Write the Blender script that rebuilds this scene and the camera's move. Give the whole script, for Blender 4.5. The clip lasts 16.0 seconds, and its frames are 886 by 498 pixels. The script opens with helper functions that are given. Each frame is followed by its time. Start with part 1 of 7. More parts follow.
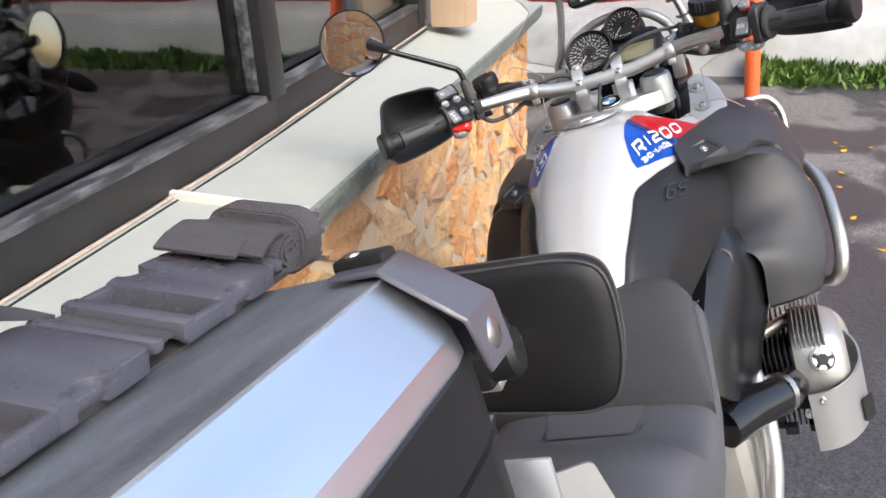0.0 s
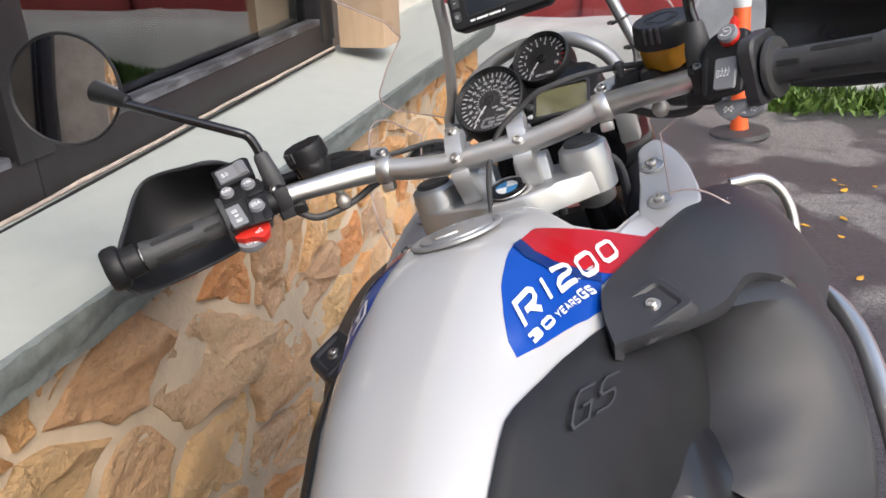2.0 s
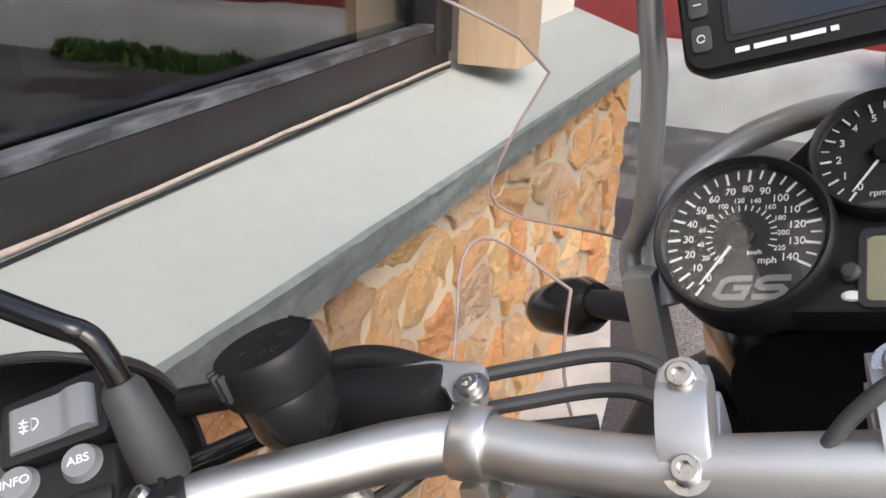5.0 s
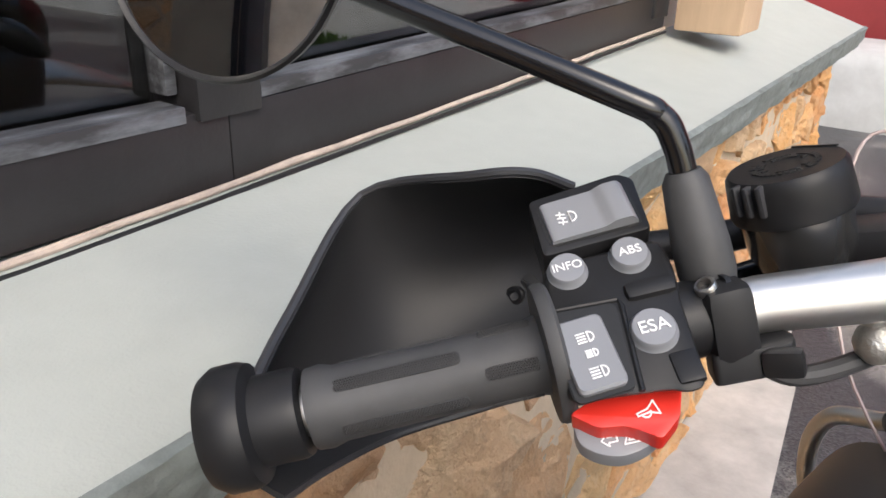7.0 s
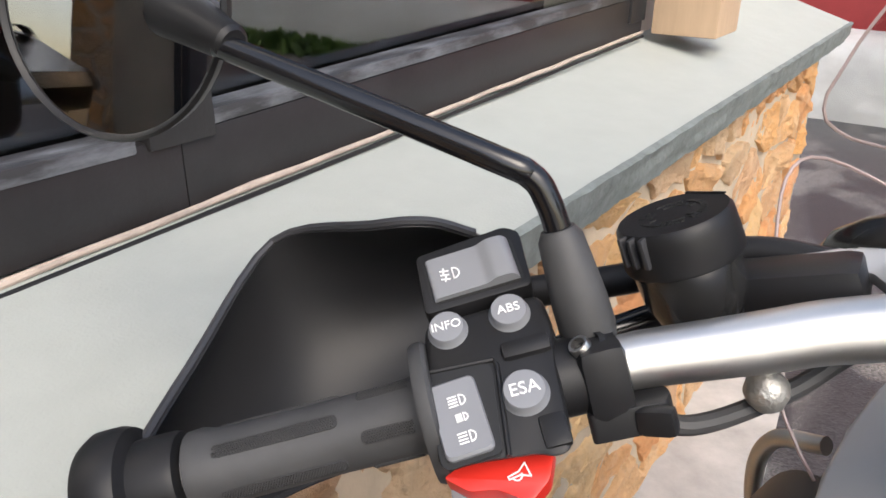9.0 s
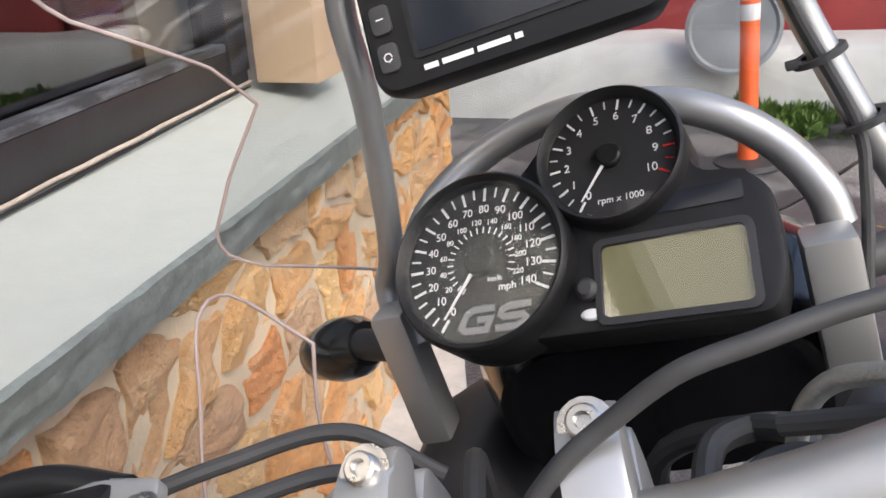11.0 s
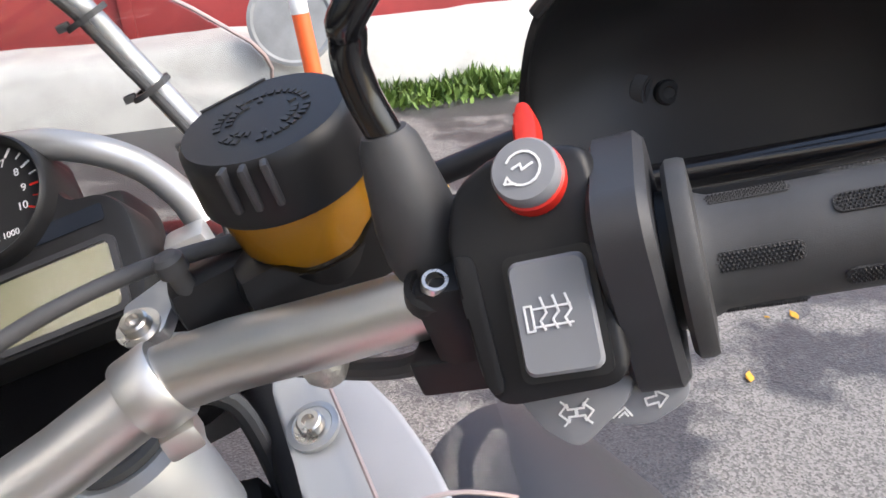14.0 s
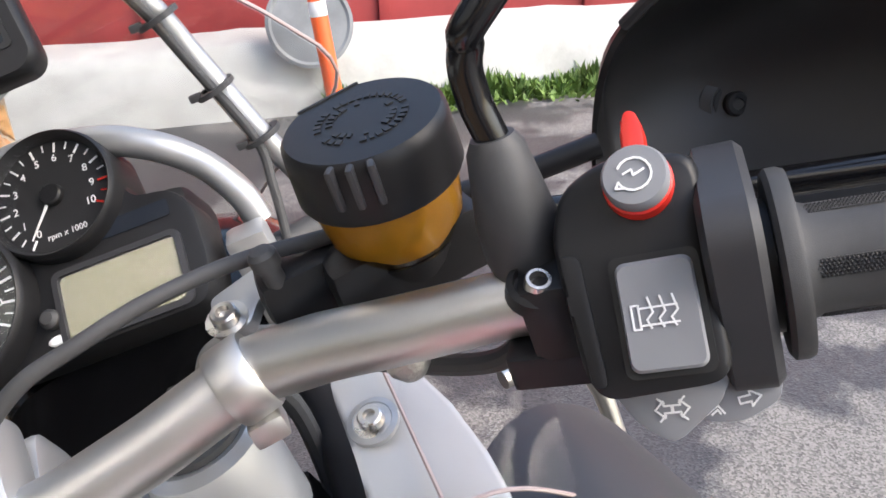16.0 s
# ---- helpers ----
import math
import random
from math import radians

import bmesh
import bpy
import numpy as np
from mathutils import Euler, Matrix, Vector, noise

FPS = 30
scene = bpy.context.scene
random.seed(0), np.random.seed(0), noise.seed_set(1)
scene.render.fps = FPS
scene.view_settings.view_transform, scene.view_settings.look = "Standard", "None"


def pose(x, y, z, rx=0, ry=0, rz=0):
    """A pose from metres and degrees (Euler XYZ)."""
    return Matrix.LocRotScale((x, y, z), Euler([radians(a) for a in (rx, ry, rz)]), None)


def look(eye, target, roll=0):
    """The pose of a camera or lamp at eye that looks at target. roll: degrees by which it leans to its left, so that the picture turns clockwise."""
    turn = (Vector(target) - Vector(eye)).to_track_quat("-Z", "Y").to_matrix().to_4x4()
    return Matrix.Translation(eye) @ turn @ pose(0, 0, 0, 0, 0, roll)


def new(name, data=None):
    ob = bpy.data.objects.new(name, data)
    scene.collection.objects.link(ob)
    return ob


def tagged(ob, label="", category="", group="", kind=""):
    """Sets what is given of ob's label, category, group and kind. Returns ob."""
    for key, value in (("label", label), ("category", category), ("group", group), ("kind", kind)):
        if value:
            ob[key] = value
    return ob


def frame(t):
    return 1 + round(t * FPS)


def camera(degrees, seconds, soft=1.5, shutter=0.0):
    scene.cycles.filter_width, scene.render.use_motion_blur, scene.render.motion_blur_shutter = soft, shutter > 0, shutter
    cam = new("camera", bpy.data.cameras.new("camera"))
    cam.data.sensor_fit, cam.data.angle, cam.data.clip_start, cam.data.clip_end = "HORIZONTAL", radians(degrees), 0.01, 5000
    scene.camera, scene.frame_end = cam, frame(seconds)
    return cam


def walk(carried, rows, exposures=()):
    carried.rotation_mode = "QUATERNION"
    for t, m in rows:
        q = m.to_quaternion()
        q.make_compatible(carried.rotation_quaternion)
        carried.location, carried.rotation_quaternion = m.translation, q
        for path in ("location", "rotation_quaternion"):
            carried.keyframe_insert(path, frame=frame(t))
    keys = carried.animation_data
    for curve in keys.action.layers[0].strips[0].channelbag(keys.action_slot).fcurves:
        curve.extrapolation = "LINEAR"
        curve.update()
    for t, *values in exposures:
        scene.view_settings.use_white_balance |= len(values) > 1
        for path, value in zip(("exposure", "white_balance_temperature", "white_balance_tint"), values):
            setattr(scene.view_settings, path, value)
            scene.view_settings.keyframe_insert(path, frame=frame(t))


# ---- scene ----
cam = camera(61.1, 16.0, soft=1.6)
PATH = [
    (0, (-0.012, 0.028, 1.463), (-0.523, 1.767, 0.617), -2.3),
    (0.5, (-0.003, 0.176, 1.436), (-0.479, 1.928, 0.597), -2.3),
    (1, (-0.003, 0.341, 1.392), (-0.468, 2.097, 0.555), -2.2),
    (1.5, (0.019, 0.526, 1.396), (-0.446, 2.285, 0.567), -1.9),
    (2, (0.055, 0.735, 1.386), (-0.429, 2.493, 0.565), -1.5),
    (2.5, (0.052, 0.92, 1.381), (-0.474, 2.67, 0.567), -1.2),
    (3, (-0.001, 1.098, 1.377), (-0.582, 2.834, 0.571), -0.8),
    (3.2, (-0.021, 1.155, 1.374), (-0.623, 2.886, 0.572), -0.7),
    (5.3, (-0.182, 1.345, 1.294), (-0.984, 2.994, 0.497), 1.7),
    (5.5, (-0.2, 1.325, 1.287), (-1.034, 2.958, 0.488), 1.8),
    (6, (-0.246, 1.278, 1.265), (-1.159, 2.866, 0.46), 2.1),
    (6.5, (-0.282, 1.245, 1.237), (-1.264, 2.789, 0.431), 2.1),
    (7, (-0.309, 1.234, 1.213), (-1.342, 2.746, 0.409), 1.8),
    (7.5, (-0.319, 1.23, 1.203), (-1.38, 2.722, 0.398), 1.6),
    (8, (-0.318, 1.229, 1.201), (-1.394, 2.71, 0.396), 1.4),
    (8.2, (-0.317, 1.23, 1.203), (-1.396, 2.708, 0.397), 1.4),
    (10.3, (-0.144, 1.404, 1.293), (-0.912, 3.068, 0.492), -2.1),
    (10.5, (-0.129, 1.421, 1.292), (-0.804, 3.13, 0.502), -1.6),
    (11, (-0.096, 1.432, 1.308), (-0.52, 3.221, 0.522), -1.9),
    (11.5, (-0.068, 1.432, 1.316), (-0.259, 3.259, 0.525), -1.7),
    (12, (-0.042, 1.426, 1.328), (0.021, 3.256, 0.523), -1.3),
    (12.5, (0.003, 1.42, 1.341), (0.233, 3.225, 0.512), -1.7),
    (13, (0.047, 1.388, 1.357), (0.379, 3.172, 0.517), -3.2),
    (13.5, (0.051, 1.361, 1.343), (0.493, 3.124, 0.508), -3.1),
    (14, (0.051, 1.361, 1.338), (0.56, 3.105, 0.502), -3.0),
    (14.5, (0.051, 1.365, 1.337), (0.595, 3.098, 0.502), -2.8),
    (15, (0.054, 1.365, 1.337), (0.614, 3.094, 0.501), -2.6),
    (15.5, (0.041, 1.362, 1.339), (0.592, 3.097, 0.511), -2.3),
    (16, (0.019, 1.36, 1.342), (0.511, 3.115, 0.518), -1.9),
]
walk(cam, [(t, look(eye, target, roll)) for t, eye, target, roll in PATH],
     exposures=[(0.0, 1.45), (1.0, 1.28), (2.5, 1.2), (5.5, 1.18), (8.2, 1.3), (11.0, 1.3), (12.5, 1.5), (13.5, 1.75), (16.0, 1.78)])


# ---- light ----
world = bpy.data.worlds.new("sky")
world.use_nodes = True
scene.world = world
wn = world.node_tree
sky = wn.nodes.new("ShaderNodeTexSky")
sky.sky_type, sky.sun_disc = "NISHITA", False
sky.sun_elevation, sky.sun_rotation = radians(46), radians(127)
sky.dust_density, sky.air_density = 3.0, 1.2
wn.nodes["Background"].inputs["Strength"].default_value = 0.15
wn.links.new(sky.outputs[0], wn.nodes["Background"].inputs["Color"])
sun = new("sun", bpy.data.lights.new("sun", "SUN"))
sun.data.energy, sun.data.angle, sun.data.color = 0.5, radians(32), (1, 0.97, 0.93)
sun.matrix_world = look((6, -4.5, 7.8), (0, 0, 0))


# ---- materials ----
def nodes(name):
    m = bpy.data.materials.new(name)
    m.use_nodes = True
    return m, m.node_tree, m.node_tree.nodes["Principled BSDF"]


def mat(name, col, rough=0.5, metal=0.0, var=0.12, vs=9.0, bump=0.08, bs=260.0, coat=0.0, spec=0.5, stretch=(1, 1, 1), col2=None, blotch=0.5):
    """A surface with stains at one scale and grain at another."""
    m, t, p = nodes(name)
    N, L = t.nodes.new, t.links.new
    tc, mp = N("ShaderNodeTexCoord"), N("ShaderNodeMapping")
    mp.inputs["Scale"].default_value = stretch
    L(tc.outputs["Object"], mp.inputs[0])
    big, fine = N("ShaderNodeTexNoise"), N("ShaderNodeTexNoise")
    big.inputs["Scale"].default_value, big.inputs["Detail"].default_value, big.inputs["Roughness"].default_value = vs, 6, 0.62
    fine.inputs["Scale"].default_value, fine.inputs["Detail"].default_value = bs, 4
    L(mp.outputs[0], big.inputs["Vector"]), L(mp.outputs[0], fine.inputs["Vector"])
    mix = N("ShaderNodeMix")
    mix.data_type = "RGBA"
    a = tuple(max(0, c * (1 - var)) for c in col)
    b = tuple(min(1, c * (1 + var)) for c in (col2 or col))
    mix.inputs["A"].default_value, mix.inputs["B"].default_value = (*a, 1), (*b, 1)
    ramp = N("ShaderNodeMapRange")
    ramp.inputs[1].default_value, ramp.inputs[2].default_value = blotch - 0.2, blotch + 0.2
    L(big.outputs[0], ramp.inputs[0]), L(ramp.outputs[0], mix.inputs["Factor"]), L(mix.outputs["Result"], p.inputs["Base Color"])
    rr = N("ShaderNodeMapRange")
    rr.inputs[3].default_value, rr.inputs[4].default_value = max(0.02, rough * 0.85), min(1, rough * 1.15)
    L(big.outputs[0], rr.inputs[0]), L(rr.outputs[0], p.inputs["Roughness"])
    p.inputs["Metallic"].default_value = metal
    p.inputs["Coat Weight"].default_value = coat
    p.inputs["Coat Roughness"].default_value = 0.04
    p.inputs["Specular IOR Level"].default_value = spec
    if bump:
        bn = N("ShaderNodeBump")
        bn.inputs["Strength"].default_value, bn.inputs["Distance"].default_value = bump, 0.002
        L(fine.outputs[0], bn.inputs["Height"]), L(bn.outputs[0], p.inputs["Normal"])
    return m


def glassy(name, col=(1, 1, 1), rough=0.0, ior=1.45):
    m, t, p = nodes(name)
    p.inputs["Base Color"].default_value = (*col, 1)
    p.inputs["Transmission Weight"].default_value = 1
    p.inputs["Roughness"].default_value, p.inputs["IOR"].default_value = rough, ior
    return m


def clear_sheet(name, tint=(0.97, 0.97, 0.97), gloss=0.0, f0=1.5, graze=0.85):
    """Thin clear plastic or glass: see-through, with a gloss that grows towards grazing angles."""
    m = bpy.data.materials.new(name)
    m.use_nodes = True
    t = m.node_tree
    t.nodes.remove(t.nodes["Principled BSDF"])
    N, L = t.nodes.new, t.links.new
    tr, gl, lw, mx = N("ShaderNodeBsdfTransparent"), N("ShaderNodeBsdfGlossy"), N("ShaderNodeLayerWeight"), N("ShaderNodeMixShader")
    pw, fr = N("ShaderNodeMath"), N("ShaderNodeMath")
    pw.operation, fr.operation = "POWER", "MULTIPLY_ADD"
    pw.inputs[1].default_value = 4.5
    low = ((f0 - 1) / (f0 + 1)) ** 2 * 1.6
    fr.inputs[1].default_value, fr.inputs[2].default_value = graze, low
    L(lw.outputs["Facing"], pw.inputs[0]), L(pw.outputs[0], fr.inputs[0])
    tr.inputs[0].default_value = (*tint, 1)
    gl.inputs["Roughness"].default_value = gloss
    L(fr.outputs[0], mx.inputs[0]), L(tr.outputs[0], mx.inputs[1]), L(gl.outputs[0], mx.inputs[2])
    L(mx.outputs[0], t.nodes["Material Output"].inputs[0])
    return m


def stone_mat():
    m, t, p = nodes("field_stone")
    N, L = t.nodes.new, t.links.new
    tc, oi, ramp = N("ShaderNodeTexCoord"), N("ShaderNodeObjectInfo"), N("ShaderNodeValToRGB")
    e = ramp.color_ramp.elements
    cols = [(0.0, (0.78, 0.42, 0.17)), (0.2, (0.70, 0.32, 0.13)), (0.4, (0.82, 0.54, 0.25)), (0.6, (0.68, 0.47, 0.29)), (0.8, (0.80, 0.44, 0.17)), (1.0, (0.58, 0.38, 0.25))]
    e[0].color, e[1].color = (*cols[0][1], 1), (*cols[-1][1], 1)
    for pos, c in cols[1:-1]:
        n = e.new(pos)
        n.color = (*c, 1)
    L(oi.outputs["Random"], ramp.inputs[0])
    shift, n1, n2, n3 = N("ShaderNodeVectorMath"), N("ShaderNodeTexNoise"), N("ShaderNodeTexNoise"), N("ShaderNodeTexNoise")
    shift.operation = "ADD"
    sc = N("ShaderNodeVectorMath")
    sc.operation = "SCALE"
    L(oi.outputs["Random"], sc.inputs["Scale"])
    sc.inputs[0].default_value = (37, 53, 71)
    L(tc.outputs["Object"], shift.inputs[0]), L(sc.outputs[0], shift.inputs[1])
    for n, s, d in ((n1, 11, 9), (n2, 48, 9), (n3, 5, 3)):
        n.inputs["Scale"].default_value, n.inputs["Detail"].default_value, n.inputs["Roughness"].default_value = s, d, 0.68
        L(shift.outputs[0], n.inputs["Vector"])
    pale, dark = N("ShaderNodeMix"), N("ShaderNodeMix")
    pale.data_type = dark.data_type = "RGBA"
    pale.inputs["B"].default_value, dark.inputs["B"].default_value = (0.74, 0.58, 0.38, 1), (0.14, 0.075, 0.045, 1)
    r1, r2 = N("ShaderNodeMapRange"), N("ShaderNodeMapRange")
    r1.inputs[1].default_value, r1.inputs[2].default_value, r1.inputs[4].default_value = 0.48, 0.72, 0.6
    r2.inputs[1].default_value, r2.inputs[2].default_value, r2.inputs[4].default_value = 0.54, 0.82, 0.5
    L(n1.outputs[0], r1.inputs[0]), L(n2.outputs[0], r2.inputs[0])
    L(ramp.outputs[0], pale.inputs["A"]), L(r1.outputs[0], pale.inputs["Factor"])
    L(pale.outputs["Result"], dark.inputs["A"]), L(r2.outputs[0], dark.inputs["Factor"])
    L(dark.outputs["Result"], p.inputs["Base Color"])
    add = N("ShaderNodeMath")
    add.operation = "MULTIPLY_ADD"
    add.inputs[1].default_value = 1.6
    L(n1.outputs[0], add.inputs[0]), L(n2.outputs[0], add.inputs[2])
    b = N("ShaderNodeBump")
    b.inputs["Strength"].default_value, b.inputs["Distance"].default_value = 1.0, 0.022
    L(add.outputs[0], b.inputs["Height"]), L(b.outputs[0], p.inputs["Normal"])
    p.inputs["Roughness"].default_value = 0.8
    return m


def asphalt_mat():
    m, t, p = nodes("asphalt")
    N, L = t.nodes.new, t.links.new
    tc, wet, grit, tone = N("ShaderNodeTexCoord"), N("ShaderNodeTexNoise"), N("ShaderNodeTexVoronoi"), N("ShaderNodeTexNoise")
    for n, s in ((wet, 0.9), (tone, 4.0)):
        n.inputs["Scale"].default_value, n.inputs["Detail"].default_value, n.inputs["Roughness"].default_value = s, 7, 0.66
        L(tc.outputs["Object"], n.inputs["Vector"])
    grit.inputs["Scale"].default_value = 160
    L(tc.outputs["Object"], grit.inputs["Vector"])
    mask = N("ShaderNodeMapRange")
    mask.inputs[1].default_value, mask.inputs[2].default_value = 0.49, 0.55
    L(wet.outputs[0], mask.inputs[0])
    mix, mix2 = N("ShaderNodeMix"), N("ShaderNodeMix")
    mix.data_type = mix2.data_type = "RGBA"
    mix2.blend_type = "MULTIPLY"
    mix.inputs["A"].default_value, mix.inputs["B"].default_value = (0.048, 0.048, 0.050, 1), (0.16, 0.152, 0.142, 1)
    L(mask.outputs[0], mix.inputs["Factor"])
    g = N("ShaderNodeMapRange")
    g.inputs[1].default_value, g.inputs[2].default_value, g.inputs[3].default_value, g.inputs[4].default_value = 0.2, 0.75, 0.6, 1.5
    L(grit.outputs["Color"], g.inputs[0])
    mix2.inputs["Factor"].default_value = 1
    L(mix.outputs["Result"], mix2.inputs["A"]), L(g.outputs[0], mix2.inputs["B"]), L(mix2.outputs["Result"], p.inputs["Base Color"])
    r = N("ShaderNodeMapRange")
    r.inputs[3].default_value, r.inputs[4].default_value = 0.42, 0.85
    L(mask.outputs[0], r.inputs[0]), L(r.outputs[0], p.inputs["Roughness"])
    b = N("ShaderNodeBump")
    b.inputs["Strength"].default_value, b.inputs["Distance"].default_value = 0.5, 0.004
    L(grit.outputs["Distance"], b.inputs["Height"]), L(b.outputs[0], p.inputs["Normal"])
    return m


M_STONE, M_ASPHALT = stone_mat(), asphalt_mat()
M_MORTAR = mat("mortar", (0.48, 0.39, 0.28), 0.9, var=0.2, vs=6, bump=0.9, bs=90)
M_SILL = mat("slate_sill", (0.385, 0.405, 0.37), 0.62, var=0.05, vs=14, bump=0.35, bs=240)
M_CHIP = mat("slate_edge", (0.17, 0.19, 0.18), 0.8, var=0.25, vs=30, bump=0.9, bs=110)
M_FRAME = mat("dark_frame", (0.018, 0.017, 0.018), 0.42, var=0.25, vs=14, bump=0.15, bs=200)
M_ALUMOLD = mat("weathered_metal", (0.07, 0.07, 0.075), 0.45, metal=0.2, var=0.4, vs=34, bump=0.3, col2=(0.20, 0.21, 0.23), blotch=0.64, stretch=(1, 0.25, 1))
M_CAULK = mat("caulk", (0.43, 0.35, 0.29), 0.8, var=0.2, vs=30, bump=0.4)
M_TRIM = mat("tan_paint", (0.52, 0.37, 0.24), 0.6, var=0.08, vs=6, bump=0.15, stretch=(8, 8, 1))
M_CREAM = mat("cream_paint", (0.74, 0.70, 0.62), 0.7, var=0.05, vs=4, bump=0.2)
M_WHITEWALL = mat("whitewash", (0.46, 0.455, 0.435), 0.8, var=0.10, vs=3.5, bump=0.8, bs=28, col2=(0.52, 0.52, 0.50))
M_RED = mat("red_paint", (0.30, 0.035, 0.035), 0.6, var=0.15, vs=3, bump=0.2)
M_CONCRETE = mat("concrete", (0.42, 0.40, 0.37), 0.85, var=0.22, vs=7, bump=0.5, bs=120)
# near-black so that the box behind the panes looks unlit
M_DARKROOM = mat("unlit_room_shade", (0.05, 0.045, 0.042), 0.9, var=0.3, vs=2)
M_ORANGE = mat("orange_plastic", (0.85, 0.13, 0.03), 0.45, var=0.08)
M_REFLECT = mat("reflective_band", (0.75, 0.75, 0.75), 0.35)
M_RUBBER = mat("black_rubber", (0.046, 0.046, 0.047), 0.56, var=0.25, vs=30, bump=0.08, bs=2500, spec=0.45)
M_PLASTIC = mat("black_plastic", (0.013, 0.013, 0.014), 0.42, var=0.2, vs=20, bump=0.06, bs=3000, spec=0.27)
M_GREYPL = mat("dark_grey_plastic", (0.032, 0.032, 0.035), 0.46, var=0.12, vs=6, bump=0.08, bs=2600, spec=0.42)
M_LOWER = mat("satin_black_plastic", (0.010, 0.010, 0.012), 0.30, var=0.15, vs=9, bump=0.03, bs=2600, spec=0.4)
M_GUARD = mat("guard_plastic", (0.017, 0.017, 0.018), 0.45, var=0.15, vs=12, bump=0.06, bs=2800, spec=0.4)
M_SHINY = mat("gloss_black", (0.008, 0.008, 0.009), 0.16, var=0.2, bump=0.0)
M_WHITE = mat("white_lacquer", (0.43, 0.43, 0.425), 0.25, var=0.015, vs=5, bump=0.0, coat=0.7)
M_BLUE = mat("blue_decal", (0.003, 0.052, 0.31), 0.30, var=0.06, bump=0.0, coat=0.08, spec=0.25)
M_REDDEC = mat("red_decal", (0.36, 0.004, 0.010), 0.30, var=0.06, bump=0.0, coat=0.08, spec=0.25)
M_NAVY = mat("navy_decal", (0.003, 0.022, 0.13), 0.30, var=0.2, vs=30, bump=0.0, coat=0.08, spec=0.25)
M_INK = mat("white_print", (0.80, 0.80, 0.80), 0.4, var=0.02, bump=0)
M_GREYINK = mat("grey_print", (0.19, 0.19, 0.20), 0.4, var=0.02, bump=0)
M_SILVER = mat("anodised_silver", (0.56, 0.55, 0.53), 0.42, metal=1.0, var=0.05, vs=12, bump=0.03, bs=3000)
M_SILVPAINT = mat("silver_paint", (0.47, 0.472, 0.47), 0.38, metal=0.7, var=0.05, vs=9, bump=0.03, bs=2500)
M_STEEL = mat("bolt_steel", (0.55, 0.53, 0.50), 0.28, metal=1.0, var=0.15, vs=60, bump=0.1)
M_ALU = mat("brushed_aluminium", (0.82, 0.835, 0.85), 0.36, metal=1.0, var=0.05, vs=7, bump=0.05, bs=260, stretch=(6, 0.6, 6))
M_DARKALU = mat("worn_dark_lid", (0.30, 0.325, 0.355), 0.36, metal=0.6, var=0.4, vs=9, bump=0.2, bs=200, stretch=(3, 1, 1))
M_CRASH = mat("satin_steel_tube", (0.58, 0.555, 0.51), 0.34, metal=0.9, var=0.06, vs=10, bump=0.1)
M_CAST = mat("cast_alloy", (0.48, 0.47, 0.44), 0.45, metal=0.8, var=0.1, vs=14, bump=0.5, bs=400)
M_LEATHER = mat("black_vinyl", (0.008, 0.008, 0.009), 0.42, var=0.15, vs=8, bump=0.2, bs=900, spec=0.38)
M_SEATGREY = mat("grey_vinyl", (0.085, 0.086, 0.094), 0.50, var=0.1, vs=6, bump=0.15, bs=900)
M_WEB = mat("nylon_web", (0.070, 0.066, 0.072), 0.75, var=0.2, vs=20, bump=0.8, bs=500, stretch=(1, 3, 1))
M_BUCKLE = mat("buckle_plastic", (0.085, 0.084, 0.102), 0.28, var=0.1, bump=0.15)
M_BTN = mat("grey_button", (0.20, 0.205, 0.22), 0.4, var=0.05, bump=0.03, bs=2500)
M_REDBTN = mat("red_button", (0.62, 0.028, 0.018), 0.32, var=0.05, bump=0.05)
M_MIRROR = mat("mirror", (0.9, 0.9, 0.9), 0.01, metal=1.0, var=0.0, bump=0)
M_DIAL = mat("dial_face", (0.018, 0.018, 0.019), 0.5, var=0.1, bump=0)
M_LCD = mat("lcd", (0.21, 0.205, 0.11), 0.3, var=0.04, bump=0)
M_SCREEN = mat("dark_screen", (0.018, 0.022, 0.030), 0.12, var=0.05, bump=0)
M_AMBER = glassy("amber_fluid", (0.80, 0.58, 0.24), 0.08, 1.3)
M_SMOKE = mat("smoked_plastic", (0.02, 0.02, 0.02), 0.14, var=0.1, bump=0)
M_CLEAR = clear_sheet("clear_screen", (0.93, 0.935, 0.935), 0.0, 1.55)
M_DEFLECT = clear_sheet("clear_deflector", (0.97, 0.96, 0.96), 0.0, 1.12, 0.06)
# pale pink for the light that gathers in clear plastic edges
M_EDGE = mat("screen_edge_glint", (0.42, 0.33, 0.31), 0.2, var=0.2, vs=8, bump=0)
M_PANE = clear_sheet("window_glass", (0.62, 0.64, 0.64), 0.0, 1.85)
M_LENS = clear_sheet("dial_glass", (0.97, 0.97, 0.97), 0.02, 1.45)
# near-black of black parts, and of shade put into gaps and sockets
M_BARE = mat("black_parts_and_shade", (0.01, 0.01, 0.01), 0.5)
M_GRASS = mat("weeds", (0.11, 0.18, 0.035), 0.6, var=0.5, vs=3, bump=0)
M_LEAF = mat("fallen_leaf", (0.62, 0.33, 0.03), 0.6, var=0.4, vs=2, bump=0)


# ---- building blocks ----
def part(name, bm, material, parent=None, label="", sharp=35, m=None):
    me = bpy.data.meshes.new(name)
    bmesh.ops.recalc_face_normals(bm, faces=bm.faces)
    bm.to_mesh(me)
    bm.free()
    me.materials.append(material)
    for f in me.polygons:
        f.use_smooth = True
    me.set_sharp_from_angle(angle=radians(sharp))
    ob = new(name, me)
    ob.parent = parent
    if m is not None:
        ob.matrix_basis = m
    return tagged(ob, label)


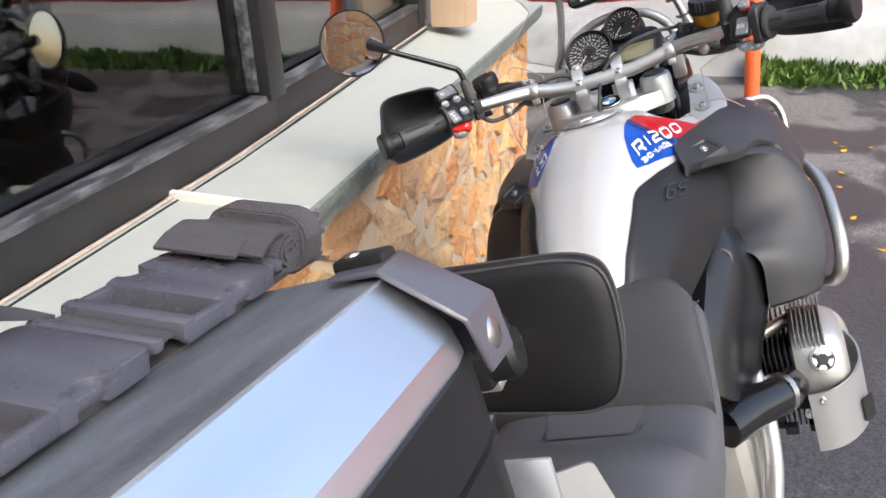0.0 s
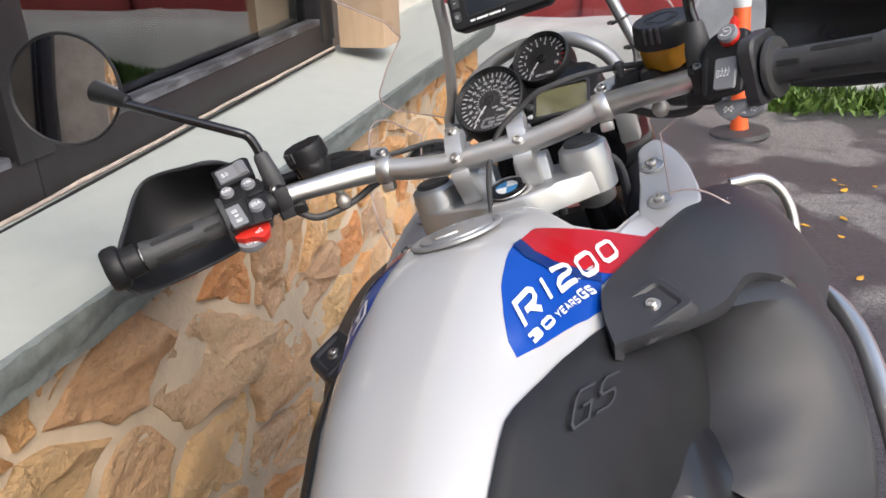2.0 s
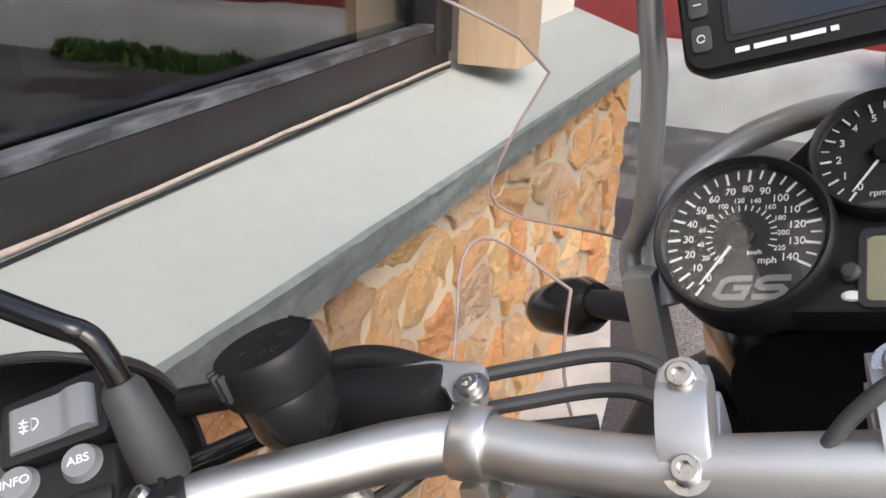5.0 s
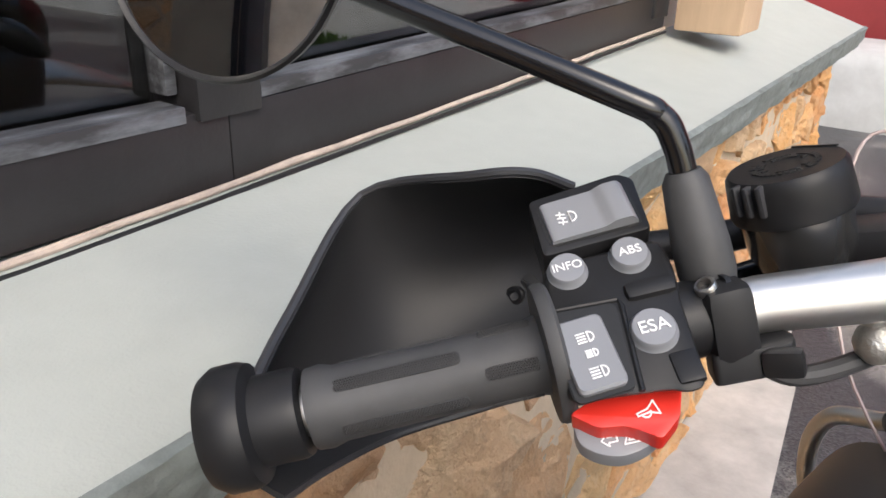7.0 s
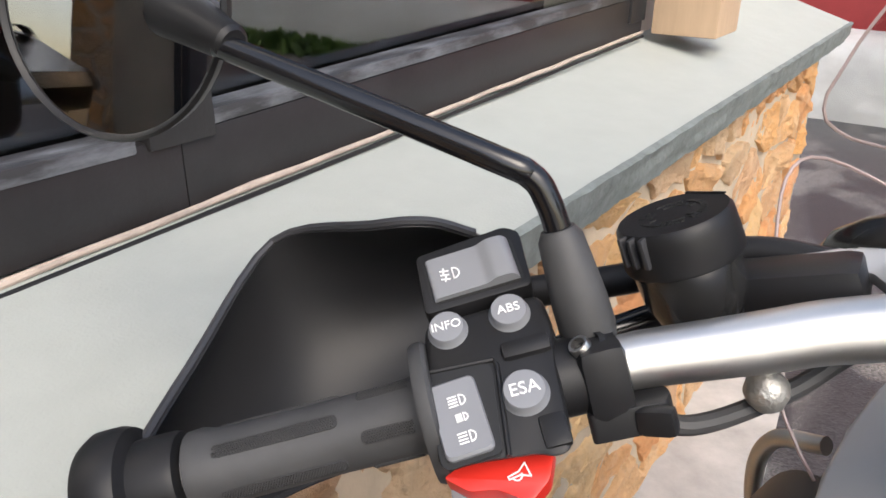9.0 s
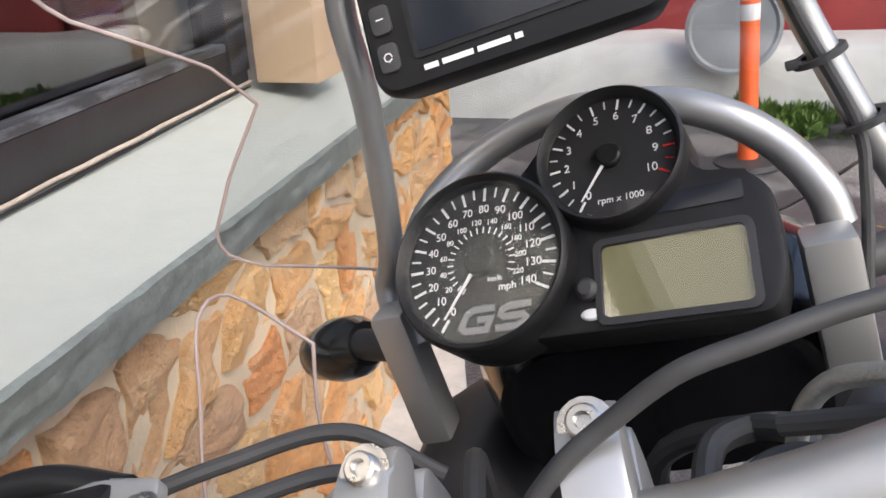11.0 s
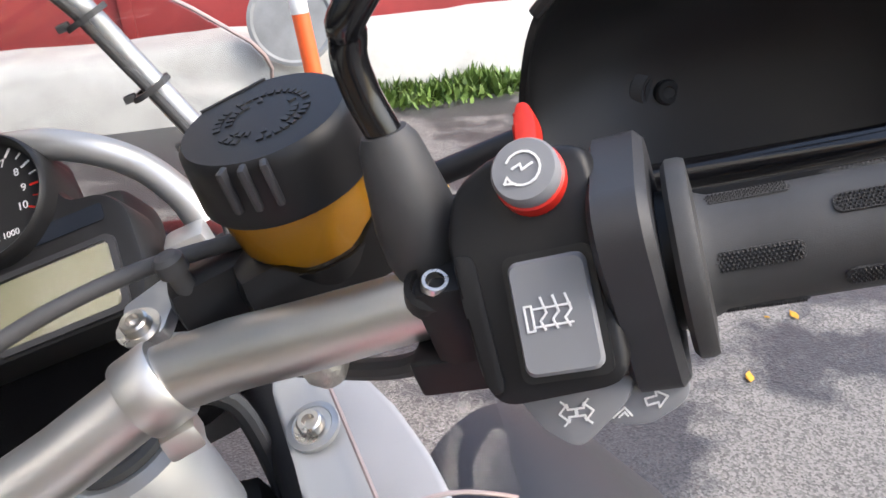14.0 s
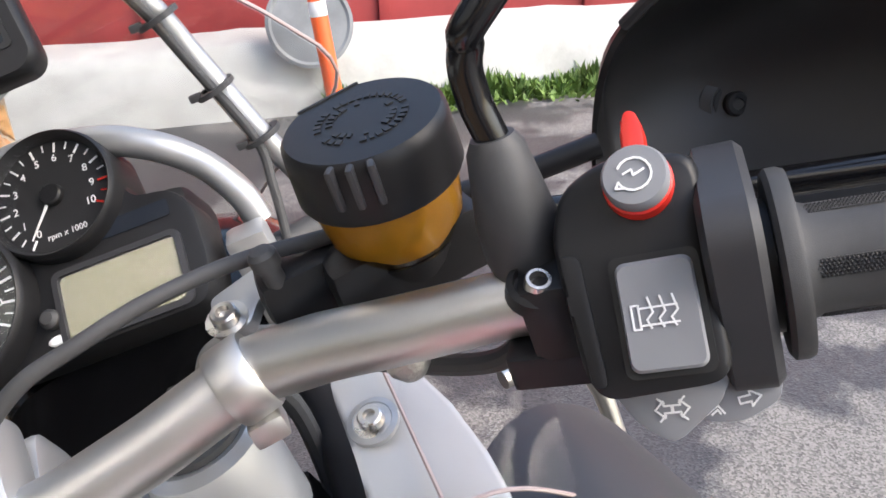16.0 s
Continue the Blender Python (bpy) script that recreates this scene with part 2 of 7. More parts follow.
def base(name, m, label, category, group=""):
    ob = new(name)
    ob.empty_display_size = 0.05
    ob.matrix_basis = m
    return tagged(ob, label, category, group)


def block(cx, cy, cz, sx, sy, sz, bevel=0.0, bm=None, m=None, seg=2):
    b = bmesh.new()
    bmesh.ops.create_cube(b, size=1)
    for v in b.verts:
        v.co = Vector((v.co.x * sx, v.co.y * sy, v.co.z * sz))
    if bevel:
        bmesh.ops.bevel(b, geom=b.edges[:], offset=bevel, segments=seg, profile=0.6, affect="EDGES", clamp_overlap=True)
    t = Matrix.Translation((cx, cy, cz)) if m is None else m @ Matrix.Translation((cx, cy, cz))
    bmesh.ops.transform(b, matrix=t, verts=b.verts)
    return merge(bm, b)


def merge(bm, b):
    if bm is None:
        return b
    me = bpy.data.meshes.new("tmp")
    b.to_mesh(me)
    b.free()
    bm.from_mesh(me)
    bpy.data.meshes.remove(me)
    return bm


def frame_on(p, d):
    """The pose at p whose z points along d."""
    return Matrix.Translation(p) @ Vector(d).to_track_quat("Z", "Y").to_matrix().to_4x4()


def lathe(profile, m=None, seg=32, bm=None, flat=False):
    """profile: (radius, height) pairs turned round z."""
    b = bmesh.new()
    rings = []
    for r, z in profile:
        if r < 1e-6:
            rings.append([b.verts.new((0, 0, z))])
        else:
            rings.append([b.verts.new((r * math.cos(2 * math.pi * k / seg), r * math.sin(2 * math.pi * k / seg), z)) for k in range(seg)])
    for a, c in zip(rings, rings[1:]):
        for k in range(seg):
            q = [a[k % len(a)], a[(k + 1) % len(a)], c[(k + 1) % len(c)], c[k % len(c)]]
            q = list(dict.fromkeys(q))
            if len(q) > 2:
                b.faces.new(q)
    if m is not None:
        bmesh.ops.transform(b, matrix=m, verts=b.verts)
    return merge(bm, b)


def rod(p, q, r, r2=None, seg=20, bm=None, bevel=0.0):
    p, q = Vector(p), Vector(q)
    r2 = r if r2 is None else r2
    h = (q - p).length
    e = min(bevel, h * 0.4)
    prof = [(0, 0), (r - e, 0), (r, e), (r2, h - e), (r2 - e, h), (0, h)] if e else [(0, 0), (r, 0), (r2, h), (0, h)]
    return lathe(prof, frame_on(p, q - p), seg, bm)


def spline(pts, n=8):
    """Catmull-Rom through the points."""
    P = [Vector(p) for p in pts]
    P = [2 * P[0] - P[1], *P, 2 * P[-1] - P[-2]]
    out = []
    for k in range(1, len(P) - 2):
        a, b, c, d = P[k - 1:k + 3]
        for j in range(n):
            t = j / n
            out.append(0.5 * (2 * b + (c - a) * t + (2 * a - 5 * b + 4 * c - d) * t * t + (3 * b - a - 3 * c + d) * t ** 3))
    return out + [P[-2]]


def pipe(pts, r, seg=14, n=8, bm=None, smooth=True, squash=None):
    """A round tube along the points; r is one radius or a function of the way along, 0 to 1."""
    path = spline(pts, n) if smooth else [Vector(p) for p in pts]
    b = bmesh.new()
    up = None
    rings = []
    for k, p in enumerate(path):
        d = (path[min(k + 1, len(path) - 1)] - path[max(k - 1, 0)]).normalized()
        if up is None:
            up = d.orthogonal().normalized()
        up = (up - d * up.dot(d)).normalized()
        side = d.cross(up)
        rad = r(k / (len(path) - 1)) if callable(r) else r
        rings.append([b.verts.new(p + rad * (math.cos(a) * up + math.sin(a) * side)) for a in (2 * math.pi * j / seg for j in range(seg))])
    for a, c in zip(rings, rings[1:]):
        for j in range(seg):
            b.faces.new((a[j], a[(j + 1) % seg], c[(j + 1) % seg], c[j]))
    b.faces.new(rings[0]), b.faces.new(rings[-1])
    return merge(bm, b)


def prism(outline, depth, m=None, bevel=0.0, bm=None, seg=2):
    """The outline in x, y extruded from z = 0 to depth."""
    b = bmesh.new()
    f = b.faces.new([b.verts.new((x, y, 0)) for x, y in outline])
    r = bmesh.ops.extrude_face_region(b, geom=[f])
    for v in r["geom"]:
        if isinstance(v, bmesh.types.BMVert):
            v.co.z += depth
    if bevel:
        edges = [e for e in b.edges if abs(e.verts[0].co.z - depth) < 1e-6 and abs(e.verts[1].co.z - depth) < 1e-6]
        bmesh.ops.bevel(b, geom=edges, offset=bevel, segments=seg, profile=0.6, affect="EDGES", clamp_overlap=True)
    if m is not None:
        bmesh.ops.transform(b, matrix=m, verts=b.verts)
    return merge(bm, b)


def rounded(w, h, r, n=5, cx=0.0, cy=0.0):
    pts = []
    for sx, sy, a0 in ((1, 1, 0), (-1, 1, 90), (-1, -1, 180), (1, -1, 270)):
        for k in range(n + 1):
            a = radians(a0 + 90 * k / n)
            pts.append((cx + sx * (w / 2 - r) + r * math.cos(a), cy + sy * (h / 2 - r) + r * math.sin(a)))
    return pts


def rounded_poly(pts, r, n=4):
    out = []
    k = len(pts)
    for i in range(k):
        p, a, c = Vector(pts[i]), Vector(pts[i - 1]), Vector(pts[(i + 1) % k])
        s, e = p + (a - p).normalized() * min(r, (a - p).length * 0.45), p + (c - p).normalized() * min(r, (c - p).length * 0.45)
        for j in range(n + 1):
            t = j / n
            out.append(tuple((1 - t) ** 2 * s + 2 * t * (1 - t) * p + t * t * e))
    return out


def sheet(grid, thick=0.0, bm=None, flip=1):
    """A surface through rows of points, given a thickness along its own normals."""
    b = bmesh.new()
    V = [[b.verts.new(p) for p in row] for row in grid]
    for r0, r1 in zip(V, V[1:]):
        for k in range(len(r0) - 1):
            b.faces.new((r0[k], r0[k + 1], r1[k + 1], r1[k]))
    if thick:
        bmesh.ops.recalc_face_normals(b, faces=b.faces)
        bmesh.ops.solidify(b, geom=b.faces[:], thickness=thick * flip)
    return merge(bm, b)


def loft(sections, bm=None, caps=True):
    """Closed rings joined one after another."""
    b = bmesh.new()
    V = [[b.verts.new(p) for p in s] for s in sections]
    n = len(V[0])
    for r0, r1 in zip(V, V[1:]):
        for k in range(n):
            b.faces.new((r0[k], r0[(k + 1) % n], r1[(k + 1) % n], r1[k]))
    if caps:
        b.faces.new(V[0]), b.faces.new(V[-1])
    return merge(bm, b)


def text(s, size, m, bm=None, depth=0.0004, align="CENTER", shear=0.0, wide=1.0, bold=0.0):
    cu = bpy.data.curves.new("t", "FONT")
    cu.body, cu.size, cu.align_x, cu.align_y, cu.extrude, cu.shear = s, size, align, "CENTER", depth, shear
    cu.offset = bold
    ob = bpy.data.objects.new("t", cu)
    me = bpy.data.meshes.new_from_object(ob)
    bpy.data.objects.remove(ob)
    b = bmesh.new()
    b.from_mesh(me)
    bpy.data.meshes.remove(me)
    bmesh.ops.transform(b, matrix=m @ Matrix.Diagonal((wide, 1, 1, 1)), verts=b.verts)
    return merge(bm, b)


def lerp(table, x):
    """A value read off a table of (x, value)."""
    return float(np.interp(x, [a for a, _ in table], [b for _, b in table]))


# ---- setting: ground, wall, window ----
GROUND = -0.05


def structure(ob, label, category):
    return tagged(ob, label, category, kind="structure")


def ground():
    b = bmesh.new()
    bmesh.ops.create_grid(b, x_segments=40, y_segments=40, size=60)
    for v in b.verts:
        v.co.z = GROUND + (0.02 * noise.noise(v.co * 0.15) if v.co.length > 12 else 0)
    structure(part("ground", b, M_ASPHALT), "dark worn asphalt of a parking lot with damp patches", "ground")
    strip = bmesh.new()
    outline = [(-0.80, -1.0), (-0.40, -1.0), (-0.38, 0.6), (-0.43, 1.8), (-0.42, 2.6), (-0.50, 3.4), (-0.62, 3.9), (-0.80, 4.0)]
    structure(part("pavement", prism(outline, 0.012, Matrix.Translation((0, 0, GROUND))), M_CONCRETE), "pale concrete strip along the foot of the wall", "pavement")


def clip(poly, p, n):
    """The part of a polygon on the near side of a line through p with normal n."""
    out = []
    for a, c in zip(poly, poly[1:] + poly[:1]):
        da, dc = (a[0] - p[0]) * n[0] + (a[1] - p[1]) * n[1], (c[0] - p[0]) * n[0] + (c[1] - p[1]) * n[1]
        if da <= 0:
            out.append(a)
        if da * dc < 0:
            t = da / (da - dc)
            out.append((a[0] + t * (c[0] - a[0]), a[1] + t * (c[1] - a[1])))
    return out


def stone_cells(y0, y1, z0, z1, rnd):
    """Irregular fieldstones: cells round scattered seeds, longer than high."""
    seeds = []
    z = z0 + 0.05
    row = 0
    while z < z1 + 0.04:
        y = y0 + rnd.uniform(0, 0.2)
        while y < y1:
            seeds.append((y + rnd.uniform(-0.05, 0.05), z + rnd.uniform(-0.055, 0.055)))
            y += rnd.choice((0.10, 0.17, 0.24, 0.32))
        z += rnd.uniform(0.10, 0.15)
    seeds = [s for s in seeds if ((s[0] - 1.82) / 0.26) ** 2 + ((s[1] - 0.62) / 0.13) ** 2 > 1 and ((s[0] - 1.38) / 0.16) ** 2 + ((s[1] - 0.63) / 0.12) ** 2 > 1] + [(1.82, 0.62), (1.37, 0.63)]
    K = 0.72
    cells = []
    for k, s in enumerate(seeds):
        poly = [(y0, z0), (y1, z0), (y1, z1), (y0, z1)]
        for j, o in enumerate(seeds):
            if j == k or abs(o[0] - s[0]) > 0.8:
                continue
            n = ((o[0] - s[0]) * K * K, o[1] - s[1])
            poly = clip(poly, ((s[0] + o[0]) / 2, (s[1] + o[1]) / 2), n)
            if len(poly) < 3:
                break
        if len(poly) > 2:
            cells.append(poly)
    return cells


def stone(poly, rnd):
    """One rough stone: a ragged outline, rounded over to an uneven, split face."""
    cy, cz = sum(p[0] for p in poly) / len(poly), sum(p[1] for p in poly) / len(poly)
    ring = []
    for a, c in zip(poly, poly[1:] + poly[:1]):
        n = max(1, int(math.hypot(c[0] - a[0], c[1] - a[1]) / 0.026))
        ring += [(a[0] + (c[0] - a[0]) * k / n, a[1] + (c[1] - a[1]) * k / n) for k in range(n)]
    seed = rnd.uniform(0, 50)
    size = math.sqrt(abs(sum(a[0] * c[1] - c[0] * a[1] for a, c in zip(poly, poly[1:] + poly[:1]))) / 2)
    gap = min(0.018, size * 0.13)
    pts = []
    for y, z in ring:
        d = math.hypot(y - cy, z - cz) or 1
        w = gap + 0.014 * noise.noise((y * 22, z * 22, seed)) + 0.008 * noise.noise((y * 60, z * 60, seed))
        f = max(0.4, (d - w) / d)
        pts.append((cy + (y - cy) * f, cz + (z - cz) * f))
    proud = rnd.uniform(0.008, 0.020)
    tilt, tilt2 = rnd.uniform(-0.12, 0.12), rnd.uniform(-0.12, 0.12)
    b = bmesh.new()
    rings = []
    for f, h in ((1.0, 0.0), (0.99, 0.60), (0.955, 0.90), (0.84, 1.0), (0.68, 1.0), (0.50, 1.02), (0.30, 1.0)):
        r = []
        for y, z in pts:
            yy, zz = cy + (y - cy) * f, cz + (z - cz) * f
            x = proud * h + (0 if h == 0 else (tilt * (y - cy) + tilt2 * (z - cz)) * h + 0.012 * noise.noise((yy * 13, zz * 13, seed)) + 0.009 * noise.noise((yy * 34 + zz * 20, zz * 60 - yy * 20, seed)) + 0.004 * noise.noise((yy * 110, zz * 110, seed)))
            r.append(b.verts.new((x, yy - cy, zz - cz)))
        rings.append(r)
    n = len(pts)
    for r0, r1 in zip(rings, rings[1:]):
        for k in range(n):
            b.faces.new((r0[k], r0[(k + 1) % n], r1[(k + 1) % n], r1[k]))
    c = b.verts.new((proud * 1.05, 0, 0))
    for k in range(n):
        b.faces.new((rings[-1][k], rings[-1][(k + 1) % n], c))
    return b, (cy, cz)


WALL_X, WALL_END, SILL_X = -0.715, 4.25, -0.655


def wall():
    body = structure(part("wall_west", block(-0.90, (WALL_END + 0.051) / 2, 0.405, 0.365, WALL_END - 0.051, 0.91, 0.004), M_MORTAR), "low wall of tan and rust fieldstone in pale mortar", "stone wall")
    rnd = random.Random(11)
    for poly in stone_cells(0.05, WALL_END - 0.01, GROUND, 0.86, rnd):
        b, (cy, cz) = stone(poly, rnd)
        part("stone", b, M_STONE, body, sharp=28, m=Matrix.Translation((WALL_X - 0.004, cy, cz)))
    for poly in stone_cells(-1.06, -0.73, GROUND, 0.86, random.Random(4)):
        b, (cy, cz) = stone(poly, rnd)
        part("stone", b, M_STONE, body, sharp=50, m=Matrix.Translation((cy, WALL_END - 0.004, cz)) @ pose(0, 0, 0, 0, 0, 90))


def pier():
    """The taller stone pier that closes the window wall, and an unseen wall added for the mirror."""
    body = structure(part("wall_pier", block(-0.86, -1.6, 1.24, 0.40, 3.3, 2.6, 0.004), M_MORTAR), "tall fieldstone pier beside the window", "stone wall")
    rnd = random.Random(21)
    for poly in stone_cells(-2.2, 0.04, GROUND, 2.3, rnd):
        b, (cy, cz) = stone(poly, rnd)
        part("stone", b, M_STONE, body, sharp=28, m=Matrix.Translation((-0.662, cy, cz)))
    # an added wall, out of view behind the motorcycle, that fills the mirror with stone
    body = structure(part("wall_mirror_backdrop", block(-0.17, -1.42, 1.24, 0.97, 0.4, 2.6, 0.004), M_MORTAR), "unseen fieldstone wall added for the mirror to reflect", "stone wall")
    for poly in stone_cells(-0.31, 0.62, GROUND, 2.3, random.Random(8)):
        b, (cy, cz) = stone(poly, rnd)
        part("stone", b, M_STONE, body, sharp=28, m=Matrix.Translation((-cy, -1.222, cz)) @ pose(0, 0, 0, 0, 0, 90))


def sill_slab(y0, y1, rnd):
    """One slab of the sill: flat top, a rough-split front edge."""
    n = max(4, int((y1 - y0) / 0.04))
    rows = []
    for k in range(n + 1):
        y = y0 + (y1 - y0) * k / n
        j = [0.004 * noise.noise((y * 18, q * 3.1, 2)) for q in range(5)]
        rows.append([(-1.02, y, 0.852), (SILL_X - 0.028 + j[1], y, 0.852), (SILL_X - 0.002, y, 0.911), (-1.02, y, 0.932 + 0.036 * max(0, y - 1.5))])
    return loft(rows)


def split_edge(y0, y1):
    """The rough-split front of a slab."""
    n = max(4, int((y1 - y0) / 0.012))
    rows = []
    for k in range(n + 1):
        y = y0 + (y1 - y0) * k / n
        row = []
        for q in range(9):
            h = q / 8
            j = 0.006 * noise.noise((y * 14, h * 2.0, 2)) + 0.004 * noise.noise((y * 45 + h * 9, h * 7.0, 5)) + 0.002 * noise.noise((y * 130, h * 20, 8))
            row.append((SILL_X + 0.001 - 0.016 * (1 - h) + j * (1 - 0.75 * (h > 0.95)), y, 0.848 + 0.066 * h))
        rows.append(row)
    b = sheet(rows, 0.012, flip=1)
    return b


def sill():
    rnd = random.Random(3)
    for y0, y1 in ((0.056, 1.256), (1.266, WALL_END + 0.07)):
        slab = structure(part("window_sill", sill_slab(y0, y1, rnd), M_SILL, sharp=25), "thick grey-green slate sill slab with a split front edge", "sill")
        part("split_edge", split_edge(y0, y1), M_CHIP, slab, "rough-split darker slate edge", sharp=50)
    b = block(-0.83, 1.261, 0.895, 0.37, 0.016, 0.060, 0.004)
    for v in b.verts:
        v.co += Vector((0, 0.006 * noise.noise(v.co * 30), 0.003 if v.co.z > 0.9 else 0))
        if v.co.z > 0.9:
            v.co.z += 0.02 * (-0.655 - v.co.x) / 0.365
    structure(part("mortar_joint", b, M_CREAM), "cream mortar joint between two sill slabs", "joint")


def rise(b):
    """The sill and the rail on it climb a little towards the corner."""
    for v in b.verts:
        v.co.z += 0.036 * max(0, v.co.y - 1.5)
    return b


def window():
    """The dark window frame, its mullion and panes, the caulk, and the room behind."""
    X = -0.955
    top = 2.35
    w = structure(part("window_1", rise(block(X - 0.03, 0.905, 0.972, 0.075, 1.70, 0.086, 0.004)), M_FRAME), "dark brown metal window frame with worn lower rail", "window")
    part("glazing_bead", rise(block(X - 0.012, 2.395, 1.0245, 0.044, 1.19, 0.018, 0.003)), M_ALUMOLD, w, "weathered grey bead with peeling paint")
    part("glazing_bead", block(X - 0.012, 0.92, 1.0245, 0.044, 1.56, 0.018, 0.003), M_ALUMOLD, w, "weathered grey bead with peeling paint")
    part("lower_rail", rise(block(X - 0.03, 2.42, 0.972, 0.075, 1.33, 0.086, 0.004)), M_FRAME, w)
    b = block(X - 0.028, 1.755, 1.70, 0.085, 0.085, 1.37, 0.004)
    part("mullion", b, M_FRAME, w)
    part("bead", block(X - 0.03, 1.704, 1.70, 0.03, 0.014, 1.32, 0.003), M_ALUMOLD, w)
    part("jamb", block(X - 0.028, 3.04, 1.70, 0.085, 0.09, 1.37, 0.004), M_FRAME, w)
    part("jamb", block(X - 0.028, 0.10, 1.70, 0.085, 0.09, 1.37, 0.004), M_FRAME, w)
    part("head_rail", block(X - 0.028, 1.57, top + 0.03, 0.085, 3.03, 0.08, 0.004), M_FRAME, w)
    for y0, y1 in ((1.80, 3.0), (0.14, 1.70)):
        p = part("pane", block(X - 0.045, (y0 + y1) / 2, 1.69, 0.006, y1 - y0, 1.34), M_PANE, w, "clear window pane reflecting the lot")
        p.visible_shadow = False
    c = pipe([(X + 0.012, y, 0.931 + 0.036 * max(0, y - 1.5) + 0.003 * noise.noise((y * 9, 0, 0))) for y in np.linspace(0.07, 3.08, 40)], lambda t: 0.0040 + 0.0018 * noise.noise((t * 60, 3, 1)), 8, 1)
    structure(part("caulk", c, M_CAULK), "dirty tan caulk line under the window frame", "caulk")
    c = pipe([(X + 0.026, y, 0.9265 + 0.036 * max(0, y - 1.5)) for y in np.linspace(0.07, 3.05, 30)], lambda t: 0.003 + 0.002 * noise.noise((t * 90, 5, 1)), 6, 1)
    structure(part("caulk", c, M_BARE), "thin dark line on the sill beside the caulk", "caulk")
    structure(part("wall_upper", block(-1.09, 1.0, 2.85, 0.25, 11, 0.9), M_CREAM), "plain cream wall above the window", "wall")
    structure(part("wall_upper", block(-1.09, 3.67, 1.66, 0.25, 1.17, 1.47), M_CREAM), "cream painted wall beside the window", "wall")
    # open-fronted box; the interior's darkness is in its wall colour
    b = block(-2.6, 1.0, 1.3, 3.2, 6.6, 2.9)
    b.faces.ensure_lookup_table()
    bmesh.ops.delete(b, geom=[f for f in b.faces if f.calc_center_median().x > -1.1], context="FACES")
    structure(part("room", b, M_DARKROOM), "plain box for the unlit room behind the window, its shade put into the colour", "room")
    post = base("corner_post", pose(-0.838, 3.145, 0.988), "tan painted square timber post standing on the sill", "post")
    part("shaft", block(0, 0, 0.72, 0.155, 0.17, 1.44, 0.006), M_TRIM, post)
    # black strip drawn for the shadow between post and sill
    part("shadow_gap", block(0, 0, 0.004, 0.148, 0.163, 0.008), M_BARE, post)


def far_side():
    """The whitewashed low wall, the red building and the weeds across the lot."""
    FY = 7.1
    rows = []
    for k in range(121):
        x = -9 + 24 * k / 120
        j = lambda q, s=1.0: s * 0.035 * noise.noise((x * 1.7, q * 5.3, 1))
        h = 0.50 + 0.05 * noise.noise((x * 0.6, 2, 7)) + 0.03 * noise.noise((x * 2.3, 2, 3))
        rows.append([(x, FY + 0.55, GROUND - 0.05), (x, FY - 0.03 + j(0), GROUND - 0.05), (x, FY + j(1), 0.18), (x, FY + 0.015 + j(2), 0.36), (x, FY + 0.05 + j(3), h - 0.03), (x, FY + 0.12 + j(4), h + j(6, 0.5)), (x, FY + 0.55, h + 0.03)])
    structure(part("wall_north", loft(rows), M_WHITEWALL, sharp=60), "lumpy whitewashed low retaining wall", "wall")
    house = base("red_building", pose(0, FY + 0.6, GROUND), "dark red painted building behind the white wall", "building")
    part("wall", block(2, 2.0, 1.8, 26, 3.6, 3.6), M_RED, house)
    for k in range(13):
        part("batten", block(-10 + k * 1.9, 0.175, 1.9, 0.10, 0.05, 3.3, 0.006), M_RED, house)
    part("roof", prism([(-11.4, 3.6), (15.4, 3.6), (15.4, 3.75), (-11.4, 3.75)], 4.4, pose(0, 4.2, 0, 90)), M_GREYPL, house)
    rnd = random.Random(8)
    verts, faces = [], []
    for _ in range(5200):
        x = rnd.choice((rnd.uniform(0.75, 1.25), rnd.uniform(1.1, 5.2), rnd.uniform(1.1, 5.2)))
        y = FY - 0.04 - abs(rnd.gauss(0, 0.13))
        dens = 0.55 + 0.45 * noise.noise((x * 2.2, 0, 4))
        h = rnd.uniform(0.05, 0.23) * (0.5 + dens) * max(0.35, 1 - (FY - y) * 1.6)
        a, w, lean = rnd.uniform(0, 6.28), rnd.uniform(0.006, 0.018), rnd.uniform(0.0, 0.12)
        dx, dy = math.cos(a), math.sin(a)
        i = len(verts)
        verts += [(x - dy * w, y + dx * w, GROUND), (x + dy * w, y - dx * w, GROUND), (x + dx * lean * 0.4 + dy * w * 1.4, y + dy * lean * 0.4 - dx * w * 1.4, GROUND + h * 0.6), (x + dx * lean * 0.4 - dy * w * 1.4, y + dy * lean * 0.4 + dx * w * 1.4, GROUND + h * 0.6), (x + dx * lean, y + dy * lean, GROUND + h)]
        faces += [(i, i + 1, i + 2, i + 3), (i + 3, i + 2, i + 4)]
    me = bpy.data.meshes.new("weeds")
    me.from_pydata(verts, [], faces)
    me.materials.append(M_GRASS)
    tagged(new("weeds", me), "low green weeds along the foot of the white wall", "weeds", kind="stuff")
    post = base("delineator_post", pose(0.70, 6.05, GROUND, 0, -6, 0), "orange plastic delineator post with a white reflective band", "traffic post")
    part("shaft", lathe([(0, 0.03), (0.062, 0.03), (0.055, 0.1), (0.052, 1.0), (0.045, 1.03), (0, 1.03)], seg=24), M_ORANGE, post)
    for z in (0.84, 0.95):
        part("band", lathe([(0.0535, z), (0.0545, z + 0.003), (0.0545, z + 0.085), (0.0535, z + 0.088)], seg=24), M_REFLECT, post, "white reflective band")
